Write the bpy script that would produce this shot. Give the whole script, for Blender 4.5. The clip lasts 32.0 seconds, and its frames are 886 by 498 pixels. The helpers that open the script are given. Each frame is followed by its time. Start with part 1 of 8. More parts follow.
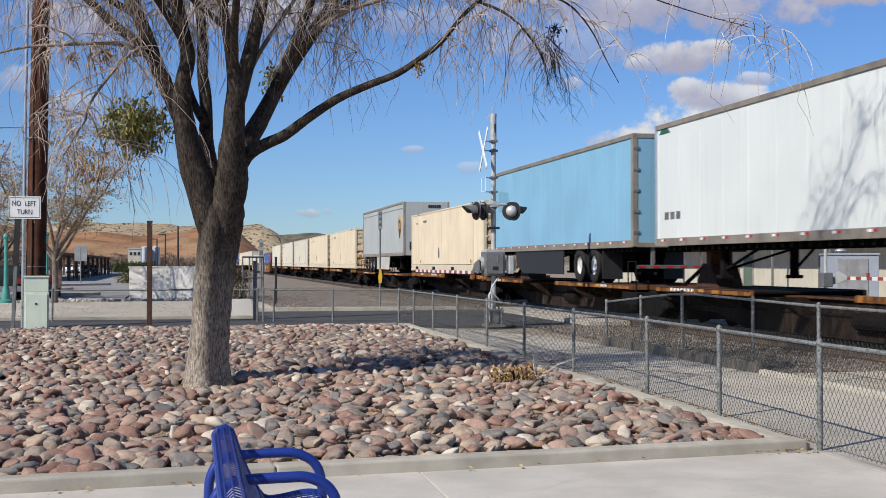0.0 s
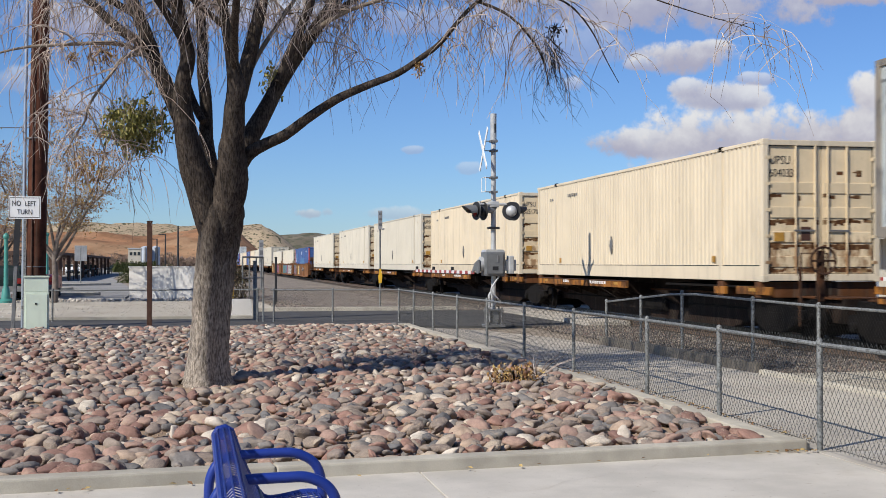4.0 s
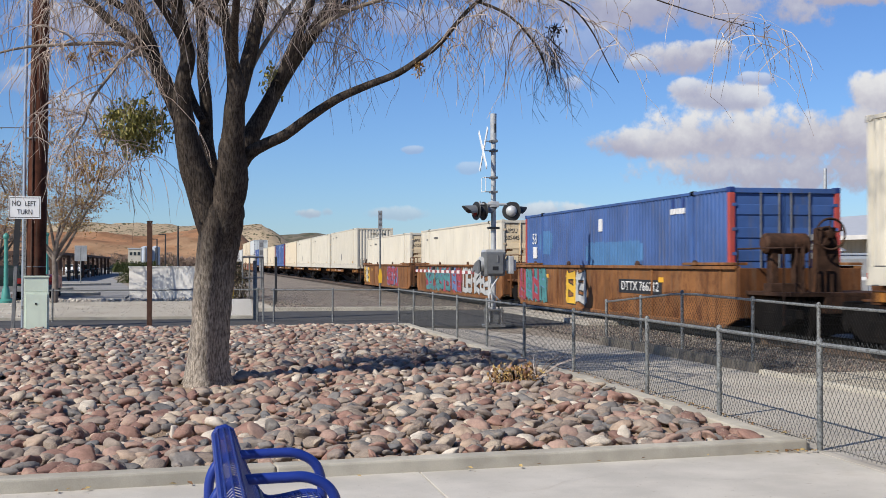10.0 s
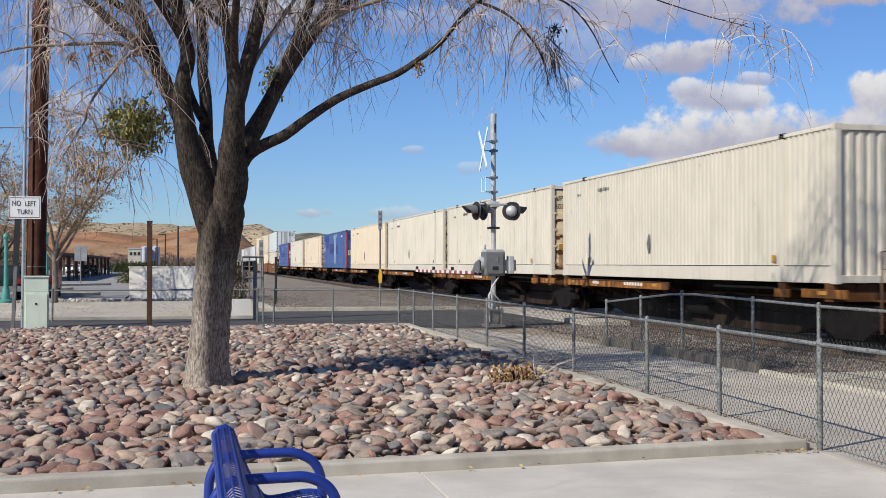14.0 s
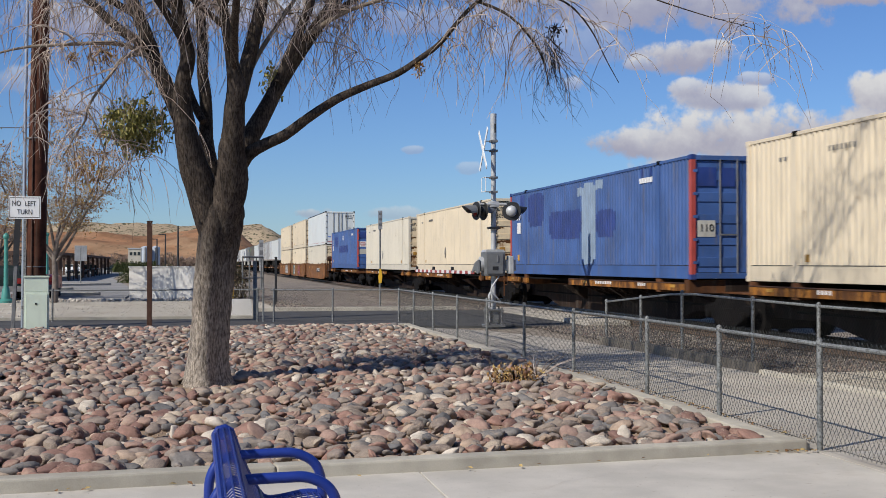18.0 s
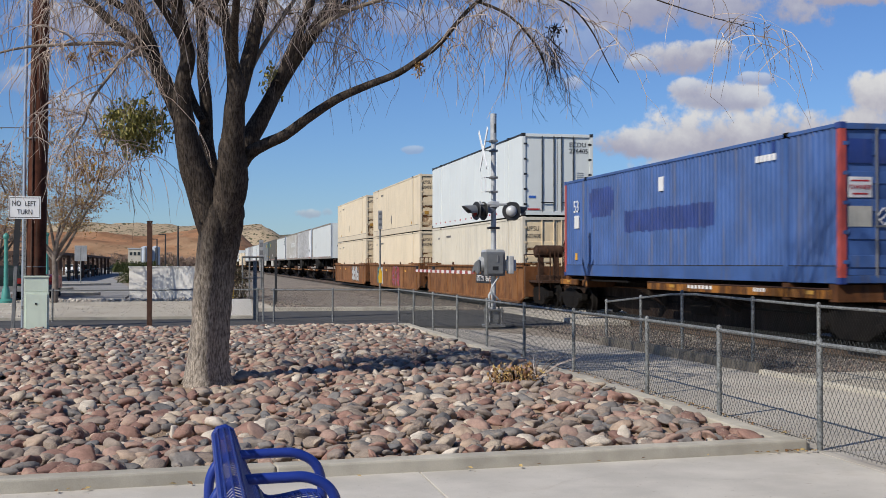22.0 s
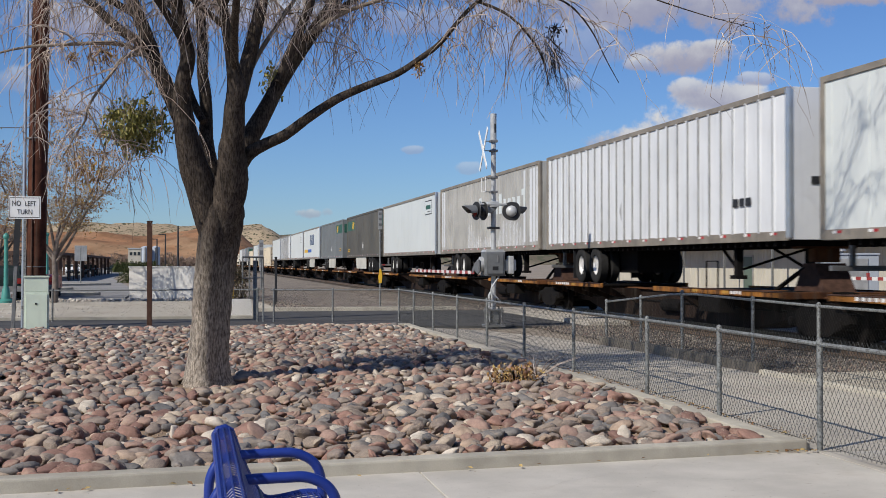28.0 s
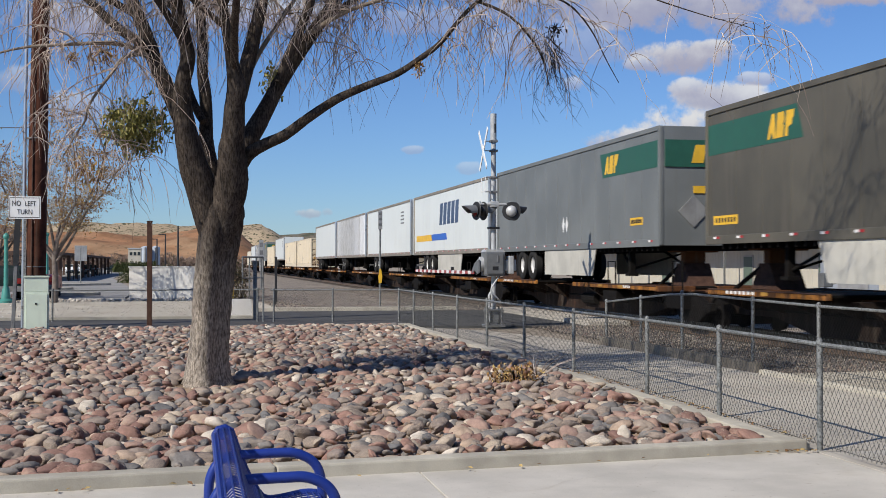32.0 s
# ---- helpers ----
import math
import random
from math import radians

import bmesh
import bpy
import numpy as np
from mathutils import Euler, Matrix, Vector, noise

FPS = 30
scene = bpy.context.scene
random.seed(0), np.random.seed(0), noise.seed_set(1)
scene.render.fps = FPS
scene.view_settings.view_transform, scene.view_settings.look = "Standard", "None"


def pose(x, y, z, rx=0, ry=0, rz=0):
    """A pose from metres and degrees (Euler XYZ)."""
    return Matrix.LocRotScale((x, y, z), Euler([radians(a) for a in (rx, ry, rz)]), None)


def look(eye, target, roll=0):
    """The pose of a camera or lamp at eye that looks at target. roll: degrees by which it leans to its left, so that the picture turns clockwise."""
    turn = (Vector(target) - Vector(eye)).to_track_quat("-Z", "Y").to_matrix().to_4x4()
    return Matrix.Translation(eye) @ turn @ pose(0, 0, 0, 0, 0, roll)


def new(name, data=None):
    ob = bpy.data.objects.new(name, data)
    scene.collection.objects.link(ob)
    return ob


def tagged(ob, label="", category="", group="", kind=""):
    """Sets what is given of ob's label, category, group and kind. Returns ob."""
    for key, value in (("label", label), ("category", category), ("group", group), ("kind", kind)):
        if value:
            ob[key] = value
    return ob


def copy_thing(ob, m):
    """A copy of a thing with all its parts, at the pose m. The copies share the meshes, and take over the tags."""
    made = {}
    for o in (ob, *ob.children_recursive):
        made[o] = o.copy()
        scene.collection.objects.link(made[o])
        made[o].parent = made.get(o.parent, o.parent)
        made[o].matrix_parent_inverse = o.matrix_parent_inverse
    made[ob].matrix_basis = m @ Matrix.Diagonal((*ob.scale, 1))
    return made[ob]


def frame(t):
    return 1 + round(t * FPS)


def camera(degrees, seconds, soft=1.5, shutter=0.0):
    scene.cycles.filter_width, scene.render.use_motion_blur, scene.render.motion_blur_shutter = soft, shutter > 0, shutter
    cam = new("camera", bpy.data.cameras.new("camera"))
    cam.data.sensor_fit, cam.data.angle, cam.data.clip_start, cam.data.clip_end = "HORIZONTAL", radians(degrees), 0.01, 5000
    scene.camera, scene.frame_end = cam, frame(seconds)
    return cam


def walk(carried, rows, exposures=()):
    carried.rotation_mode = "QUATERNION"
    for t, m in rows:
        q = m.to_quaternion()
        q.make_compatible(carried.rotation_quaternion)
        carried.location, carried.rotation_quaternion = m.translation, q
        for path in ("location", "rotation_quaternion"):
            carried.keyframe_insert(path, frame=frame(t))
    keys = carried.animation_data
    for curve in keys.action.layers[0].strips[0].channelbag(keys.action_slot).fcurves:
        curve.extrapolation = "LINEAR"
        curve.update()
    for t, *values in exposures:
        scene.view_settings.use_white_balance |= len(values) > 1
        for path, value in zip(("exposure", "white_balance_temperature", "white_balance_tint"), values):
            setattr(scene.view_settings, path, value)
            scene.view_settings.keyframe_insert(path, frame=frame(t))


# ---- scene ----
YAW = 11.71
cam = camera(40.59, 32.0, soft=0.6, shutter=0.2)
walk(cam, [(0.0, pose(0, 0, 1.7, 90.688, 0, -YAW)), (32.0, pose(0, 0, 1.7, 90.688, 0, -YAW))],
     [(0.0, 0.10), (7.0, 0.15), (14.5, 0.13), (16.5, -0.05), (25.5, -0.05), (27.5, -0.1), (29.0, -0.12), (30.0, -0.17), (31.0, -0.16), (32.0, 0.03)])

# ---- light ----
SUN_TOWARDS = Vector((1.05, 0.62, -1.0)).normalized()
sun = new("sun", bpy.data.lights.new("sun", "SUN"))
sun.data.energy, sun.data.angle, sun.data.color = 5.2, radians(0.53), (1.0, 0.95, 0.865)
sun.matrix_world = look((0, 0, 40), Vector((0, 0, 40)) + SUN_TOWARDS)


class Graph:
    """Small helper for node trees."""

    def __init__(self, tree):
        self.tree = tree
        tree.nodes.clear()

    def node(self, kind, **settings):
        n = self.tree.nodes.new(kind)
        for key, value in settings.items():
            setattr(n, key, value)
        return n

    def put(self, socket, value):
        if isinstance(value, bpy.types.NodeSocket):
            self.tree.links.new(value, socket)
        else:
            socket.default_value = value

    def math(self, op, a, b=0.0, c=None, clamp=False):
        n = self.node("ShaderNodeMath", operation=op, use_clamp=clamp)
        self.put(n.inputs[0], a)
        self.put(n.inputs[1], b)
        if c is not None:
            self.put(n.inputs[2], c)
        return n.outputs[0]

    def dot(self, a, v):
        n = self.node("ShaderNodeVectorMath", operation="DOT_PRODUCT")
        self.put(n.inputs[0], a)
        n.inputs[1].default_value = v
        return n.outputs["Value"]

    def mix(self, fac, a, b, blend="MIX"):
        n = self.node("ShaderNodeMix", data_type="RGBA", blend_type=blend)
        self.put(n.inputs[0], fac)
        self.put(n.inputs[6], a)
        self.put(n.inputs[7], b)
        return n.outputs[2]

    def noise(self, vector, scale, detail=4.0, rough=0.55):
        n = self.node("ShaderNodeTexNoise")
        self.put(n.inputs["Vector"], vector)
        n.inputs["Scale"].default_value, n.inputs["Detail"].default_value = scale, detail
        n.inputs["Roughness"].default_value = rough
        return n.outputs["Fac"]

    def ramp(self, fac, stops, interp="LINEAR"):
        n = self.node("ShaderNodeValToRGB")
        n.color_ramp.interpolation = interp
        el = n.color_ramp.elements
        while len(el) < len(stops):
            el.new(0.5)
        for e, (p, c) in zip(el, stops):
            e.position = p
            e.color = c if len(c) == 4 else (*c, 1)
        self.put(n.inputs[0], fac)
        return n.outputs[0]

    def span(self, value, a, b, c=0.0, d=1.0):
        n = self.node("ShaderNodeMapRange")
        n.interpolation_type = "SMOOTHSTEP"
        self.put(n.inputs[0], value)
        for i, x in enumerate((a, b, c, d)):
            n.inputs[i + 1].default_value = x
        return n.outputs[0]


def make_world():
    world = bpy.data.worlds.new("sky")
    scene.world = world
    world.use_nodes = True
    g = Graph(world.node_tree)
    sky = g.node("ShaderNodeTexSky", sky_type="NISHITA", sun_disc=False)
    sky.sun_elevation = math.asin(-SUN_TOWARDS.z)
    sky.sun_rotation = math.atan2(-SUN_TOWARDS.x, -SUN_TOWARDS.y)
    sky.air_density, sky.dust_density, sky.ozone_density = 1.0, 0.1, 1.2
    way = g.node("ShaderNodeTexCoord").outputs["Generated"]
    c, s = math.cos(radians(YAW)), math.sin(radians(YAW))
    ahead = g.dot(way, (s, c, 0))
    safe = g.math("MAXIMUM", ahead, 0.02)
    u = g.math("DIVIDE", g.dot(way, (c, -s, 0)), safe)
    v = g.math("DIVIDE", g.dot(way, (0, 0, 1)), safe)
    puff = g.noise(way, 20.0, 7.0, 0.6)
    fine = g.noise(way, 62.0, 6.0, 0.62)
    rough = g.math("ADD", g.math("MULTIPLY", g.math("SUBTRACT", puff, 0.5), 4.6),
                   g.math("MULTIPLY", g.math("SUBTRACT", fine, 0.5), 2.3))
    # cloud banks: bearing and height as tangents, half width, half height, thickness
    banks = ((0.17, 0.222, 0.17, 0.034, 0.8), (0.34, 0.226, 0.06, 0.012, 0.9), (0.10, 0.185, 0.07, 0.022, 0.35),
             (0.205, 0.173, 0.048, 0.015, 0.88), (0.233, 0.140, 0.038, 0.015, 0.85), (0.26, 0.155, 0.020, 0.006, 0.6),
             (0.17, 0.101, 0.060, 0.014, 0.9), (0.25, 0.106, 0.085, 0.024, 0.93), (0.345, 0.108, 0.095, 0.036, 0.95), (0.375, 0.140, 0.055, 0.022, 0.95),
             (0.28, 0.078, 0.12, 0.024, 0.9), (0.29, 0.106, 0.14, 0.030, 0.93), (0.47, 0.12, 0.10, 0.040, 0.9), (-0.024, 0.095, 0.012, 0.004, 0.36), (0.108, 0.150, 0.010, 0.007, 0.5),
             (-0.112, 0.042, 0.015, 0.005, 0.5), (-0.097, 0.043, 0.006, 0.005, 0.4), (-0.04, 0.042, 0.028, 0.007, 0.34), (0.09, 0.043, 0.05, 0.009, 0.6),
             (0.022, 0.080, 0.012, 0.006, 0.3), (-0.355, 0.155, 0.022, 0.013, 0.35), (-0.303, 0.132, 0.028, 0.016, 0.4), (-0.325, 0.205, 0.060, 0.022, 0.7),
             (0.224, 0.181, 0.026, 0.007, 0.85), (0.170, 0.167, 0.020, 0.007, 0.7), (0.208, 0.147, 0.018, 0.009, 0.8), (0.252, 0.136, 0.026, 0.011, 0.85),
             (-0.15, 0.208, 0.08, 0.016, 0.65), (-0.02, 0.205, 0.06, 0.014, 0.35))
    cover, total, lean = None, None, None
    for u0, v0, a, b, thick in banks:
        up = g.math("DIVIDE", g.math("SUBTRACT", v, v0), b)
        e = g.math("ADD", g.math("POWER", g.math("DIVIDE", g.math("SUBTRACT", u, u0), a), 2.0), g.math("POWER", up, 2.0))
        m = g.math("MAXIMUM", g.math("MULTIPLY", g.math("SUBTRACT", 1.0, e), 1.3), -1.5)
        one = g.span(g.math("ADD", m, rough), 0.0, 1.0, 0.0, thick)
        w = g.math("POWER", g.math("MAXIMUM", g.math("ADD", m, 1.6), 0.01), 5.0)
        wu = g.math("MULTIPLY", w, up)
        if cover is None:
            cover, total, lean = one, w, wu
        else:
            cover, total, lean = g.math("MAXIMUM", cover, one), g.math("ADD", total, w), g.math("ADD", lean, wu)
    rel = g.math("DIVIDE", lean, total)
    cover = g.math("MULTIPLY", cover, g.span(ahead, 0.05, 0.3))
    lit = g.span(g.math("ADD", g.math("MULTIPLY", rough, 0.4), g.math("MULTIPLY", rel, 1.0)), -0.55, 1.05)
    tone = g.mix(lit, (0.53, 0.50, 0.60, 1), (1.0, 0.985, 0.965, 1))
    back = g.node("ShaderNodeBackground")
    g.put(back.inputs[0], g.mix(1.0, sky.outputs[0], (0.637, 0.92, 1.435, 1), "MULTIPLY"))
    back.inputs[1].default_value = 0.0725
    white = g.node("ShaderNodeBackground")
    g.put(white.inputs[0], tone)
    white.inputs[1].default_value = 0.74
    both = g.node("ShaderNodeMixShader")
    g.put(both.inputs[0], cover)
    g.tree.links.new(back.outputs[0], both.inputs[1])
    g.tree.links.new(white.outputs[0], both.inputs[2])
    out = g.node("ShaderNodeOutputWorld")
    g.tree.links.new(both.outputs[0], out.inputs[0])


make_world()


# ---- materials ----
def rgb(c, k=1.0):
    return (min(1, c[0] * k), min(1, c[1] * k), min(1, c[2] * k), 1)


def material(name, color, rough=0.7, metal=0.0, vary=0.15, scale=3.0, fine=70.0, bump=0.15, streak=0.0, rust=0.0,
             rust_color=(0.16, 0.065, 0.025), each=0.1, stains=None, specks=None, ramp=None, island=False, furrow=0.0, lower=None, sunk=0.0):
    """Painted, stone or metal surface: broad and fine variation, optional streaks, rust and per-piece tint."""
    m = bpy.data.materials.new(name)
    m.use_nodes = True
    g = Graph(m.node_tree)
    coord = g.node("ShaderNodeTexCoord").outputs["Object"]
    if island:
        chance = g.node("ShaderNodeNewGeometry").outputs["Random Per Island"]
    else:
        chance = g.node("ShaderNodeObjectInfo").outputs["Random"]
    move = g.node("ShaderNodeVectorMath", operation="ADD")
    g.put(move.inputs[0], coord)
    shift = g.node("ShaderNodeCombineXYZ")
    for i, k in enumerate((37.0, 53.0, 19.0)):
        g.put(shift.inputs[i], g.math("MULTIPLY", chance, k))
    g.put(move.inputs[1], shift.outputs[0])
    place = move.outputs[0]
    broad = g.noise(place, scale, 5.0)
    small = g.noise(place, fine, 3.0)
    if ramp:
        base = g.ramp(chance, ramp, "CONSTANT")
        base = g.mix(g.span(broad, 0.3, 0.7), g.mix(1.0, base, rgb((1 - vary,) * 3), "MULTIPLY"), base)
    else:
        base = g.mix(g.span(broad, 0.3, 0.7), rgb(color, 1 - vary), rgb(color, 1 + vary))
    base = g.mix(1.0, base, g.ramp(small, [(0.25, (1 - vary * 0.8,) * 3), (0.75, (1, 1, 1))]), "MULTIPLY")
    if stains:
        base = g.mix(g.math("MULTIPLY", g.span(g.noise(place, scale * 0.35, 6.0, 0.65), 0.5, 0.68), stains[1]), base, rgb(stains[0]))
    if specks:
        base = g.mix(g.span(g.noise(place, specks[1], 2.0), specks[2], specks[2] + 0.08), base, rgb(specks[0]))
    if streak:
        run = g.node("ShaderNodeMapping")
        run.inputs["Scale"].default_value = (5.0, 5.0, 0.22)
        g.put(run.inputs["Vector"], place)
        lines = g.noise(run.outputs[0], 1.6, 5.0, 0.65)
        base = g.mix(g.math("MULTIPLY", g.span(lines, 0.5, 0.75), streak), base, rgb((0.13, 0.11, 0.085)))
    if rust:
        run = g.node("ShaderNodeMapping")
        run.inputs["Scale"].default_value = (2.2, 2.2, 0.8)
        g.put(run.inputs["Vector"], place)
        patch = g.noise(run.outputs[0], 1.7, 8.0, 0.7)
        if sunk:
            split = g.node("ShaderNodeSeparateXYZ")
            g.put(split.inputs[0], coord)
            patch = g.math("ADD", patch, g.span(split.outputs[2], 0.5, 1.5, sunk, -0.05))
        base = g.mix(g.math("MULTIPLY", g.span(patch, 0.66 - 0.28 * rust, 0.80 - 0.28 * rust), 0.85), base, rgb(rust_color))
    if furrow:
        run = g.node("ShaderNodeMapping")
        run.inputs["Scale"].default_value = (50.0, 50.0, 10.0)
        g.put(run.inputs["Vector"], place)
        ridges = g.noise(run.outputs[0], 1.0, 4.0, 0.6)
        # paler towards the foot: sunlight on the lower trunk painted in by height
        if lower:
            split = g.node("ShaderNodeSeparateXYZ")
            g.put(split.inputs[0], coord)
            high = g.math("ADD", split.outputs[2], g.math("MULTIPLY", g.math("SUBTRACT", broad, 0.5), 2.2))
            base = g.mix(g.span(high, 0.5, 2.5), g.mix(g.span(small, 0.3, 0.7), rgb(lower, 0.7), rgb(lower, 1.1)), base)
        base = g.mix(g.span(ridges, 0.36, 0.60), g.mix(1.0, base, (0.38, 0.36, 0.34, 1), "MULTIPLY"), base)
    if each and not ramp:
        base = g.mix(1.0, base, g.ramp(chance, [(0, (1 - each,) * 3), (1, (1, 1, 1))]), "MULTIPLY")
    shader = g.node("ShaderNodeBsdfPrincipled")
    g.put(shader.inputs["Base Color"], base)
    g.put(shader.inputs["Roughness"], g.math("ADD", rough - 0.08, g.math("MULTIPLY", broad, 0.16)))
    shader.inputs["Metallic"].default_value = metal
    shader.inputs["Specular IOR Level"].default_value = 0.5 if rough < 0.7 else 0.15
    if bump:
        b = g.node("ShaderNodeBump")
        b.inputs["Strength"].default_value = min(1.0, bump)
        b.inputs["Distance"].default_value = 0.02
        height = g.math("ADD", g.math("MULTIPLY", broad, 0.6), g.math("MULTIPLY", small, 0.4))
        if furrow:
            height = g.math("ADD", g.math("MULTIPLY", height, 0.3), g.math("MULTIPLY", ridges, 0.9))
            b.inputs["Distance"].default_value = furrow
        g.put(b.inputs["Height"], height)
        g.put(shader.inputs["Normal"], b.outputs[0])
    out = g.node("ShaderNodeOutputMaterial")
    g.tree.links.new(shader.outputs[0], out.inputs[0])
    return m


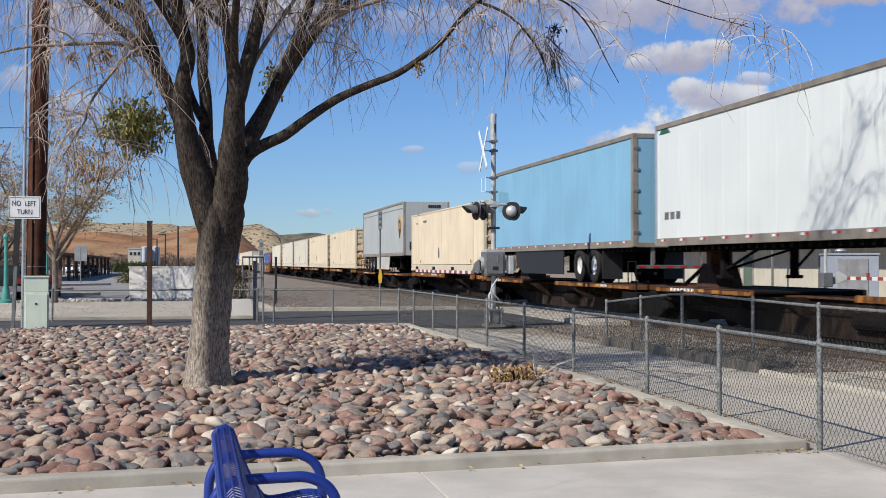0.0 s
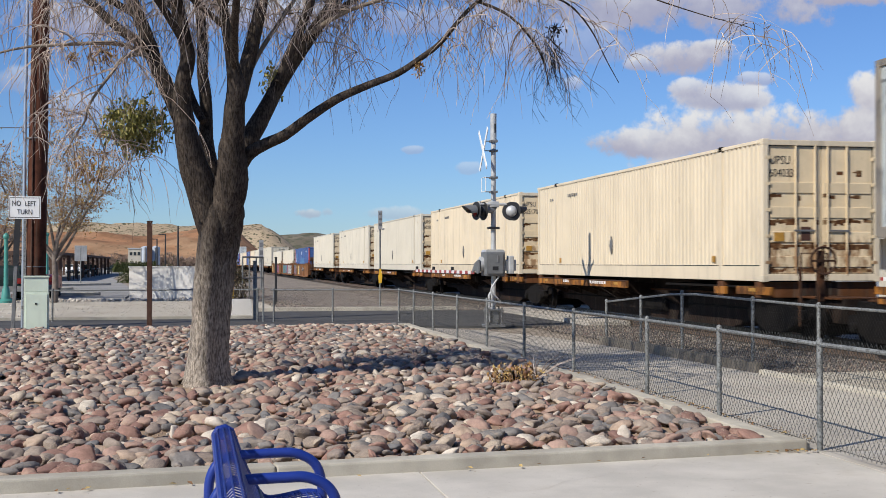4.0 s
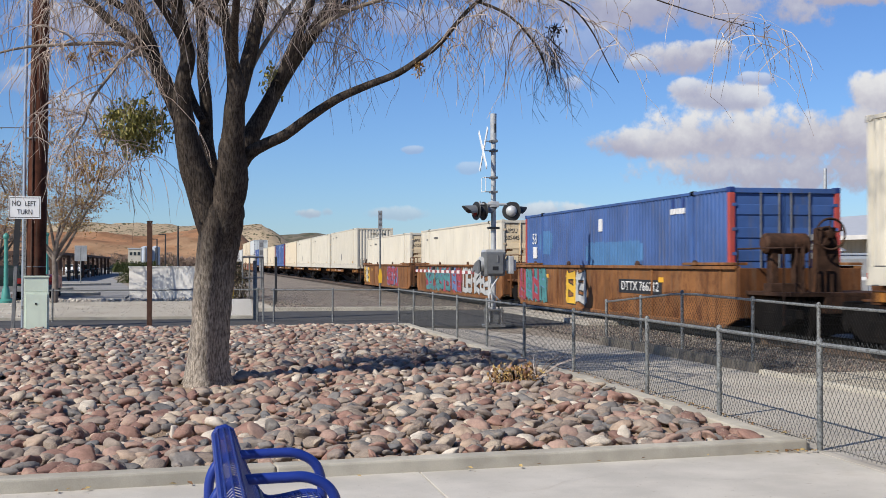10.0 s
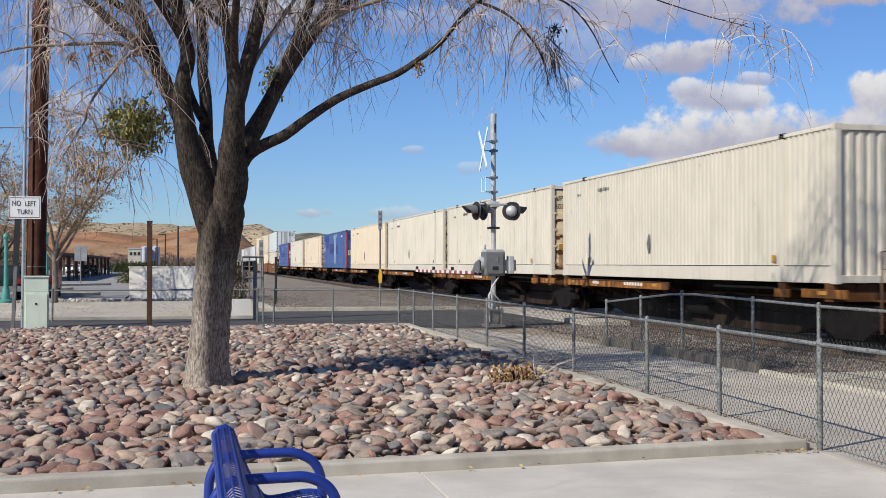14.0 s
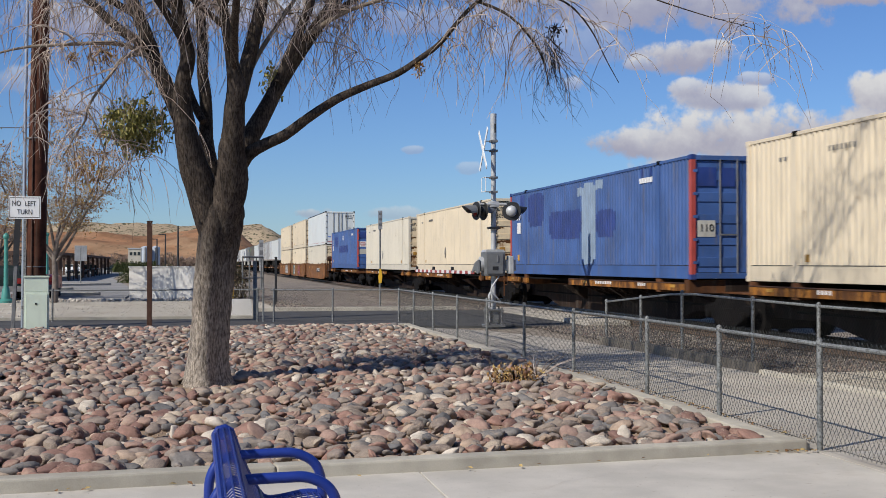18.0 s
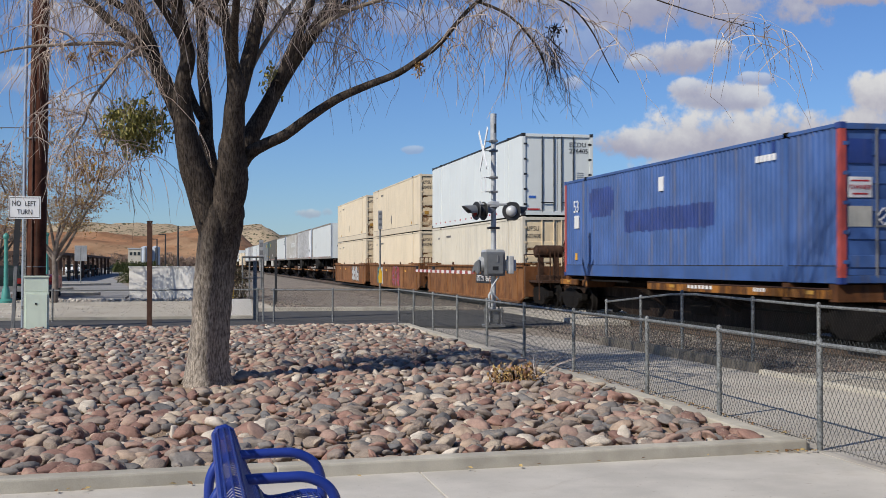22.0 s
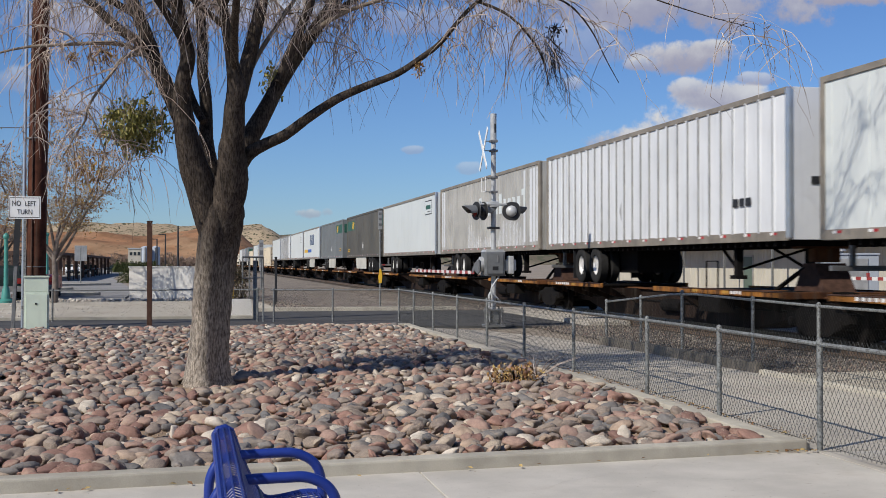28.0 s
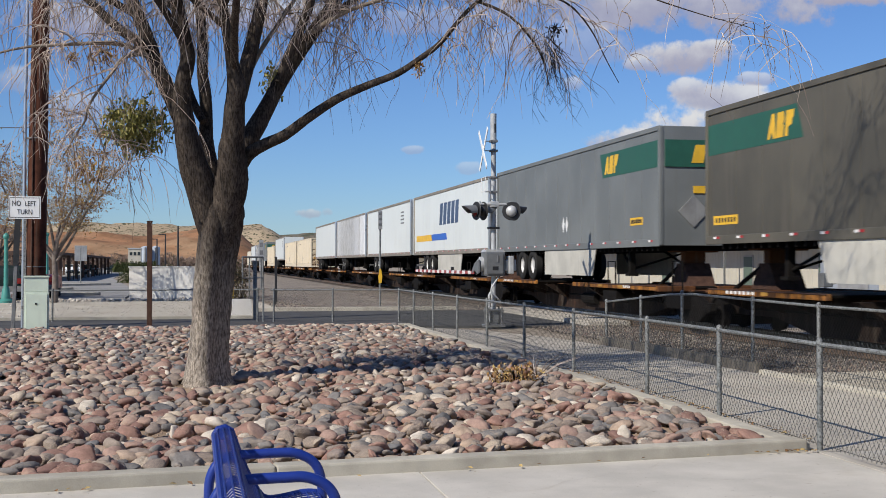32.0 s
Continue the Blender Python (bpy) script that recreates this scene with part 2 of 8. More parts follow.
STONES = [(0.00, (0.413, 0.274, 0.215)), (0.14, (0.293, 0.234, 0.194)), (0.28, (0.240, 0.219, 0.200)), (0.40, (0.470, 0.348, 0.257)),
          (0.48, (0.254, 0.149, 0.121)), (0.57, (0.360, 0.289, 0.231)), (0.68, (0.528, 0.428, 0.326)), (0.75, (0.346, 0.204, 0.158)),
          (0.87, (0.187, 0.179, 0.173)), (0.95, (0.653, 0.567, 0.462))]
M = {
    "ground": material("dry_ground", (0.30, 0.25, 0.195), 0.95, vary=0.2, scale=0.5, fine=14, bump=0.5, each=0, specks=((0.2, 0.17, 0.14), 30, 0.6)),
    "gravel": material("track_gravel", (0.235, 0.20, 0.165), 0.95, vary=0.35, scale=1.1, fine=16, bump=1.0, each=0, specks=((0.13, 0.11, 0.095), 9, 0.56)),
    # stained concrete with the tree's shade put into its base colour
    "shaded_kerb": material("shaded_kerb_concrete", (0.17, 0.15, 0.125), 0.9, vary=0.2, scale=3, bump=0.3, stains=((0.08, 0.07, 0.06), 0.5)),
    "rubble": material("pale_rubble", (0.5, 0.45, 0.38), 0.95, vary=0.2, scale=6, bump=0.3, island=True, ramp=[(0, (0.52, 0.47, 0.40)), (0.4, (0.42, 0.37, 0.31)), (0.7, (0.6, 0.55, 0.48))]),
    "young_limb": material("young_grey_bark", (0.19, 0.155, 0.13), 0.9, vary=0.25, scale=5, bump=0.3),
    "young_twig": material("brown_young_twigs", (0.2, 0.15, 0.11), 0.85, vary=0.2, bump=0, island=True, ramp=[(0, (0.36, 0.295, 0.24)), (0.4, (0.23, 0.18, 0.145)), (0.7, (0.46, 0.38, 0.31))]),
    "concrete": material("pale_concrete", (0.495, 0.46, 0.402), 0.85, vary=0.12, scale=1.3, fine=120, bump=0.15, each=0.12, stains=((0.36, 0.315, 0.25), 0.5), specks=((0.33, 0.29, 0.24), 26, 0.68)),
    "sand": material("pale_dry_dirt", (0.43, 0.385, 0.31), 0.95, vary=0.12, scale=0.7, fine=20, bump=0.4, each=0, stains=((0.30, 0.26, 0.21), 0.4)),
    "kerb": material("kerb_concrete", (0.43, 0.395, 0.325), 0.88, vary=0.16, scale=2.6, fine=90, bump=0.25, each=0.05, stains=((0.30, 0.26, 0.2), 0.4)),
    "path": material("path_concrete", (0.42, 0.38, 0.32), 0.88, vary=0.08, scale=0.8, fine=90, bump=0.2, each=0, stains=((0.30, 0.27, 0.23), 0.4)),
    "asphalt": material("worn_asphalt", (0.075, 0.073, 0.072), 0.9, vary=0.2, scale=0.7, fine=80, bump=0.3, each=0, stains=((0.12, 0.11, 0.10), 0.4)),
    "lot": material("grey_lot_asphalt", (0.27, 0.258, 0.24), 0.9, vary=0.12, scale=0.3, fine=60, bump=0.2, each=0),
    "soil": material("bed_soil", (0.30, 0.215, 0.145), 0.95, vary=0.3, scale=3, fine=40, bump=0.6, each=0),
    "stone": material("river_cobble", (0.3, 0.25, 0.2), 0.78, vary=0.3, scale=9, fine=48, bump=0.6, ramp=STONES, stains=((0.40, 0.31, 0.23), 0.5)),
    "stones": material("river_cobbles", (0.3, 0.25, 0.2), 0.78, vary=0.3, scale=9, fine=48, bump=0.6, ramp=STONES, island=True, stains=((0.40, 0.31, 0.23), 0.5)),
    "ballast": material("ballast_stones", (0.3, 0.25, 0.2), 0.9, vary=0.2, scale=9, bump=0.2, island=True,
                        ramp=[(0, (0.24, 0.205, 0.17)), (0.25, (0.16, 0.135, 0.12)), (0.5, (0.30, 0.26, 0.21)), (0.7, (0.20, 0.145, 0.12)), (0.85, (0.12, 0.105, 0.10))]),
    "leaf": material("dry_leaves", (0.42, 0.27, 0.10), 0.8, vary=0.2, bump=0, island=True,
                     ramp=[(0, (0.40, 0.24, 0.09)), (0.3, (0.30, 0.15, 0.06)), (0.55, (0.5, 0.36, 0.15)), (0.8, (0.22, 0.12, 0.06))]),
    "green_leaf": material("mistletoe_leaves", (0.12, 0.12, 0.03), 0.55, vary=0.2, bump=0, island=True,
                           ramp=[(0, (0.30, 0.27, 0.065)), (0.3, (0.15, 0.155, 0.04)), (0.6, (0.42, 0.36, 0.10)), (0.85, (0.20, 0.19, 0.05))]),
    "bush_leaf": material("bush_leaves", (0.07, 0.09, 0.03), 0.7, vary=0.2, bump=0, island=True,
                          ramp=[(0, (0.07, 0.085, 0.03)), (0.35, (0.10, 0.11, 0.04)), (0.7, (0.045, 0.06, 0.022))]),
    "brown_brush": material("brown_brush", (0.12, 0.09, 0.05), 0.85, vary=0.2, bump=0, island=True,
                            ramp=[(0, (0.10, 0.078, 0.05)), (0.35, (0.075, 0.066, 0.032)), (0.7, (0.135, 0.10, 0.07))]),
    "bark": material("furrowed_bark", (0.060, 0.047, 0.038), 0.92, vary=0.35, scale=5, fine=22, bump=1.0, each=0, furrow=0.06),
    # lower: pale tone that paints the sunlit foot of the trunk
    "tree_bark": material("lit_foot_tree_bark", (0.080, 0.063, 0.050), 0.92, vary=0.35, scale=4, fine=22, bump=0.8, each=0, furrow=0.010, lower=(0.37, 0.315, 0.255)),
    "pale_bark": material("pale_young_bark", (0.25, 0.205, 0.165), 0.9, vary=0.3, scale=6, fine=40, bump=0.4, each=0.1),
    "twig": material("pale_twigs", (0.30, 0.235, 0.165), 0.8, vary=0.3, scale=2, bump=0, island=True,
                     ramp=[(0, (0.60, 0.48, 0.40)), (0.3, (0.40, 0.30, 0.245)), (0.5, (0.68, 0.565, 0.48)), (0.78, (0.22, 0.165, 0.13))]),
    "galv": material("galvanised_steel", (0.23, 0.237, 0.23), 0.65, 0.2, vary=0.3, scale=14, fine=60, bump=0.4, each=0.15, specks=((0.10, 0.10, 0.095), 40, 0.52)),
    "wire": material("galvanised_wire", (0.062, 0.064, 0.062), 0.75, 0.1, vary=0.3, scale=6, bump=0, each=0),
    "old_wire": material("tarnished_wire", (0.018, 0.017, 0.016), 0.85, 0.0, vary=0.3, scale=6, bump=0, each=0),
    "brake_rust": material("dark_rusty_brake_gear", (0.058, 0.031, 0.02), 0.85, vary=0.35, scale=6, bump=0.2, rust=0.4, rust_color=(0.12, 0.05, 0.022)),
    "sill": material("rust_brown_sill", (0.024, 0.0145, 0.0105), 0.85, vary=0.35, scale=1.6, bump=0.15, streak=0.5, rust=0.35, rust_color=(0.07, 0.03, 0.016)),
    "steel": material("weathered_steel", (0.22, 0.215, 0.21), 0.55, 0.5, vary=0.2, scale=5, bump=0.1),
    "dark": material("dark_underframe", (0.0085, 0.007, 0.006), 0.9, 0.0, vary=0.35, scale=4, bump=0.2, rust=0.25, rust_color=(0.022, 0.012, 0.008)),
    "black": material("black_metal", (0.018, 0.018, 0.019), 0.55, vary=0.2, scale=6, bump=0.1),
    "silver": material("silver_paint", (0.46, 0.465, 0.46), 0.45, 0.15, vary=0.12, scale=6, bump=0.08),
    "grey_box": material("grey_cast_metal", (0.18, 0.185, 0.185), 0.5, 0.3, vary=0.15, scale=5, bump=0.15),
    "rail": material("rail_steel", (0.20, 0.14, 0.10), 0.5, 0.5, vary=0.2, bump=0.1),
    "wood": material("sleeper_wood", (0.085, 0.066, 0.05), 0.95, vary=0.3, scale=5, bump=0.6),
    "pole_wood": material("creosoted_pole", (0.085, 0.031, 0.018), 0.85, vary=0.35, scale=3, fine=30, bump=0.6, streak=0.4),
    "rust_post": material("rusty_steel_post", (0.085, 0.047, 0.034), 0.8, 0.2, vary=0.25, scale=8, bump=0.2),
    "white_wall": material("white_masonry", (0.66, 0.63, 0.58), 0.9, vary=0.08, scale=1.5, bump=0.3, stains=((0.5, 0.46, 0.4), 0.4)),
    "cabinet": material("pale_green_enamel", (0.62, 0.70, 0.57), 0.5, vary=0.05, scale=2, bump=0.03, streak=0.1),
    "teal": material("teal_enamel", (0.06, 0.25, 0.21), 0.45, vary=0.1, bump=0.03),
    "sign_white": material("sign_white", (0.78, 0.78, 0.76), 0.45, vary=0.05, bump=0),
    "sign_black": material("sign_black", (0.015, 0.015, 0.015), 0.5, vary=0.1, bump=0),
    "bench": material("blue_plastisol", (0.012, 0.032, 0.21), 0.36, vary=0.1, scale=6, fine=160, bump=0.08, each=0),
    "beige": material("beige_paint", (0.66, 0.56, 0.405), 0.55, vary=0.05, scale=0.8, fine=90, bump=0.03, streak=0.32, each=0.12, rust=0.12, rust_color=(0.30, 0.20, 0.11)),
    "cream": material("cream_paint", (0.60, 0.55, 0.445), 0.55, vary=0.05, scale=0.8, fine=90, bump=0.03, streak=0.32, each=0.12, rust=0.12, rust_color=(0.30, 0.20, 0.11)),
    "rust_run": material("brown_rust_run", (0.115, 0.05, 0.02), 0.9, vary=0.5, scale=14, fine=90, bump=0.2, stains=((0.40, 0.27, 0.14), 0.7)),
    "beige_door": material("rusty_beige_paint", (0.70, 0.56, 0.36), 0.6, vary=0.12, scale=1.2, fine=90, bump=0.05, streak=0.22, rust=0.36, rust_color=(0.22, 0.105, 0.036), sunk=0.13),
    "blue": material("blue_container_paint", (0.046, 0.105, 0.285), 0.55, vary=0.2, scale=0.9, fine=90, bump=0.04, streak=0.6, each=0.12, rust=0.05),
    "blue_patch": material("dark_blue_patch", (0.018, 0.042, 0.185), 0.5, vary=0.2, scale=1.5, bump=0.02, streak=0.3),
    "blue_teal": material("lighter_blue_patch", (0.055, 0.16, 0.33), 0.5, vary=0.15, scale=1.5, bump=0.02, streak=0.2),
    "blue_grey": material("faded_blue_patch", (0.22, 0.29, 0.38), 0.55, vary=0.12, scale=2, bump=0.02, streak=0.3),
    "red": material("red_corner_paint", (0.42, 0.065, 0.05), 0.5, vary=0.12, bump=0.03, streak=0.3),
    "white": material("white_trailer_paint", (0.63, 0.655, 0.63), 0.4, vary=0.03, scale=0.6, bump=0.02, streak=0.10, each=0.06),
    "white_rib": material("white_ribbed_panel", (0.64, 0.645, 0.65), 0.45, vary=0.06, scale=0.8, bump=0.02, streak=0.22, each=0.06),
    "grey_trailer": material("grey_trailer_paint", (0.405, 0.428, 0.414), 0.5, vary=0.05, scale=0.7, bump=0.02, streak=0.15),
    "tc_grey": material("weathered_grey_panel", (0.40, 0.385, 0.35), 0.55, vary=0.15, scale=0.7, bump=0.03, streak=0.5),
    "brown_grey": material("grimy_grey_brown_paint", (0.098, 0.088, 0.066), 0.55, vary=0.24, scale=0.45, bump=0.02, streak=0.45),
    "slate": material("slate_grey_paint", (0.160, 0.169, 0.165), 0.5, vary=0.14, scale=0.6, bump=0.02, streak=0.2),
    "sky_blue": material("light_blue_trailer_paint", (0.21, 0.42, 0.57), 0.45, vary=0.06, scale=0.6, bump=0.02, streak=0.14),
    "green_band": material("green_band", (0.020, 0.095, 0.062), 0.5, vary=0.1, bump=0),
    "yellow": material("yellow_decal", (0.72, 0.42, 0.03), 0.5, vary=0.1, bump=0),
    "old_yellow": material("faded_yellow_label", (0.42, 0.22, 0.035), 0.55, vary=0.25, bump=0),
    "gold": material("gold_decal", (0.62, 0.36, 0.05), 0.45, vary=0.1, bump=0),
    "brown_decal": material("brown_decal", (0.075, 0.032, 0.018), 0.45, vary=0.1, bump=0),
    "sky_patch": material("darker_blue_patch", (0.165, 0.35, 0.46), 0.5, vary=0.1, scale=2, bump=0),
    "navy_decal": material("navy_decal", (0.05, 0.085, 0.16), 0.5, vary=0.1, bump=0),
    "blue_decal": material("blue_decal", (0.03, 0.12, 0.45), 0.5, vary=0.1, bump=0),
    "alu": material("aluminium_rail", (0.42, 0.41, 0.39), 0.45, 0.5, vary=0.15, scale=2, bump=0.05, streak=0.3),
    "dirty_alu": material("grimy_aluminium_rail", (0.27, 0.235, 0.19), 0.6, 0.2, vary=0.2, scale=2, bump=0.05, streak=0.5),
    "far_brush": material("pale_brown_brush", (0.19, 0.135, 0.105), 0.9, vary=0.2, bump=0, island=True,
                          ramp=[(0, (0.27, 0.19, 0.15)), (0.35, (0.21, 0.16, 0.115)), (0.7, (0.33, 0.235, 0.185))]),
    "alu_bright": material("bright_aluminium", (0.62, 0.63, 0.64), 0.3, 0.75, vary=0.08, scale=2, bump=0.02),
    "tyre": material("tyre_rubber", (0.025, 0.024, 0.023), 0.85, vary=0.25, bump=0.2),
    "rim": material("white_steel_rim", (0.62, 0.60, 0.57), 0.5, vary=0.15, scale=4, bump=0.05, rust=0.15),
    "tape_red": material("red_reflector", (0.40, 0.018, 0.02), 0.35, vary=0.1, bump=0),
    "tape_white": material("white_reflector", (0.75, 0.73, 0.7), 0.35, vary=0.05, bump=0),
    "deck_orange": material("worn_orange_deck_paint", (0.36, 0.145, 0.028), 0.7, vary=0.3, scale=1.5, bump=0.15, streak=0.6, rust=0.82, rust_color=(0.055, 0.025, 0.014)),
    "car_orange": material("rusty_orange_car_paint", (0.13, 0.052, 0.02), 0.75, vary=0.3, scale=1.2, bump=0.15, streak=0.6, rust=0.6, rust_color=(0.06, 0.028, 0.016)),
    "well": material("faded_orange_well_paint", (0.245, 0.108, 0.040), 0.7, vary=0.3, scale=0.7, fine=40, bump=0.1, streak=0.85, rust=0.66, rust_color=(0.105, 0.041, 0.018)),
    "skirt": material("dirty_white_skirt", (0.50, 0.475, 0.41), 0.6, vary=0.12, scale=1.5, bump=0.02, streak=0.3),
    "dark_strip": material("dark_strip_ballast", (0.075, 0.062, 0.052), 0.95, vary=0.4, scale=2, fine=16, bump=1.0, each=0),
    "amber": material("amber_reflector", (0.75, 0.38, 0.02), 0.4, vary=0.05, bump=0),
    "paint_white": material("white_spray_paint", (0.46, 0.46, 0.44), 0.6, vary=0.15, bump=0),
    "paint_teal": material("teal_spray_paint", (0.065, 0.215, 0.215), 0.6, vary=0.25, bump=0),
    "paint_red": material("red_spray_paint", (0.33, 0.045, 0.06), 0.6, vary=0.25, bump=0),
    "paint_black": material("black_spray_paint", (0.02, 0.02, 0.022), 0.6, vary=0.2, bump=0),
    "paint_blue": material("blue_spray_paint", (0.12, 0.20, 0.36), 0.6, vary=0.25, bump=0),
    "lens": material("grey_glass_lens", (0.50, 0.50, 0.48), 0.15, vary=0.08, bump=0),
    "red_lens": material("red_glass_lens", (0.20, 0.012, 0.01), 0.15, vary=0.1, bump=0),
    "shed": material("pale_metal_siding", (0.50, 0.465, 0.385), 0.6, vary=0.06, scale=0.8, bump=0.05, streak=0.15),
    "shed_roof": material("metal_roofing", (0.50, 0.50, 0.50), 0.5, 0.2, vary=0.08, bump=0.05),
    "hill": material("red_earth_slope", (0.29, 0.15, 0.078), 0.95, vary=0.35, scale=0.045, fine=0.3, bump=0, each=0, stains=((0.38, 0.27, 0.165), 0.6), specks=((0.16, 0.105, 0.06), 0.30, 0.60)),
    "hill_top": material("tan_scrub_ridge", (0.36, 0.28, 0.185), 0.95, vary=0.2, scale=0.03, fine=0.35, bump=0, each=0, specks=((0.085, 0.078, 0.045), 0.33, 0.535)),
    "hill_far": material("dark_scrub_ridge", (0.17, 0.145, 0.105), 0.95, vary=0.25, scale=0.03, fine=0.3, bump=0, each=0, specks=((0.085, 0.085, 0.055), 0.12, 0.5)),
    "door_green": material("grey_green_door_paint", (0.10, 0.135, 0.105), 0.55, vary=0.1, scale=2, bump=0.02),
    "relay": material("blue_grey_enamel", (0.33, 0.36, 0.40), 0.5, vary=0.06, scale=2, bump=0.03, streak=0.15),
    "roof_dark": material("dark_roofing", (0.115, 0.072, 0.055), 0.85, vary=0.2, bump=0.1),
    "suv": material("dark_green_car_paint", (0.010, 0.019, 0.019), 0.7, 0.0, vary=0.1, bump=0),
    "red_car": material("red_car_paint", (0.42, 0.012, 0.02), 0.3, vary=0.08, bump=0),
    "white_car": material("white_car_paint", (0.7, 0.7, 0.7), 0.3, vary=0.05, bump=0),
    "glass": material("tinted_glass", (0.02, 0.025, 0.03), 0.08, vary=0.1, bump=0),
    "tank": material("pale_tank_paint", (0.46, 0.50, 0.55), 0.5, vary=0.06, bump=0, streak=0.15),
    "gate_red": material("gate_red_stripe", (0.33, 0.05, 0.045), 0.5, vary=0.1, bump=0),
}


# ---- geometry helpers ----
class Geo:
    """Collects the vertices and faces of one mesh."""

    def __init__(self):
        self.v, self.f = [], []

    def add(self, verts, faces):
        n = len(self.v)
        self.v.extend(verts)
        self.f.extend(tuple(i + n for i in f) for f in faces)
        return self

    def box(self, x0, x1, y0, y1, z0, z1, b=0.0):
        if b <= 0:
            v = [(x, y, z) for z in (z0, z1) for y in (y0, y1) for x in (x0, x1)]
            return self.add(v, [(0, 2, 3, 1), (4, 5, 7, 6), (0, 1, 5, 4), (2, 6, 7, 3), (0, 4, 6, 2), (1, 3, 7, 5)])
        bm = bmesh.new()
        bmesh.ops.create_cube(bm, size=1.0, matrix=Matrix.LocRotScale(((x0 + x1) / 2, (y0 + y1) / 2, (z0 + z1) / 2), None,
                                                                     (x1 - x0, y1 - y0, z1 - z0)))
        bmesh.ops.bevel(bm, geom=bm.edges[:], offset=b, segments=2, affect="EDGES", profile=0.6)
        bm.verts.index_update()
        self.add([tuple(q.co) for q in bm.verts], [tuple(q.index for q in f.verts) for f in bm.faces])
        bm.free()
        return self

    def tube(self, pts, radii, n=8, caps=True):
        pts = [Vector(p) for p in pts]
        if not hasattr(radii, "__len__"):
            radii = [radii] * len(pts)
        side = None
        verts, faces = [], []
        for i, p in enumerate(pts):
            d = (pts[min(i + 1, len(pts) - 1)] - pts[max(i - 1, 0)]).normalized()
            if side is None:
                side = d.orthogonal().normalized()
            side = (side - d * side.dot(d))
            side = side.normalized() if side.length > 1e-6 else d.orthogonal().normalized()
            up = d.cross(side)
            for k in range(n):
                a = 2 * math.pi * k / n
                verts.append(tuple(p + (side * math.cos(a) + up * math.sin(a)) * radii[i]))
        for i in range(len(pts) - 1):
            for k in range(n):
                faces.append((i * n + k, i * n + (k + 1) % n, (i + 1) * n + (k + 1) % n, (i + 1) * n + k))
        if caps:
            faces.append(tuple(range(n - 1, -1, -1)))
            faces.append(tuple((len(pts) - 1) * n + k for k in range(n)))
        return self.add(verts, faces)

    def lathe(self, centre, axis, profile, n=20, caps=True):
        """profile: (offset along the axis, radius)."""
        axis = Vector(axis).normalized()
        s = axis.orthogonal().normalized()
        u = axis.cross(s)
        verts, faces = [], []
        for h, r in profile:
            for k in range(n):
                a = 2 * math.pi * k / n
                verts.append(tuple(Vector(centre) + axis * h + (s * math.cos(a) + u * math.sin(a)) * r))
        for i in range(len(profile) - 1):
            for k in range(n):
                faces.append((i * n + k, i * n + (k + 1) % n, (i + 1) * n + (k + 1) % n, (i + 1) * n + k))
        if caps:
            faces.append(tuple(range(n - 1, -1, -1)))
            faces.append(tuple((len(profile) - 1) * n + k for k in range(n)))
        return self.add(verts, faces)

    def slab(self, outline, a, b, axis="x"):
        """A flat outline (pairs) thickened from a to b along an axis: x -> (y, z), y -> (x, z), z -> (x, y)."""
        def at(p, h):
            return {"x": (h, p[0], p[1]), "y": (p[0], h, p[1]), "z": (p[0], p[1], h)}[axis]
        n = len(outline)
        verts = [at(p, a) for p in outline] + [at(p, b) for p in outline]
        faces = [tuple(range(n - 1, -1, -1)), tuple(range(n, 2 * n))]
        faces += [(i, (i + 1) % n, n + (i + 1) % n, n + i) for i in range(n)]
        return self.add(verts, faces)

    def mesh(self, name, mat, smooth=False):
        me = bpy.data.meshes.new(name)
        me.from_pydata(self.v, [], self.f)
        me.materials.append(mat)
        bm = bmesh.new()
        bm.from_mesh(me)
        if len(self.v) < 60000:
            bmesh.ops.recalc_face_normals(bm, faces=bm.faces[:])
        bm.to_mesh(me)
        bm.free()
        if smooth:
            for p in me.polygons:
                p.use_smooth = True
            me.set_sharp_from_angle(angle=radians(40))
        return me


def part(name, geo, mat, parent, label="", smooth=False, at=None):
    """Links a mesh as one part under a thing."""
    me = geo if isinstance(geo, bpy.types.Mesh) else geo.mesh(name, M[mat], smooth)
    ob = new(name, me)
    ob.parent = parent
    if at is not None:
        ob.matrix_basis = at
    if label:
        tagged(ob, label)
    return ob


def thing(name, label, category, group="", kind="", at=None):
    ob = new(name)
    ob.empty_display_size = 0.2
    if at is not None:
        ob.matrix_basis = at
    return tagged(ob, label, category, group, kind)


def solid(name, geo, mat, label, category, kind="", group="", smooth=False):
    """A thing of one mesh."""
    return tagged(new(name, geo.mesh(name, M[mat], smooth)), label, category, group, kind)


def lettering(name, text, height, mat, parent, at, squeeze=1.0):
    """Words in the built-in font as a flat mesh part; text stands in its own x-y plane."""
    cu = bpy.data.curves.new(name, "FONT")
    cu.body, cu.size, cu.extrude, cu.align_x, cu.align_y = text, height / 0.7, 0.003, "CENTER", "CENTER"
    cu.resolution_u = 3
    tmp = bpy.data.objects.new(name, cu)
    me = bpy.data.meshes.new_from_object(tmp)
    bpy.data.objects.remove(tmp)
    me.materials.clear()
    me.materials.append(M[mat])
    ob = new(name, me)
    ob.parent = parent
    ob.matrix_basis = at @ Matrix.Diagonal((squeeze, 1, 1, 1))
    return ob


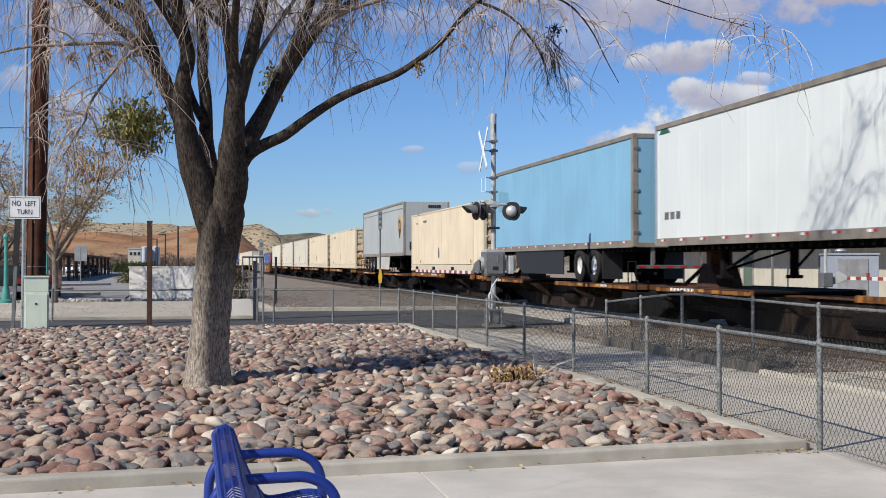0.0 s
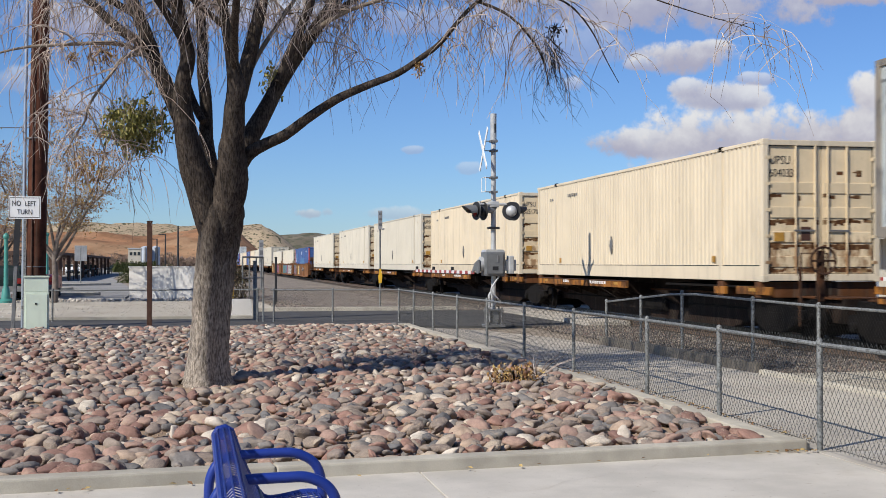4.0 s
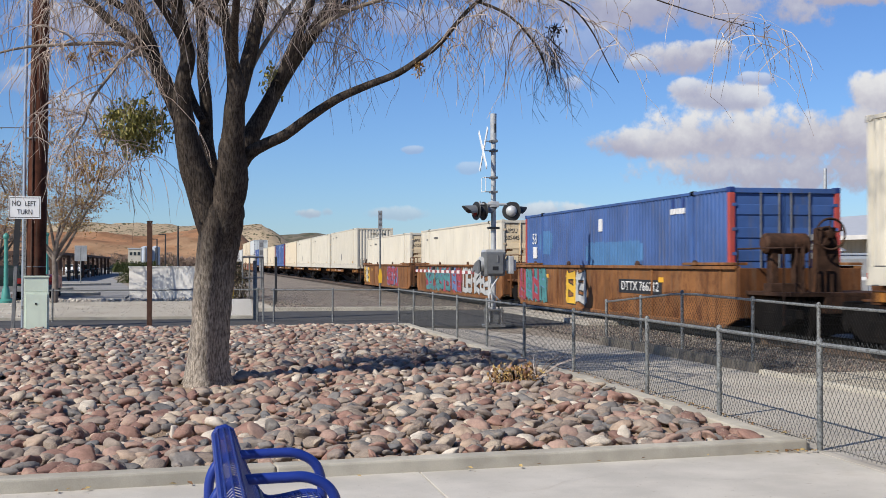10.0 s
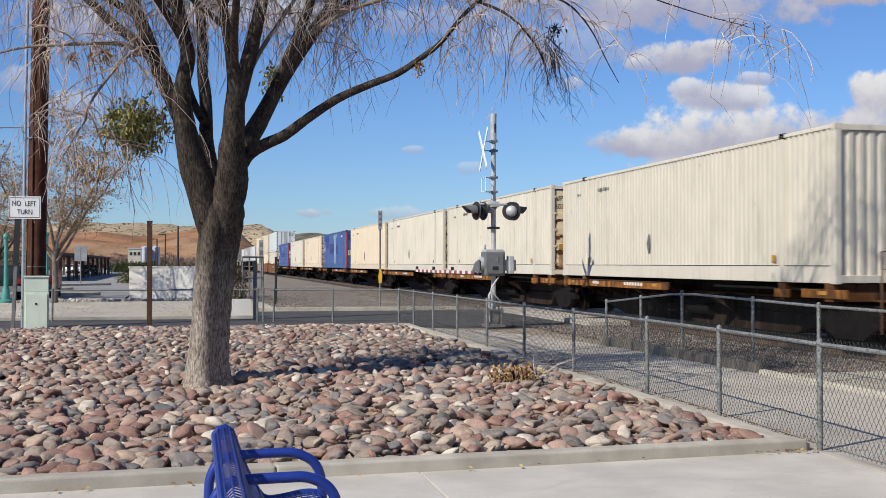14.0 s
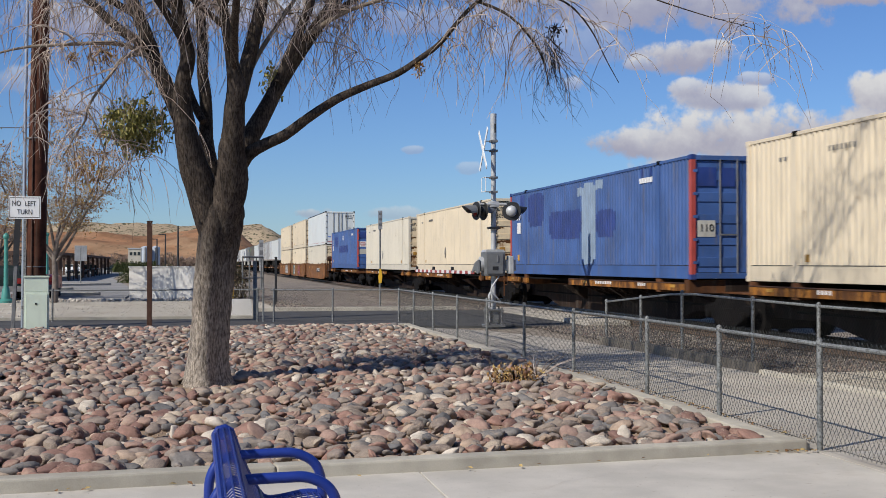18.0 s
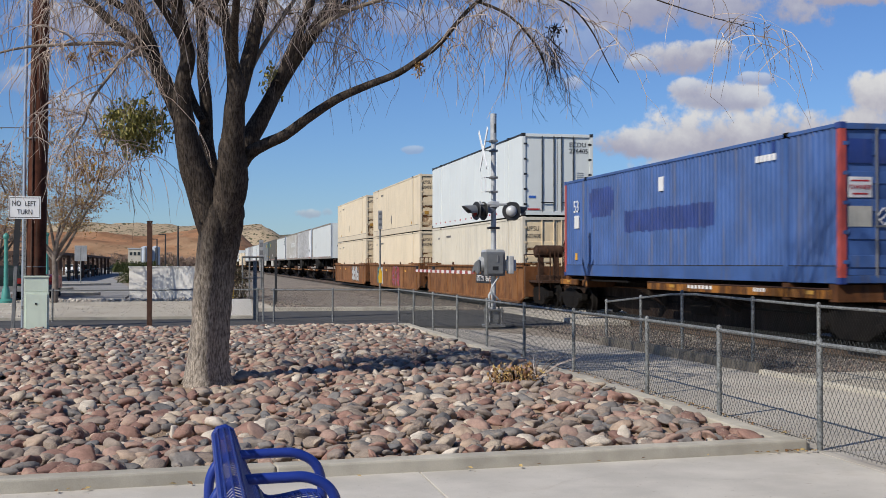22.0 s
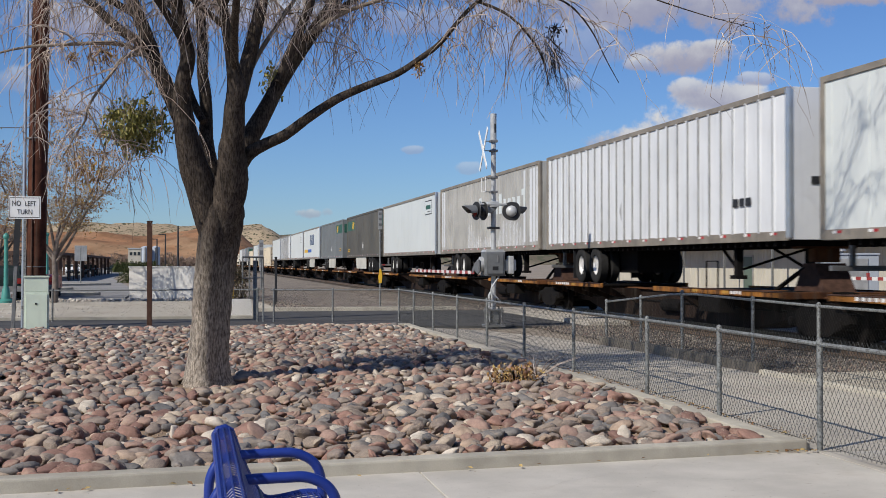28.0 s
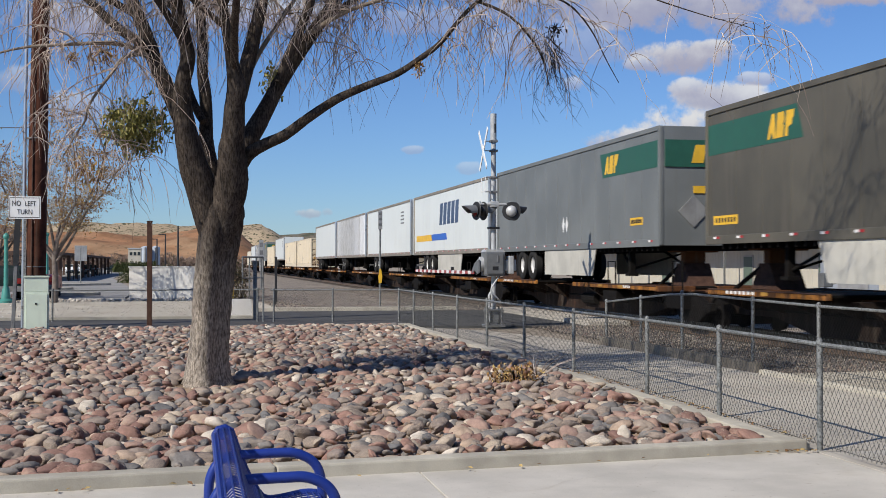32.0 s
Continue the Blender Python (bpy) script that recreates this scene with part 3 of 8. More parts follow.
def smooth_line(pts, steps=4):
    """Catmull-Rom through tuples of any length."""
    out = []
    for i in range(len(pts) - 1):
        p0, p1, p2, p3 = (np.array(pts[max(0, min(len(pts) - 1, j))], float) for j in (i - 1, i, i + 1, i + 2))
        for k in range(steps):
            t = k / steps
            out.append(0.5 * (2 * p1 + (p2 - p0) * t + (2 * p0 - 5 * p1 + 4 * p2 - p3) * t * t + (3 * p1 - p0 - 3 * p2 + p3) * t ** 3))
    out.append(np.array(pts[-1], float))
    return out


# ---- ground, kerbs, roads ----
def flat(name, outline, z, mat, label, category, thick=0.05):
    return solid(name, Geo().slab(outline, z - thick, z, "z"), mat, label, category, "structure")


def build_ground():
    g = Geo().box(-1500, 1500, -60, 2600, -0.5, -0.06)
    solid("ground", g, "ground", "dry sandy open ground", "ground", "structure")
    flat("track_bed", [(6.0, 42.6), (9.6, 42.6), (9.6, 24), (8.75, 24), (8.75, -12), (19, -12), (19, 600), (3.0, 600), (2.2, 60)], 0.0, "gravel",
         "grey brown track gravel beside the rails", "gravel")
    flat("gravel_apron", [(8.64, -12), (10.7, -12), (10.7, 16.5), (10.2, 18.0), (8.64, 17.4)], 0.012, "sand", "pale trodden gravel between fence and track", "gravel")
    flat("rock_bed", [(-9, 8.72), (5.35, 10.17), (5.55, 31.9), (0.0, 31.6), (-9, 31.4)], 0.015, "soil",
         "bare brown soil under the river cobbles", "soil")
    # front walk in slabs
    walkway = thing("pavement", "pale concrete walk in large slabs beside the bed", "pavement", kind="structure")
    xs = (-9.0, -5.6, -1.9, 1.8, 5.5, 8.62)
    for a, b in zip(xs, xs[1:]):
        for c, d in ((-6, 2.4), (2.4, 6.1), (6.1, 10.35)):
            top = 10.1 if a < 5 else 9.9
            d2 = min(d, top)
            part("slab", Geo().box(a + 0.008, b - 0.008, c + 0.008, d2 - 0.008, -0.12, 0.0 if (a, c) != (1.8, 6.1) else -0.003, 0.006), "concrete", walkway)
    # hairline cracks in the slabs
    rnd = random.Random(77)
    for x, y, turn, length in ((2.1, 8.6, 0.25, 2.3), (3.9, 8.9, -0.1, 1.6), (-1.2, 7.2, 1.1, 1.8), (2.6, 7.1, 0.7, 1.5)):
        g = Geo()
        p, a, pts = Vector((x, y, 0)), turn, []
        for k in range(16):
            pts.append(p.copy())
            a += rnd.gauss(0, 0.25) - 0.15 * (a - turn)
            p = p + Vector((math.cos(a), math.sin(a), 0)) * length / 16
        for k, (p, q) in enumerate(zip(pts, pts[1:])):
            n = Vector((-(q - p).y, (q - p).x, 0)).normalized() * (0.0022 if k % 3 else 0.0012)
            g.add([(*(p - n).xy, 0.002), (*(q - n).xy, 0.002), (*(q + n).xy, 0.002), (*(p + n).xy, 0.002)], [(0, 1, 2, 3)])
        part("crack", g, "path", walkway, "hairline crack in the concrete")
    flat("footpath", [(5.50, 9.9), (8.62, 9.9), (8.62, 16), (8.45, 22), (8.0, 26.5), (7.1, 29.5), (5.72, 31.5)], 0.004, "path",
         "grey concrete footpath between two fences", "path", 0.1)
    flat("crossing_road", [(-60, 43.5), (-60, 31.3), (0.0, 31.65), (5.75, 32.1), (7.2, 31.6), (9.6, 31.4), (19, 31), (40, 30), (40, 40), (19, 42), (9.6, 42.4), (2, 42.6)],
         0.006, "asphalt", "dark worn asphalt road over the level crossing", "road", 0.1)
    flat("car_park", [(-70, 56.0), (-6.8, 57.2), (-3.4, 58.4), (-3.4, 75), (-9.0, 140), (-17, 330), (-120, 330)], 0.004, "lot",
         "smooth grey asphalt car park and access lane", "car park", 0.1)
    flat("verge", [(-60, 37.9), (1.8, 37.4), (2.2, 43.0), (3.0, 46), (2.6, 57.5), (-6, 57), (-60, 55.8)], 0.02, "sand", "strip of pale dry dirt beside the road", "verge", 0.1)


def kerb(name, a, b, width, height, label, mat="kerb", seg=2.4):
    """A kerb from a to b in cast lengths; the line given is its outer edge, and its body lies to the left of it."""
    a, b = Vector((*a, 0)), Vector((*b, 0))
    d = (b - a)
    n = max(1, round(d.length / seg))
    top = thing(name, label, "kerb", kind="structure",
                at=Matrix.Translation(a) @ Matrix.Rotation(math.atan2(d.y, d.x), 4, "Z"))
    step = d.length / n
    proto = Geo().box(0.004, step - 0.004, 0, width, -0.12, height, 0.018).mesh("length", M[mat])
    for i in range(n):
        part("length", proto, mat, top, at=Matrix.Translation((i * step, 0, random.uniform(-0.003, 0.003))))
    return top


build_ground()
kerb("kerb_front", (-9.0, 8.55), (5.45, 9.99), 0.21, 0.105, "weathered concrete kerb along the cobble bed", seg=4.85)
kerb("kerb_side", (5.50, 10.03), (5.70, 31.85), 0.20, 0.075, "narrow concrete kerb under the chain-link fence", seg=3.0)
kerb("kerb_back", (5.70, 31.9), (-0.2, 31.6), 0.22, 0.08, "narrow concrete kerb at the back of the cobble bed")
kerb("kerb_road", (2.0, 43.0), (9.4, 42.6), 0.35, 0.13, "pale concrete kerb across the road")
kerb("kerb_road_left", (-40, 37.9), (1.85, 37.2), 0.3, 0.10, "pale concrete kerb and gutter across the road", seg=6)
kerb("kerb_path_near", (8.62, 8.8), (8.62, 17.1), 0.12, 0.07, "low concrete edging of the footpath", seg=2.8)
kerb("kerb_path", (8.64, 17.2), (8.46, 24), 0.14, 0.17, "stained concrete edging of the footpath, darkened for tree shade", "shaded_kerb")


# ---- cobbles ----
def pebble(seed, detail):
    bm = bmesh.new()
    bmesh.ops.create_icosphere(bm, subdivisions=detail, radius=1.0)
    rnd = random.Random(seed)
    off = Vector((rnd.uniform(-50, 50), rnd.uniform(-50, 50), 7))
    sx, sy, sz = 1.0, rnd.uniform(0.58, 0.95), rnd.uniform(0.32, 0.54)
    for q in bm.verts:
        k = 1 + 0.46 * noise.noise(q.co * 0.9 + off) + 0.24 * noise.noise(q.co * 2.1 + off) + 0.07 * noise.noise(q.co * 4.5 + off)
        k = min(k, 1.16)
        p = q.co * k
        q.co = (p.x * sx, p.y * sy, p.z * sz)
    bm.verts.index_update()
    v = np.array([tuple(q.co) for q in bm.verts])
    f = np.array([[q.index for q in p.verts] for p in bm.faces])
    bm.free()
    return v, f


def joined_stones(name, mat, spots, shapes, parent, label=""):
    """Many loose stones in one mesh: spots are rows of x, y, z, half length, tilt x, tilt y, turn."""
    vs, fs, n = [], [], 0
    for i, (x, y, z, r, tx, ty, tz) in enumerate(spots):
        v, f = shapes[i % len(shapes)]
        m = np.array(Euler((tx, ty, tz)).to_matrix()) * r
        vs.append(v @ m.T + (x, y, z))
        fs.append(f + n)
        n += len(v)
    me = bpy.data.meshes.new(name)
    vv, ff = np.concatenate(vs), np.concatenate(fs)
    me.from_pydata(vv.tolist(), [], ff.tolist())
    me.materials.append(M[mat])
    me.polygons.foreach_set("use_smooth", np.ones(len(ff), bool))
    ob = new(name, me)
    ob.parent = parent
    return tagged(ob, label, kind="stuff")


def build_cobbles():
    rnd = random.Random(5)
    bed = thing("cobbles", "rounded pink, grey and tan river cobbles in a landscaped bed", "cobbles", kind="stuff")
    fine = [pebble(i, 3) for i in range(14)]
    coarse = [pebble(i, 2) for i in range(14)]
    spots = []
    step = 0.130
    y = 9.35
    while y < 34.3:
        x = -0.19 * y - 0.9
        while x < 5.2:
            px, py = x + rnd.uniform(-0.075, 0.075), y + rnd.uniform(-0.075, 0.075)
            if py > 8.55 + 0.0996 * (px + 9) + 0.31 and px < 5.22 and py < 31.0 + 0.09 * max(0.0, px) and (px - 0.19) ** 2 / 0.30 + (py - 16.5) ** 2 / 0.62 > 1.0:
                mound = 0.5 + 0.5 * noise.noise(Vector((px * 0.7, py * 0.7, 3)))
                if rnd.random() < 0.17 + (0.42 if noise.noise(Vector((px * 0.8, py * 0.8, 11))) > 0.12 else 0.0):
                    x += step
                    continue
                r = rnd.choice((0.040, 0.052, 0.066, 0.078, 0.09, 0.105, 0.125)) * rnd.uniform(0.85, 1.15)
                spots.append((px, py, 0.015 + 0.05 * mound + rnd.uniform(-0.012, 0.055), r, rnd.gauss(0, 0.36), rnd.gauss(0, 0.36), rnd.uniform(0, 6.28)))
                if rnd.random() < 0.10:
                    r = rnd.uniform(0.10, 0.155)
                    spots.append((px + 0.05, py, 0.055 + 0.05 * mound, r, rnd.gauss(0, 0.22), rnd.gauss(0, 0.22), rnd.uniform(0, 6.28)))
            x += step
        y += step
    near = [s for s in spots if s[1] < 12.6]
    rnd.shuffle(near)
    single, rest_near = near[:300], near[300:] + [s for s in spots if 12.6 <= s[1] < 14.5]
    far = [s for s in spots if s[1] >= 14.5]
    meshes = []
    for v, f in fine:
        me = bpy.data.meshes.new("cobble")
        me.from_pydata(v.tolist(), [], f.tolist())
        me.materials.append(M["stone"])
        me.polygons.foreach_set("use_smooth", np.ones(len(f), bool))
        meshes.append(me)
    for i, (x, y, z, r, tx, ty, tz) in enumerate(single):
        part("cobble", meshes[i % 14], "stone", bed, at=Matrix.LocRotScale((x, y, z), Euler((tx, ty, tz)), (r, r, r)))
    grit = []
    while len(grit) < 5200:
        py = 9.0 + 15 * rnd.random() ** 1.5
        px = rnd.uniform(-0.19 * py - 0.9, 5.42)
        if py > 8.55 + 0.0996 * (px + 9) + 0.24:
            grit.append((px, py, 0.018, rnd.choice((0.010, 0.014, 0.02, 0.028)), rnd.uniform(0, 3), rnd.uniform(0, 3), 0))
    joined_stones("pea_gravel", "stones", grit, [pebble(i + 20, 1) for i in range(6)], bed, "small chips of gravel in the soil between the cobbles")
    joined_stones("cobbles_near", "stones", rest_near, fine, bed)
    joined_stones("cobbles_far", "stones", far, coarse, bed)
    # crumbs of broken kerb across the road
    crumbs = [(rnd.uniform(-7.5, 0.8), 55.6 + rnd.gauss(0, 0.5), 0.04, rnd.uniform(0.04, 0.13), rnd.uniform(0, 3), rnd.uniform(0, 3), 0) for k in range(420)]
    crumbs += [(rnd.uniform(-7.5, 1.6), rnd.uniform(38.5, 55), 0.025, rnd.uniform(0.02, 0.06), rnd.uniform(0, 3), rnd.uniform(0, 3), 0) for k in range(500)]
    rub = thing("rubble", "pale crumbs of broken concrete on the dirt strip", "rubble", kind="stuff")
    joined_stones("rubble_stones", "rubble", crumbs, [pebble(i + 70, 1) for i in range(6)], rub)
    # loose gravel by the track
    tiny = [pebble(i + 40, 1) for i in range(8)]
    bal = []
    for i in range(16000):
        py = 17 + 65 * rnd.random() ** 1.6
        px = rnd.uniform(8.8, 11.4) if py < 31 or py > 42.5 else 50
        if py > 44 and rnd.random() < 0.6:
            px = rnd.uniform(3.0, 11.4)
        if px < 20:
            bal.append((px, py, 0.005, rnd.uniform(0.02, 0.05), rnd.uniform(0, 3), rnd.uniform(0, 3), 0))
    gravel = thing("ballast", "loose grey and brown ballast stones beside the rails", "ballast", kind="stuff")
    joined_stones("ballast_stones", "ballast", bal, tiny, gravel)


# ---- chain-link fences ----
def chain_link(name, pts, tops, post_at, label, mesh_step=0.072, wire=0.0019, metal="wire"):
    """A fence along pts (x, y), with the top height at each; posts at the given distances along it."""
    fence = thing(name, label, "fence", group="chain-link fences")
    P = [Vector((*p, 0)) for p in pts]
    run = [0.0]
    for a, b in zip(P, P[1:]):
        run.append(run[-1] + (b - a).length)

    def at(s):
        s = max(0, min(run[-1], s))
        for i in range(len(P) - 1):
            if s <= run[i + 1] + 1e-9:
                k = (s - run[i]) / (run[i + 1] - run[i])
                return P[i].lerp(P[i + 1], k), tops[i] + (tops[i + 1] - tops[i]) * k
        return P[-1], tops[-1]
    post_mesh = {}
    for s in post_at:
        p, top = at(s)
        key = round(top, 2)
        if key not in post_mesh:
            g = Geo().tube([(0, 0, -0.15), (0, 0, top - 0.03)], 0.028, 10)
            g.lathe((0, 0, top - 0.03), (0, 0, 1), [(0, 0.033), (0.02, 0.034), (0.045, 0.024), (0.055, 0.006)], 10)
            post_mesh[key] = g.mesh("post", M["galv"], True)
        part("post", post_mesh[key], "galv", fence, at=Matrix.Translation(p))
    line, n = [], max(2, int(run[-1] / 1.0))
    for i in range(n + 1):
        p, top = at(run[-1] * i / n)
        line.append(p + Vector((0, 0, top - 0.035)))
    part("top_rail", Geo().tube(line, 0.021, 8), "galv", fence, smooth=True)
    low = [q - Vector((0, 0, at(run[-1] * i / n)[1] - 0.035 - 0.06)) for i, q in enumerate(line)]
    part("tension_wire", Geo().tube(low, 0.003, 4), "wire", fence)
    g = Geo()
    tall = max(tops)
    count = int((run[-1] + tall) / mesh_step)
    for i in range(count):
        for slope in (1, -1):
            s0 = i * mesh_step - tall if slope > 0 else i * mesh_step
            a, b = s0, s0 + slope * tall * 0.72
            steps = 5
            prev = None
            for k in range(steps + 1):
                s = a + (b - a) * k / steps
                if s < 0 or s > run[-1]:
                    prev = None
                    continue
                p, top = at(s)
                z = 0.04 + (top - 0.015) * k / steps
                q = p + Vector((0.004 * slope, 0, z))
                if prev is not None:
                    g.tube([prev, q], wire, 3, False)
                prev = q
    part("chain_mesh", g, metal, fence)
    return fence


def build_fences():
    chain_link("path_fence", [(5.50, 6.0), (5.56, 9.97), (5.66, 12.32), (5.72, 14.62), (5.80, 17.93), (5.80, 34.35)], [1.0, 1.0, 1.0, 1.0, 0.98, 0.97],
               [0.9, 3.97, 6.32, 8.62, 11.93, 14.8, 17.6, 20.4, 23.2, 25.9, 28.3], "silver chain-link fence along the footpath and cobble bed", wire=0.0021)
    chain_link("back_fence", [(5.80, 34.4), (2.15, 34.95)], [0.97, 0.97], [1.9, 3.6], "silver chain-link fence behind the cobble bed")
    chain_link("gate_fence", [(1.95, 35.05), (-4.2, 36.3)], [0.98, 0.95], [0.0, 0.17, 6.1], "low chain-link fence with gate posts beside the road")
    chain_link("track_fence", [(8.70, 8), (8.62, 15.48), (8.60, 17.48), (8.60, 20.27), (8.56, 22.2), (8.45, 23.9)], [1.10, 1.13, 1.16, 1.20, 1.06, 0.93],
               [2.7, 5.1, 7.48, 9.48, 12.27, 14.2, 15.9], "silver chain-link fence between footpath and track", metal="old_wire")


# ---- track ----
TRACK = 12.5


def build_track():
    flat("ballast_strip", [(10.75, -10), (14.3, -10), (14.3, 600), (10.75, 600)], 0.006, "dark_strip", "dark ballast under the rails", "ballast", 0.04)
    t = thing("railway_track", "straight railway track on timber sleepers in gravel", "track", kind="structure")
    for x in (TRACK - 0.7525, TRACK + 0.7525):
        g = Geo()
        prof = [(-0.07, -0.02), (0.07, -0.02), (0.07, 0.0), (0.012, 0.02), (0.012, 0.10), (0.035, 0.115), (0.035, 0.15), (-0.035, 0.15), (-0.035, 0.115), (-0.012, 0.10), (-0.012, 0.02), (-0.07, 0.0)]
        g.slab([(x + a, b) for a, b in prof], -10, 600, "y")
        part("rail", g, "rail", t)
    me = Geo().box(-1.3, 1.3, -0.11, 0.11, -0.12, 0.0, 0.01).mesh("sleeper", M["wood"])
    for i in range(170):
        y = 3 + i * 0.56
        if not 30.5 < y < 42.5:
            part("sleeper", me, "wood", t, at=pose(TRACK + random.uniform(-0.03, 0.03), y, 0.012))
    for k in range(4):
        x0 = (TRACK - 2.05, TRACK - 0.66, TRACK + 0.05, TRACK + 0.84)[k]
        x1 = (TRACK - 0.84, TRACK - 0.05, TRACK + 0.66, TRACK + 2.05)[k]
        part("crossing_panel", Geo().box(x0, x1, 31, 42, -0.05, 0.13, 0.02), "path", t)


# ---- crossing signal ----
def build_signal():
    s = thing("crossing_signal", "silver level-crossing signal mast with unlit lamps and grey gate machine", "signal", at=pose(7.85, 31.2, 0.0))
    part("base_plate", Geo().box(-0.27, 0.27, -0.25, 0.25, 0.0, 0.07, 0.012), "grey_box", s)
    for x in (-0.19, 0.19):
        for y in (-0.17, 0.17):
            part("anchor_bolt", Geo().tube([(x, y, 0.05), (x, y, 0.52)], 0.024, 8).tube([(x, y, 0.07), (x, y, 0.12)], 0.045, 6).tube([(x, y, 0.40), (x, y, 0.45)], 0.045, 6), "steel", s)
    part("mast_foot", Geo().box(-0.22, 0.22, -0.20, 0.20, 0.44, 0.48, 0.008).box(-0.13, 0.13, -0.13, 0.13, 0.10, 0.46, 0.03), "grey_box", s)
    part("mast", Geo().tube([(0, 0, 0.4), (0, 0, 5.0)], 0.066, 16).tube([(0, 0, 5.0), (0, 0, 5.72)], 0.085, 16).tube([(0, 0, 4.96), (0, 0, 5.02)], 0.10, 16), "silver", s, smooth=True)
    part("bell_port", Geo().box(0.0, 0.05, -0.088, -0.07, 5.2, 5.45, 0.01), "black", s)
    # crossbuck seen almost edge on: blades face along the road
    for tilt in (45, -45):
        part("crossbuck_blade", Geo().box(-0.010, 0.010, -0.74, 0.74, -0.06, 0.06, 0.005), "sign_white", s, "white crossbuck blade",
             at=pose(-0.30 if tilt > 0 else -0.275, -0.02, 4.75, 0, 0, -2) @ pose(0, 0, 0, tilt, 0, 0))
    for z in (4.98, 4.72, 4.0, 3.62):
        part("bracket", Geo().tube([(-0.24, 0, z), (0.09, 0, z)], 0.014, 8).box(-0.1, 0.1, -0.1, 0.1, z - 0.03, z + 0.03, 0.01), "steel", s)
    part("plate_frame", Geo().tube([(-0.27, -0.22, 3.62), (-0.27, 0.22, 3.62), (-0.27, 0.22, 4.0), (-0.27, -0.22, 4.0), (-0.27, -0.22, 3.62)], 0.012, 6), "sign_white", s, "thin white plate frame edge on")
    part("cross_arm", Geo().tube([(-0.45, -0.10, 3.28), (0.48, -0.10, 3.28)], 0.035, 10).box(-0.13, 0.13, -0.13, 0.13, 3.2, 3.36, 0.03), "silver", s, smooth=True)
    # lamps: two pairs back to back
    for (x, y, face) in ((-0.40, -0.10, -1), (0.43, -0.10, 1)):
        for side in (-1, 1):
            turn = pose(x, y, 3.10, 0, 0, -72 if side < 0 else 108)
            lamp = part("lamp", Geo().lathe((0, 0.0, 0), (0, -1, 0), [(-0.02, 0.02), (0.0, 0.08), (0.03, 0.13), (0.08, 0.15), (0.16, 0.155)], 20), "silver" if face > 0 and side < 0 else "black", s, "silver round lamp housing seen from behind" if face > 0 and side < 0 else "black round lamp housing", True,
                        at=turn if face < 0 else pose(x + (0.0 if side < 0 else 0.04), y - (0.16 if side < 0 else 0), 3.10, 0, 0, 165 if side < 0 else 118))
            part("background", Geo().lathe((0, -0.10, 0), (0, -1, 0), [(0, 0.24), (0.012, 0.25), (0.02, 0.24)], 28), "black", lamp)
            part("rim", Geo().lathe((0, -0.12, 0), (0, -1, 0), [(0, 0.165), (0.035, 0.17), (0.045, 0.15), (0.03, 0.145)], 24), "silver" if face > 0 else "black", lamp)
            part("lens", Geo().lathe((0, -0.15, 0), (0, -1, 0), [(0, 0.145), (0.03, 0.13), (0.055, 0.08), (0.065, 0.02)], 20), "red_lens" if face < 0 else "lens", lamp, smooth=True)
            hood = Geo()
            for k in range(10):
                a0, a1 = math.pi * (-0.1 + 1.2 * k / 10), math.pi * (-0.1 + 1.2 * (k + 1) / 10)
                hood.add([(0.155 * math.cos(a0), -0.12, 0.155 * math.sin(a0)), (0.155 * math.cos(a1), -0.12, 0.155 * math.sin(a1)),
                          (0.15 * math.cos(a1), -0.34 - 0.20 * math.sin(a1), 0.15 * math.sin(a1) - 0.02), (0.15 * math.cos(a0), -0.34 - 0.20 * max(0, math.sin(a0)), 0.15 * math.sin(a0) - 0.02)], [(0, 1, 2, 3)])
            part("hood", hood, "grey_box" if face < 0 else "black", lamp)
        part("lamp_hanger", Geo().tube([(x, y, 3.15), (x, y, 3.36)], 0.022, 8), "silver", s)
    part("clamp", Geo().box(-0.14, 0.14, -0.14, 0.14, 2.62, 2.68, 0.01), "black", s)
    # gate machine on the mast, with its counterweight arms
    box = part("gate_machine", Geo().box(-0.30, 0.26, -0.28, 0.24, 1.36, 2.02, 0.05), "grey_box", s, "grey cast gate machine box")
    part("cover", Geo().box(-0.24, 0.20, -0.305, -0.285, 1.42, 1.96, 0.015), "grey_box", box)
    part("latch", Geo().box(0.02, 0.06, -0.325, -0.30, 1.74, 1.92, 0.008), "steel", box)
    part("name_plate", Geo().box(-0.10, 0.06, -0.312, -0.30, 1.52, 1.62, 0.004), "black", box)
    part("top_hood", Geo().slab([(-0.30, 2.0), (0.27, 2.0), (0.21, 2.07), (-0.24, 2.07)], -0.26, 0.22, "y"), "silver", box)
    part("pivot_drum", Geo().lathe((-0.30, 0, 1.68), (-1, 0, 0), [(0, 0.2), (0.08, 0.2), (0.10, 0.12), (0.14, 0.12)], 18), "silver", s, smooth=True)
    part("arm_fork", Geo().slab([(-0.2, 1.46), (-0.05, 1.42), (0.3, 1.52), (0.6, 1.42), (0.6, 1.50), (0.25, 1.72), (-0.2, 1.8)], -0.46, -0.42, "x"), "grey_box", s)
    part("counterweight", Geo().box(0.36, 0.50, -0.28, 0.02, 1.42, 1.9, 0.03).box(0.28, 0.58, -0.20, -0.14, 1.5, 1.8, 0.02), "silver", s)
    arm = part("gate_arm", Geo().box(-0.45, -0.43, 0.4, 9.2, 1.41, 1.495, 0.006), "gate_red", s, "red and white striped crossing gate arm")
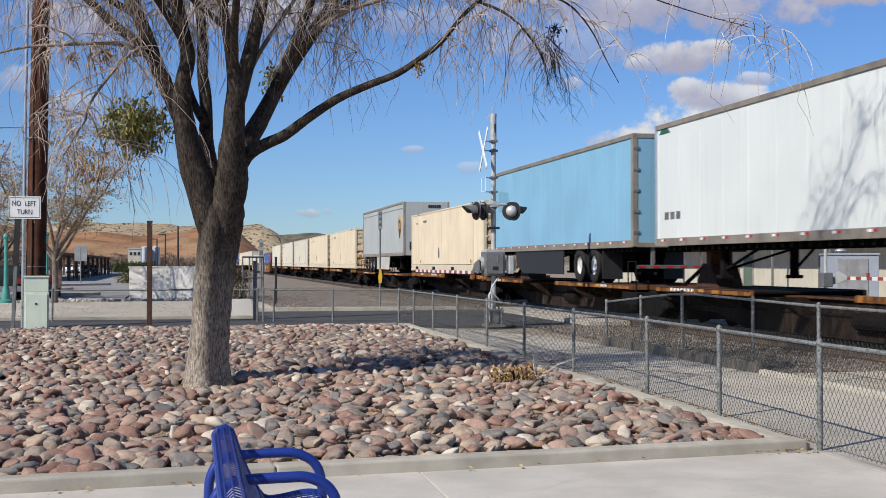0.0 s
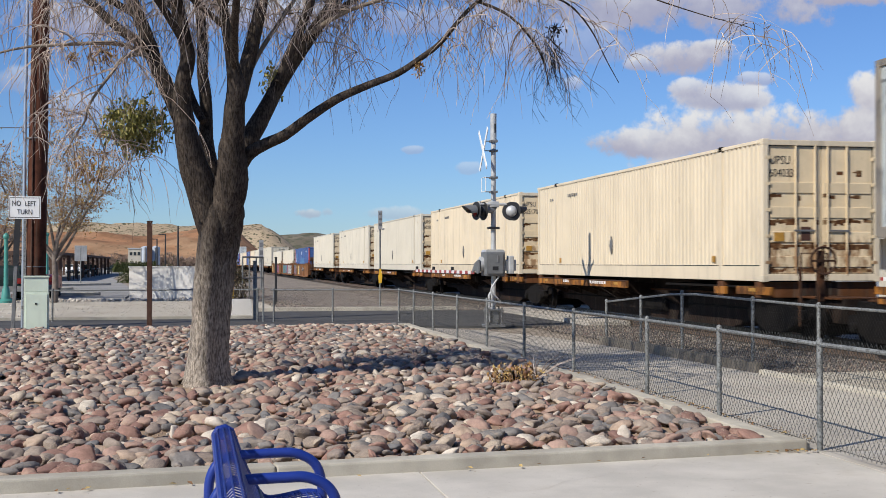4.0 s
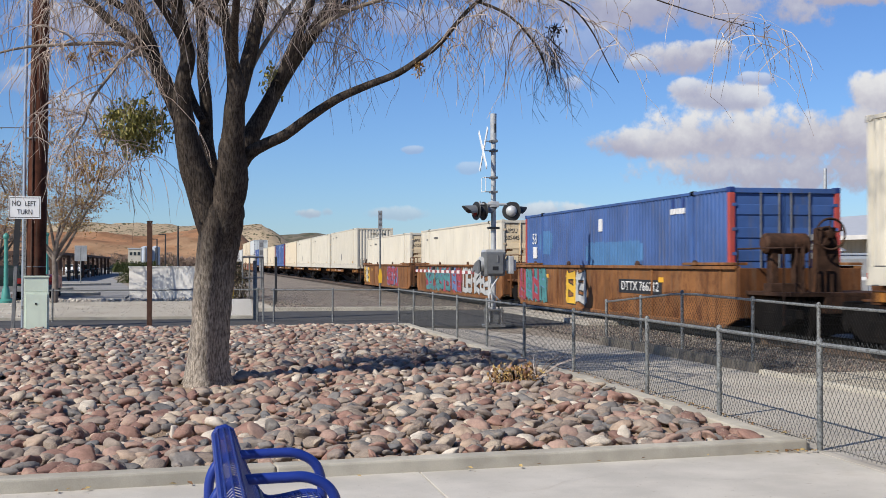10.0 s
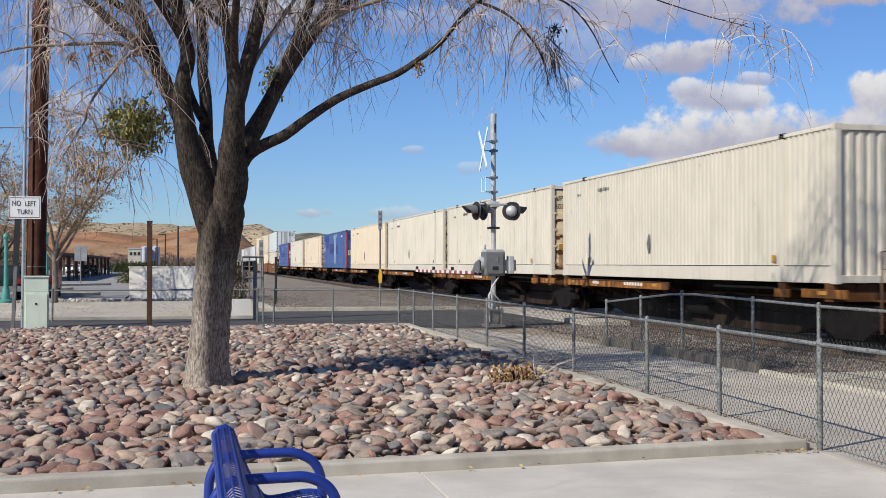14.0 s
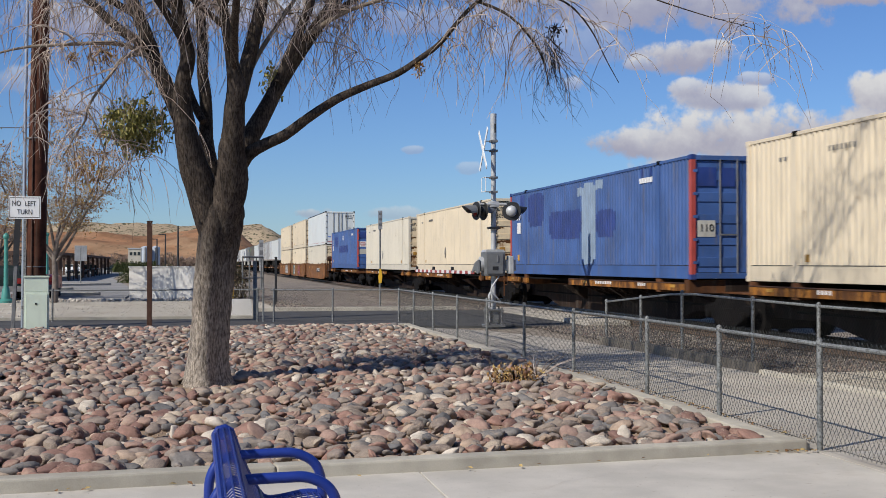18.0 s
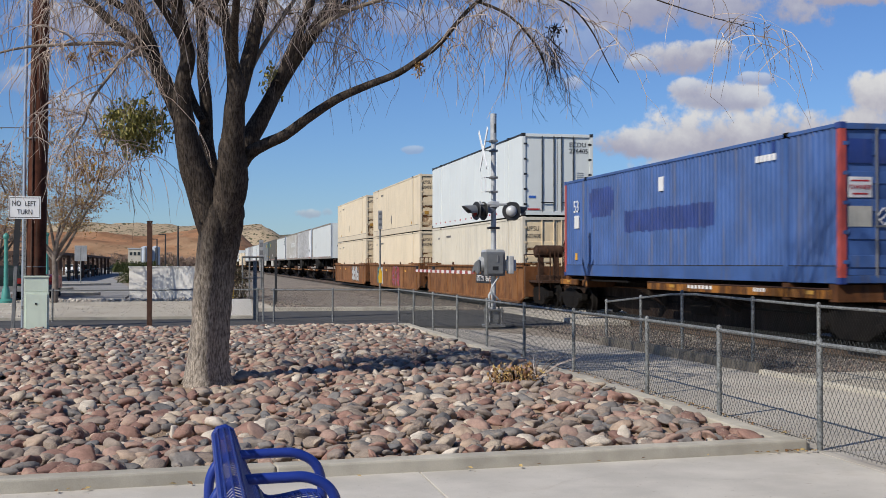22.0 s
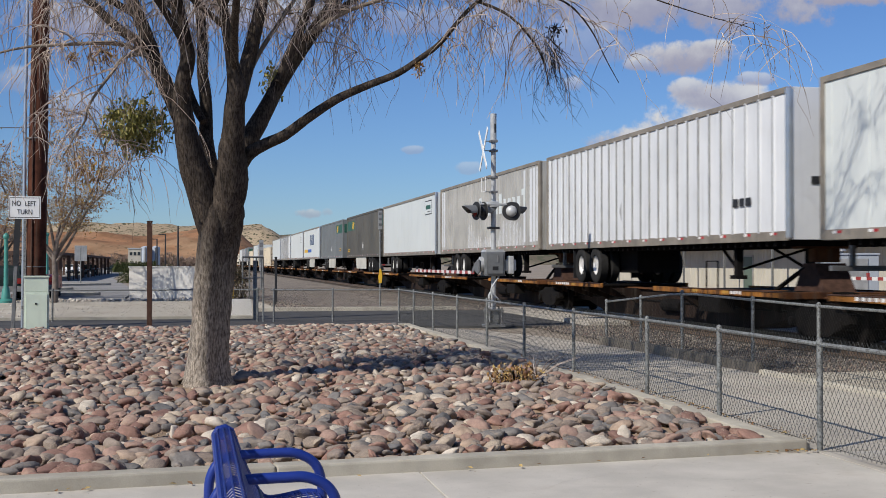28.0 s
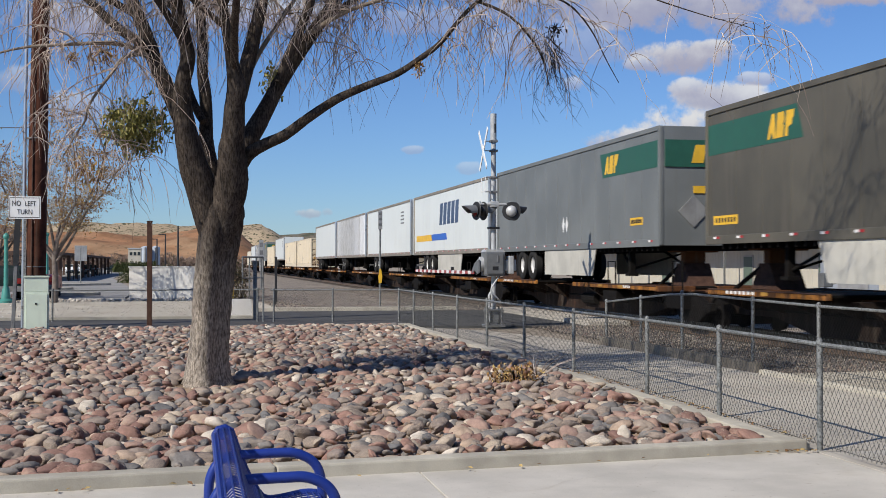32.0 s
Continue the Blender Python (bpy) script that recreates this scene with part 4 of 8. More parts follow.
    for i in range(12):
        part("stripe", Geo().slab([(0.75 + i * 0.72, 1.407), (1.11 + i * 0.72, 1.407), (1.11 + i * 0.72, 1.498), (0.75 + i * 0.72, 1.498)], -0.455, -0.425, "x"), "tape_white", arm)
    for y in (3.2, 6.0, 8.9):
        part("gate_lamp", Geo().box(-0.48, -0.40, y - 0.05, y + 0.05, 1.494, 1.60, 0.012), "black", arm)
    part("conduit", Geo().tube([tuple(p) for p in smooth_line([(0.1, -0.2, 1.35), (-0.12, -0.22, 1.0), (0.04, -0.18, 0.8), (0.16, -0.12, 0.68)], 6)], 0.022, 8), "silver", s, smooth=True)
    part("junction_pipe", Geo().tube([(-0.16, -0.16, 0.15), (-0.16, -0.16, 0.85), (-0.08, -0.1, 0.95)], 0.035, 8), "silver", s, smooth=True)


# ---- the large tree ----
TREE = {
    "trunk": ((-0.05, 0, -0.12, 0.345), (-0.05, 0, 0.16, 0.285), (-0.01, 0, 0.69, 0.262), (0.04, 0, 1.43, 0.264), (0.12, 0, 2.08, 0.283), (0.19, 0, 2.50, 0.27), (0.19, 0, 2.85, 0.15)),
    "left_stem": ((0.10, 0.00, 1.92, 0.163), (0.03, -0.06, 2.36, 0.227), (-0.07, -0.13, 2.76, 0.226), (-0.17, -0.19, 3.06, 0.210), (-0.23, -0.26, 3.34, 0.185), (-0.28, -0.32, 3.63, 0.160), (-0.31, -0.39, 3.98, 0.135), (-0.28, -0.45, 4.25, 0.115), (-0.20, -0.51, 4.58, 0.107), (-0.24, -0.58, 4.90, 0.091), (-0.29, -0.64, 5.16, 0.094), (-0.34, -0.71, 5.42, 0.090), (-0.42, -0.77, 6.03, 0.070), (-0.50, -0.84, 6.87, 0.047), (-0.58, -0.90, 7.85, 0.019)),
    "left_fork": ((-0.40, -0.10, 3.82, 0.130), (-0.53, 0.01, 4.08, 0.130), (-0.67, 0.12, 4.32, 0.123), (-0.84, 0.23, 4.66, 0.116), (-0.99, 0.34, 5.04, 0.108), (-1.14, 0.46, 5.37, 0.100), (-1.28, 0.57, 5.69, 0.093), (-1.44, 0.68, 6.33, 0.072), (-1.68, 0.79, 7.12, 0.043), (-1.97, 0.90, 7.93, 0.021)),
    "left_low": ((-0.90, 0.10, 4.77, 0.074), (-1.07, 0.21, 4.94, 0.074), (-1.30, 0.33, 5.09, 0.071), (-1.54, 0.44, 5.28, 0.067), (-1.77, 0.55, 5.49, 0.063), (-2.02, 0.66, 5.72, 0.051), (-2.38, 0.78, 6.03, 0.038), (-2.91, 0.89, 6.23, 0.026), (-3.55, 1.00, 6.20, 0.013)),
    "left_thin": ((-0.90, 0.10, 4.70, 0.045), (-1.06, 0.04, 4.79, 0.041), (-1.21, -0.02, 4.85, 0.037), (-1.44, -0.09, 4.87, 0.032), (-1.74, -0.15, 4.85, 0.028), (-2.13, -0.21, 4.82, 0.024), (-2.51, -0.28, 4.78, 0.020), (-2.88, -0.34, 4.69, 0.016), (-3.22, -0.40, 4.55, 0.012)),
    "left_hang": ((-0.95, 0.10, 4.75, 0.037), (-1.09, 0.03, 4.72, 0.033), (-1.24, -0.05, 4.65, 0.028), (-1.37, -0.12, 4.44, 0.024), (-1.52, -0.20, 4.20, 0.020), (-1.66, -0.28, 3.93, 0.018), (-1.68, -0.35, 3.73, 0.016), (-1.80, -0.43, 3.50, 0.012), (-1.97, -0.50, 3.16, 0.008)),
    "left_hang_tip": ((-1.64, -0.40, 3.85, 0.016), (-1.51, -0.45, 3.64, 0.013), (-1.40, -0.50, 3.37, 0.010), (-1.26, -0.55, 3.01, 0.008), (-1.16, -0.60, 2.73, 0.006)),
    "mid_thin": ((0.00, 0.35, 2.83, 0.125), (-0.07, 0.45, 3.18, 0.113), (-0.15, 0.56, 3.56, 0.105), (-0.17, 0.66, 3.91, 0.097), (-0.21, 0.77, 4.27, 0.094), (-0.27, 0.87, 4.58, 0.086), (-0.29, 0.98, 4.94, 0.086), (-0.33, 1.08, 5.31, 0.082), (-0.38, 1.19, 5.76, 0.078), (-0.45, 1.29, 6.49, 0.066), (-0.51, 1.40, 7.48, 0.044), (-0.57, 1.50, 8.49, 0.022)),
    "mid_stub": ((-0.15, 0.35, 3.79, 0.058), (-0.25, 0.43, 3.94, 0.063), (-0.35, 0.52, 4.14, 0.059), (-0.43, 0.60, 4.37, 0.046)),
    "mid_stem": ((0.16, -0.02, 1.92, 0.179), (0.24, -0.10, 2.36, 0.235), (0.35, -0.19, 2.76, 0.242), (0.39, -0.27, 3.04, 0.221), (0.39, -0.36, 3.31, 0.188), (0.43, -0.44, 3.54, 0.163), (0.46, -0.53, 3.85, 0.146), (0.50, -0.61, 4.15, 0.134), (0.46, -0.69, 4.47, 0.094), (0.42, -0.78, 4.79, 0.078), (0.38, -0.86, 5.08, 0.074), (0.34, -0.95, 5.37, 0.069), (0.27, -1.03, 5.96, 0.057), (0.33, -1.12, 6.86, 0.038), (0.39, -1.20, 7.66, 0.015)),
    "mid_fork": ((0.45, -0.20, 4.05, 0.121), (0.52, -0.10, 4.39, 0.113), (0.58, 0.00, 4.69, 0.110), (0.63, 0.10, 4.99, 0.102), (0.68, 0.20, 5.30, 0.095), (0.72, 0.30, 5.61, 0.091), (0.84, 0.40, 6.34, 0.071), (1.03, 0.50, 7.29, 0.046), (1.12, 0.60, 8.25, 0.021)),
    "mid_pale": ((0.57, 0.10, 4.46, 0.029), (0.68, 0.23, 4.76, 0.033), (0.80, 0.37, 5.02, 0.033), (0.91, 0.50, 5.23, 0.031), (1.02, 0.63, 5.46, 0.030), (1.14, 0.77, 5.69, 0.026), (1.33, 0.90, 6.17, 0.017)),
    "right_stem": ((0.31, 0.10, 3.06, 0.123), (0.46, 0.20, 3.39, 0.148), (0.63, 0.30, 3.70, 0.137), (0.78, 0.40, 4.01, 0.121), (0.93, 0.50, 4.34, 0.113), (1.15, 0.60, 4.73, 0.105), (1.37, 0.70, 5.10, 0.102), (1.56, 0.80, 5.40, 0.094), (1.76, 0.90, 5.72, 0.086), (2.18, 1.00, 6.31, 0.060), (2.74, 1.10, 6.87, 0.035), (3.34, 1.20, 7.20, 0.017)),
    "right_mid": ((0.98, 0.20, 4.34, 0.074), (1.09, 0.23, 4.66, 0.074), (1.20, 0.27, 4.94, 0.074), (1.31, 0.30, 5.22, 0.070), (1.42, 0.33, 5.53, 0.066), (1.53, 0.37, 6.00, 0.050), (1.66, 0.40, 6.67, 0.025)),
    "right_sub": ((1.41, 0.50, 5.13, 0.042), (1.60, 0.38, 5.22, 0.040), (1.77, 0.27, 5.30, 0.037), (2.01, 0.15, 5.39, 0.033), (2.29, 0.03, 5.46, 0.029), (2.70, -0.08, 5.55, 0.020), (3.19, -0.20, 5.59, 0.012)),
    "long_bough": ((0.33, -0.10, 2.87, 0.097), (0.45, -0.14, 3.08, 0.121), (0.61, -0.19, 3.27, 0.101), (0.85, -0.23, 3.40, 0.088), (1.14, -0.27, 3.53, 0.080), (1.49, -0.31, 3.78, 0.072), (1.89, -0.36, 4.03, 0.064), (2.31, -0.40, 4.21, 0.056), (2.73, -0.44, 4.37, 0.050), (3.05, -0.49, 4.57, 0.044), (3.33, -0.53, 4.78, 0.039), (3.55, -0.57, 5.03, 0.033), (3.77, -0.61, 5.27, 0.029), (4.05, -0.66, 5.47, 0.024), (4.40, -0.70, 5.58, 0.016)),
    "tip_a": ((3.87, -0.62, 5.35, 0.024), (4.23, -0.69, 5.18, 0.020), (4.51, -0.76, 4.91, 0.016), (4.73, -0.83, 4.56, 0.012), (4.83, -0.90, 4.14, 0.008)),
    "tip_b": ((4.13, -0.66, 5.50, 0.0167), (4.69, -0.57, 5.47, 0.0161), (5.13, -0.48, 5.35, 0.0136), (5.46, -0.38, 5.02, 0.0112), (5.71, -0.29, 4.57, 0.0074), (5.89, -0.20, 4.28, 0.0050)),
    "tip_c": ((4.21, -0.70, 5.52, 0.0167), (5.06, -0.77, 5.68, 0.0143), (5.79, -0.83, 5.51, 0.0118), (6.46, -0.90, 5.26, 0.0093), (7.00, -0.97, 5.07, 0.0074), (7.41, -1.03, 4.95, 0.0050), (7.61, -1.10, 4.86, 0.0037)),
}


def build_tree():
    rnd = random.Random(12)
    c, s = math.cos(radians(YAW)), math.sin(radians(YAW))
    tree = thing("tree", "large bare tree with dark furrowed bark and drooping pale twigs", "tree", at=pose(0.19, 16.90, 0.068) @ Matrix.Diagonal((0.96, 0.96, 0.96, 1)))

    def spot(a, b, z):
        return Vector((a * c + b * s, -a * s + b * c, z))
    def across(p):
        return p.x * c - p.y * s
    lines = {}
    for name, pts in TREE.items():
        lines[name] = [(spot(p[0], p[1], p[2]), max(0.005, p[3])) for p in smooth_line(pts, 6)]
    # extra boughs that leave the stems above
    for k, (src, where, reach, bear, rise) in enumerate((("mid_stem", 0.55, 4.2, -100, 2.2), ("left_stem", 0.6, 4.0, -150, 2.0), ("mid_fork", 0.5, 3.8, 60, 2.2),
                                                         ("right_stem", 0.6, 4.0, 20, 1.6), ("left_fork", 0.55, 3.4, 170, 1.0), ("mid_thin", 0.6, 3.6, 110, 1.8),
                                                         ("mid_stem", 0.75, 3.5, -60, 2.0), ("right_stem", 0.75, 3.4, -35, 0.9), ("left_stem", 0.72, 3.2, 140, 1.4),
                                                         ("mid_fork", 0.7, 3.2, 5, 1.6), ("left_stem", 0.8, 3.0, -110, 1.6), ("mid_stem", 0.85, 3.2, 150, 1.4), ("mid_stem", 0.68, 3.6, -170, 1.5),
                                                         ("mid_fork", 0.8, 3.0, -80, 1.5), ("mid_thin", 0.8, 3.0, -130, 1.3), ("left_fork", 0.75, 2.8, -120, 1.2), ("mid_thin", 0.9, 3.0, 60, 1.2),
                                                         # the tall crown
                                                         ("mid_stem", 0.9, 3.0, -70, 4.6), ("mid_stem", 0.93, 3.8, -95, 4.2), ("mid_fork", 0.92, 3.4, -75, 4.5), ("mid_fork", 0.95, 4.2, -60, 4.05), ("left_stem", 0.92, 3.0, -110, 4.6),
                                                         ("left_stem", 0.95, 4.2, -90, 4.05), ("mid_thin", 0.95, 3.6, -100, 4.5), ("right_stem", 0.85, 3.6, -70, 4.3), ("right_stem", 0.95, 4.2, -95, 4.05), ("left_fork", 0.95, 3.6, -120, 4.1))):
        line = lines[src]
        p, r = line[int(len(line) * where)]
        pts = []
        for i in range(6):
            t = i / 5
            a = radians(bear + 18 * math.sin(3 * t + k))
            if rise < 4:
                q = p + Vector((math.cos(a) * reach * t, math.sin(a) * reach * t, rise * math.sin(1.9 * t)))
            else:
                q = p + Vector((math.cos(a) * reach * t ** 1.2, math.sin(a) * reach * t ** 1.2, rise * t))
            pts.append((*q, max(0.010, (r * 0.6 if rise < 4 else 0.026) * (1 - 0.86 * t))))
        lines["bough%d" % k] = [(Vector(q[:3]), q[3]) for q in smooth_line(pts, 4)]
    for name, line in lines.items():
        g = Geo()
        n = 32 if name == "trunk" else 10
        pts, radii = [], []
        for i, (p, r) in enumerate(line):
            pts.append(p)
            radii.append(r * (1 + 0.045 * noise.noise(Vector((i * 0.7, len(name), 2)))))
        g.tube(pts, radii, n)
        if name == "trunk" or radii[0] > 0.12:
            for i, v in enumerate(g.v):
                q = Vector(v)
                k = int(i // n)
                if k < len(pts):
                    out = q - pts[k]
                    ang = (i % n)
                    ridge = noise.noise(Vector((ang * 1.9, q.z * 0.8, len(name)))) * (0.045 if name == "trunk" else 0.04) + noise.noise(Vector((ang * 0.6, q.z * 2.5, 5))) * 0.03
                    if name == "trunk":
                        # a rounded three-sided bole
                        turn = math.atan2(out.x * c - out.y * s, -(out.x * s + out.y * c))
                        ridge += 0.22 * math.cos(3 * (turn + 0.17))
                    flare = 0.22 * max(0, 0.35 - q.z) * (1 + math.sin(ang * 0.98)) if name == "trunk" else 0
                    g.v[i] = tuple(pts[k] + out * (1 + ridge + flare))
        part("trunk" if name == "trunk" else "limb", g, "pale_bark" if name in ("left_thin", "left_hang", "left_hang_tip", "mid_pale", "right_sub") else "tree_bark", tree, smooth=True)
    # side branches and hanging twigs
    twigs = Geo()
    side, thin = Geo(), Geo()
    tips = []
    for name, line in lines.items():
        if name == "trunk":
            continue
        n = len(line)
        total = sum((line[i + 1][0] - line[i][0]).length for i in range(n - 1))
        for j in range(int(total * (2.6 if name in ("left_thin", "left_low") else 4.0 if name in ("left_hang", "left_hang_tip", "right_sub", "right_mid", "right_stem") else 2.3 if name == "long_bough" else 3.4 if name == "tip_a" else 1.7 if name.startswith("tip") else 1.35 if name.startswith("bough") and int(name[5:]) > 16 else 0.0 if name == "mid_stub" else 2.0 if name.startswith("bough") else 2.2)) + 4):
            k = rnd.uniform({"left_stem": 0.66, "mid_stem": 0.66, "mid_thin": 0.62, "mid_fork": 0.55, "left_fork": 0.5, "long_bough": 0.5, "right_stem": 0.42, "left_thin": 0.1, "left_low": 0.05, "left_hang": 0.15, "mid_pale": 0.5, "right_mid": 0.45}.get(name, 0.25), 1.0)
            i = min(n - 2, int(k * n))
            p, r = line[i]
            if p.z < 4.9 and name not in ("long_bough", "left_hang", "left_hang_tip", "left_thin", "left_low") and not name.startswith("tip"):
                continue
            d = (line[i + 1][0] - p).normalized()
            out = Vector((rnd.gauss(0, 1), rnd.gauss(0, 1), rnd.uniform(-0.15, 0.9))).normalized()
            length = rnd.uniform(0.7, 1.9)
            v = (d * 0.7 + out).normalized()
            crown = name.startswith("bough") and int(name[5:]) > 16
            pts, rr = [p.copy()], [min(r * 0.6, 0.012 if p.z < 6.2 or crown else 0.018)]
            q = p.copy()
            floor = 3.2 if across(p) < 0.4 else 4.7
            for m in range(7):
                if q.z < floor:
                    break
                v = (v + Vector((rnd.gauss(0, 0.16), rnd.gauss(0, 0.16), (0.06 if crown else -0.11 - 0.03 * m) + rnd.gauss(0, 0.1)))).normalized()
                q = q + v * length / 7
                pts.append(q.copy())
                rr.append(rr[0] * (1 - 0.8 * (m + 1) / 7))
            if len(pts) > 2:
                (side if rr[0] > 0.014 else thin).tube(pts, rr, 5, False)
                tips.append((pts, -5 if crown else 4 if name in ("tip_b", "tip_c") else 8 if p.z > 5.6 else 10))
    for pts, many in tips:
        sag = 0.46 if many > 0 else 0.05
        for j in range(rnd.randint(abs(many) - 2, abs(many) + 3)):
            i = rnd.randint(1, len(pts) - 1) if len(pts) > 2 else len(pts) - 1
            q = pts[i].copy()
            length = rnd.choice((0.35, 0.5, 0.7, 0.95, 1.3))
            v = (Vector((rnd.gauss(0, 0.7), rnd.gauss(0, 0.7), rnd.uniform(-0.6, 0.35)))).normalized()
            line = [q.copy()]
            steps = 6
            floor = 2.6 if across(q) < 0.4 else 3.8 + abs(rnd.gauss(0, 0.4))
            for m in range(steps):
                if q.z < floor:
                    break
                v = (v + Vector((rnd.gauss(0, 0.24), rnd.gauss(0, 0.24), -sag + rnd.gauss(0, 0.16)))).normalized()
                q = q + v * length / steps
                line.append(q.copy())
                if m in (2, 4) and rnd.random() < 0.6:
                    w = (v + Vector((rnd.gauss(0, 0.6), rnd.gauss(0, 0.6), -0.2))).normalized()
                    u2 = q + w * length * 0.2
                    twigs.tube([q, u2, u2 + (w + Vector((0, 0, -0.6))).normalized() * length * 0.2], [0.0036, 0.0028, 0.0018], 3, False)
            if len(line) > 1:
                twigs.tube(line, [0.0066, 0.0060, 0.0054, 0.0047, 0.0040, 0.0033, 0.0024][:len(line)], 3, False)
    tagged(part("branch_mass", side, "bark", tree), kind="stuff")
    tagged(part("thin_branch_mass", thin, "twig", tree), kind="stuff")
    tagged(part("twig_mass", twigs, "twig", tree, "fine pale hanging twigs"), kind="stuff")

    # leaf clumps
    def clump(name, centre, radii, count, size, mat, label):
        g = Geo()
        cen = spot(*centre)
        for i in range(count):
            d = Vector((rnd.gauss(0, 1), rnd.gauss(0, 1), rnd.gauss(0, 1))).normalized() * (rnd.random() ** 0.45)
            lump = 1 + 0.55 * noise.noise(d * 2.6 + Vector((len(name), 3, 1)))
            p = cen + Vector((d.x * radii[0], d.y * radii[0], d.z * radii[1])) * lump
            e = Euler((rnd.uniform(0, 6.3), rnd.uniform(0, 6.3), rnd.uniform(0, 6.3))).to_matrix()
            k = size * rnd.uniform(0.7, 1.3)
            leaf = [(-1, 0, 0), (-0.3, 0.36, 0.08), (0.5, 0.36, 0.06), (1, 0, -0.1), (0.5, -0.36, 0.06), (-0.3, -0.36, 0.08)]
            g.add([tuple(p + e @ (Vector(q) * k)) for q in leaf], [(0, 1, 2, 3), (0, 3, 4, 5)])
        for i in range(14):
            d = Vector((rnd.gauss(0, 1), rnd.gauss(0, 1), rnd.gauss(0, 1))).normalized()
            g.tube([cen + Vector((0, 0, radii[1] * 0.3)), cen + Vector((d.x * radii[0], d.y * radii[0], d.z * radii[1])) * 0.9], [0.008, 0.003], 4, False)
        tagged(part(name, g, mat, tree, label), kind="stuff")
    clump("mistletoe", (-1.08, 0.1, 3.69), (0.47, 0.43), 1700, 0.042, "green_leaf", "olive green mistletoe clump")
    clump("mistletoe", (0.80, 0.9, 4.45), (0.2, 0.32), 180, 0.04, "green_leaf", "small olive mistletoe clump")
    clump("dry_leaves", (-1.85, 0.2, 3.05), (0.24, 0.26), 150, 0.035, "leaf", "withered brown leaf cluster")
    clump("dry_leaves", (-1.6, 0.2, 4.75), (0.24, 0.22), 120, 0.032, "leaf", "withered brown leaf cluster")
    clump("dry_leaves", (-1.97, 0.0, 4.65), (0.1, 0.13), 40, 0.03, "leaf", "withered brown leaf cluster")
    clump("dry_leaves", (3.04, -0.6, 4.42), (0.09, 0.13), 50, 0.028, "leaf", "withered brown leaf cluster")
    clump("dry_leaves", (4.5, -0.6, 5.48), (0.2, 0.16), 90, 0.032, "leaf", "withered brown leaf cluster")
    clump("seed_pods", (4.93, -0.8, 4.92), (0.13, 0.11), 42, 0.026, "bark", "cluster of dry dark seed pods")
    # dense dark broom of twigs near the bough's tip
    broom = Geo()
    cen = spot(4.87, -0.8, 4.7)
    for i in range(46):
        v = Vector((rnd.gauss(0.12, 0.45), rnd.gauss(0, 0.45), -0.2 - rnd.random())).normalized()
        q = cen + Vector((rnd.gauss(0, 0.08), rnd.gauss(0, 0.08), rnd.uniform(-0.2, 0.25)))
        line = [q]
        length = rnd.uniform(0.2, 1.15)
        for m in range(5):
            v = (v + Vector((rnd.gauss(0, 0.34), rnd.gauss(0, 0.34), -0.26))).normalized()
            line.append(line[-1] + v * length / 5)
        broom.tube(line, [0.006, 0.005, 0.004, 0.003, 0.002, 0.0014], 3, False)
        for k in (2, 3, 4):
            w = (v + Vector((rnd.gauss(0, 0.7), rnd.gauss(0, 0.7), 0.1))).normalized()
            broom.tube([line[k], line[k] + w * length * 0.22], [0.003, 0.0014], 3, False)
    part("twig_broom", broom, "bark", tree, "dense dark broom of twigs")


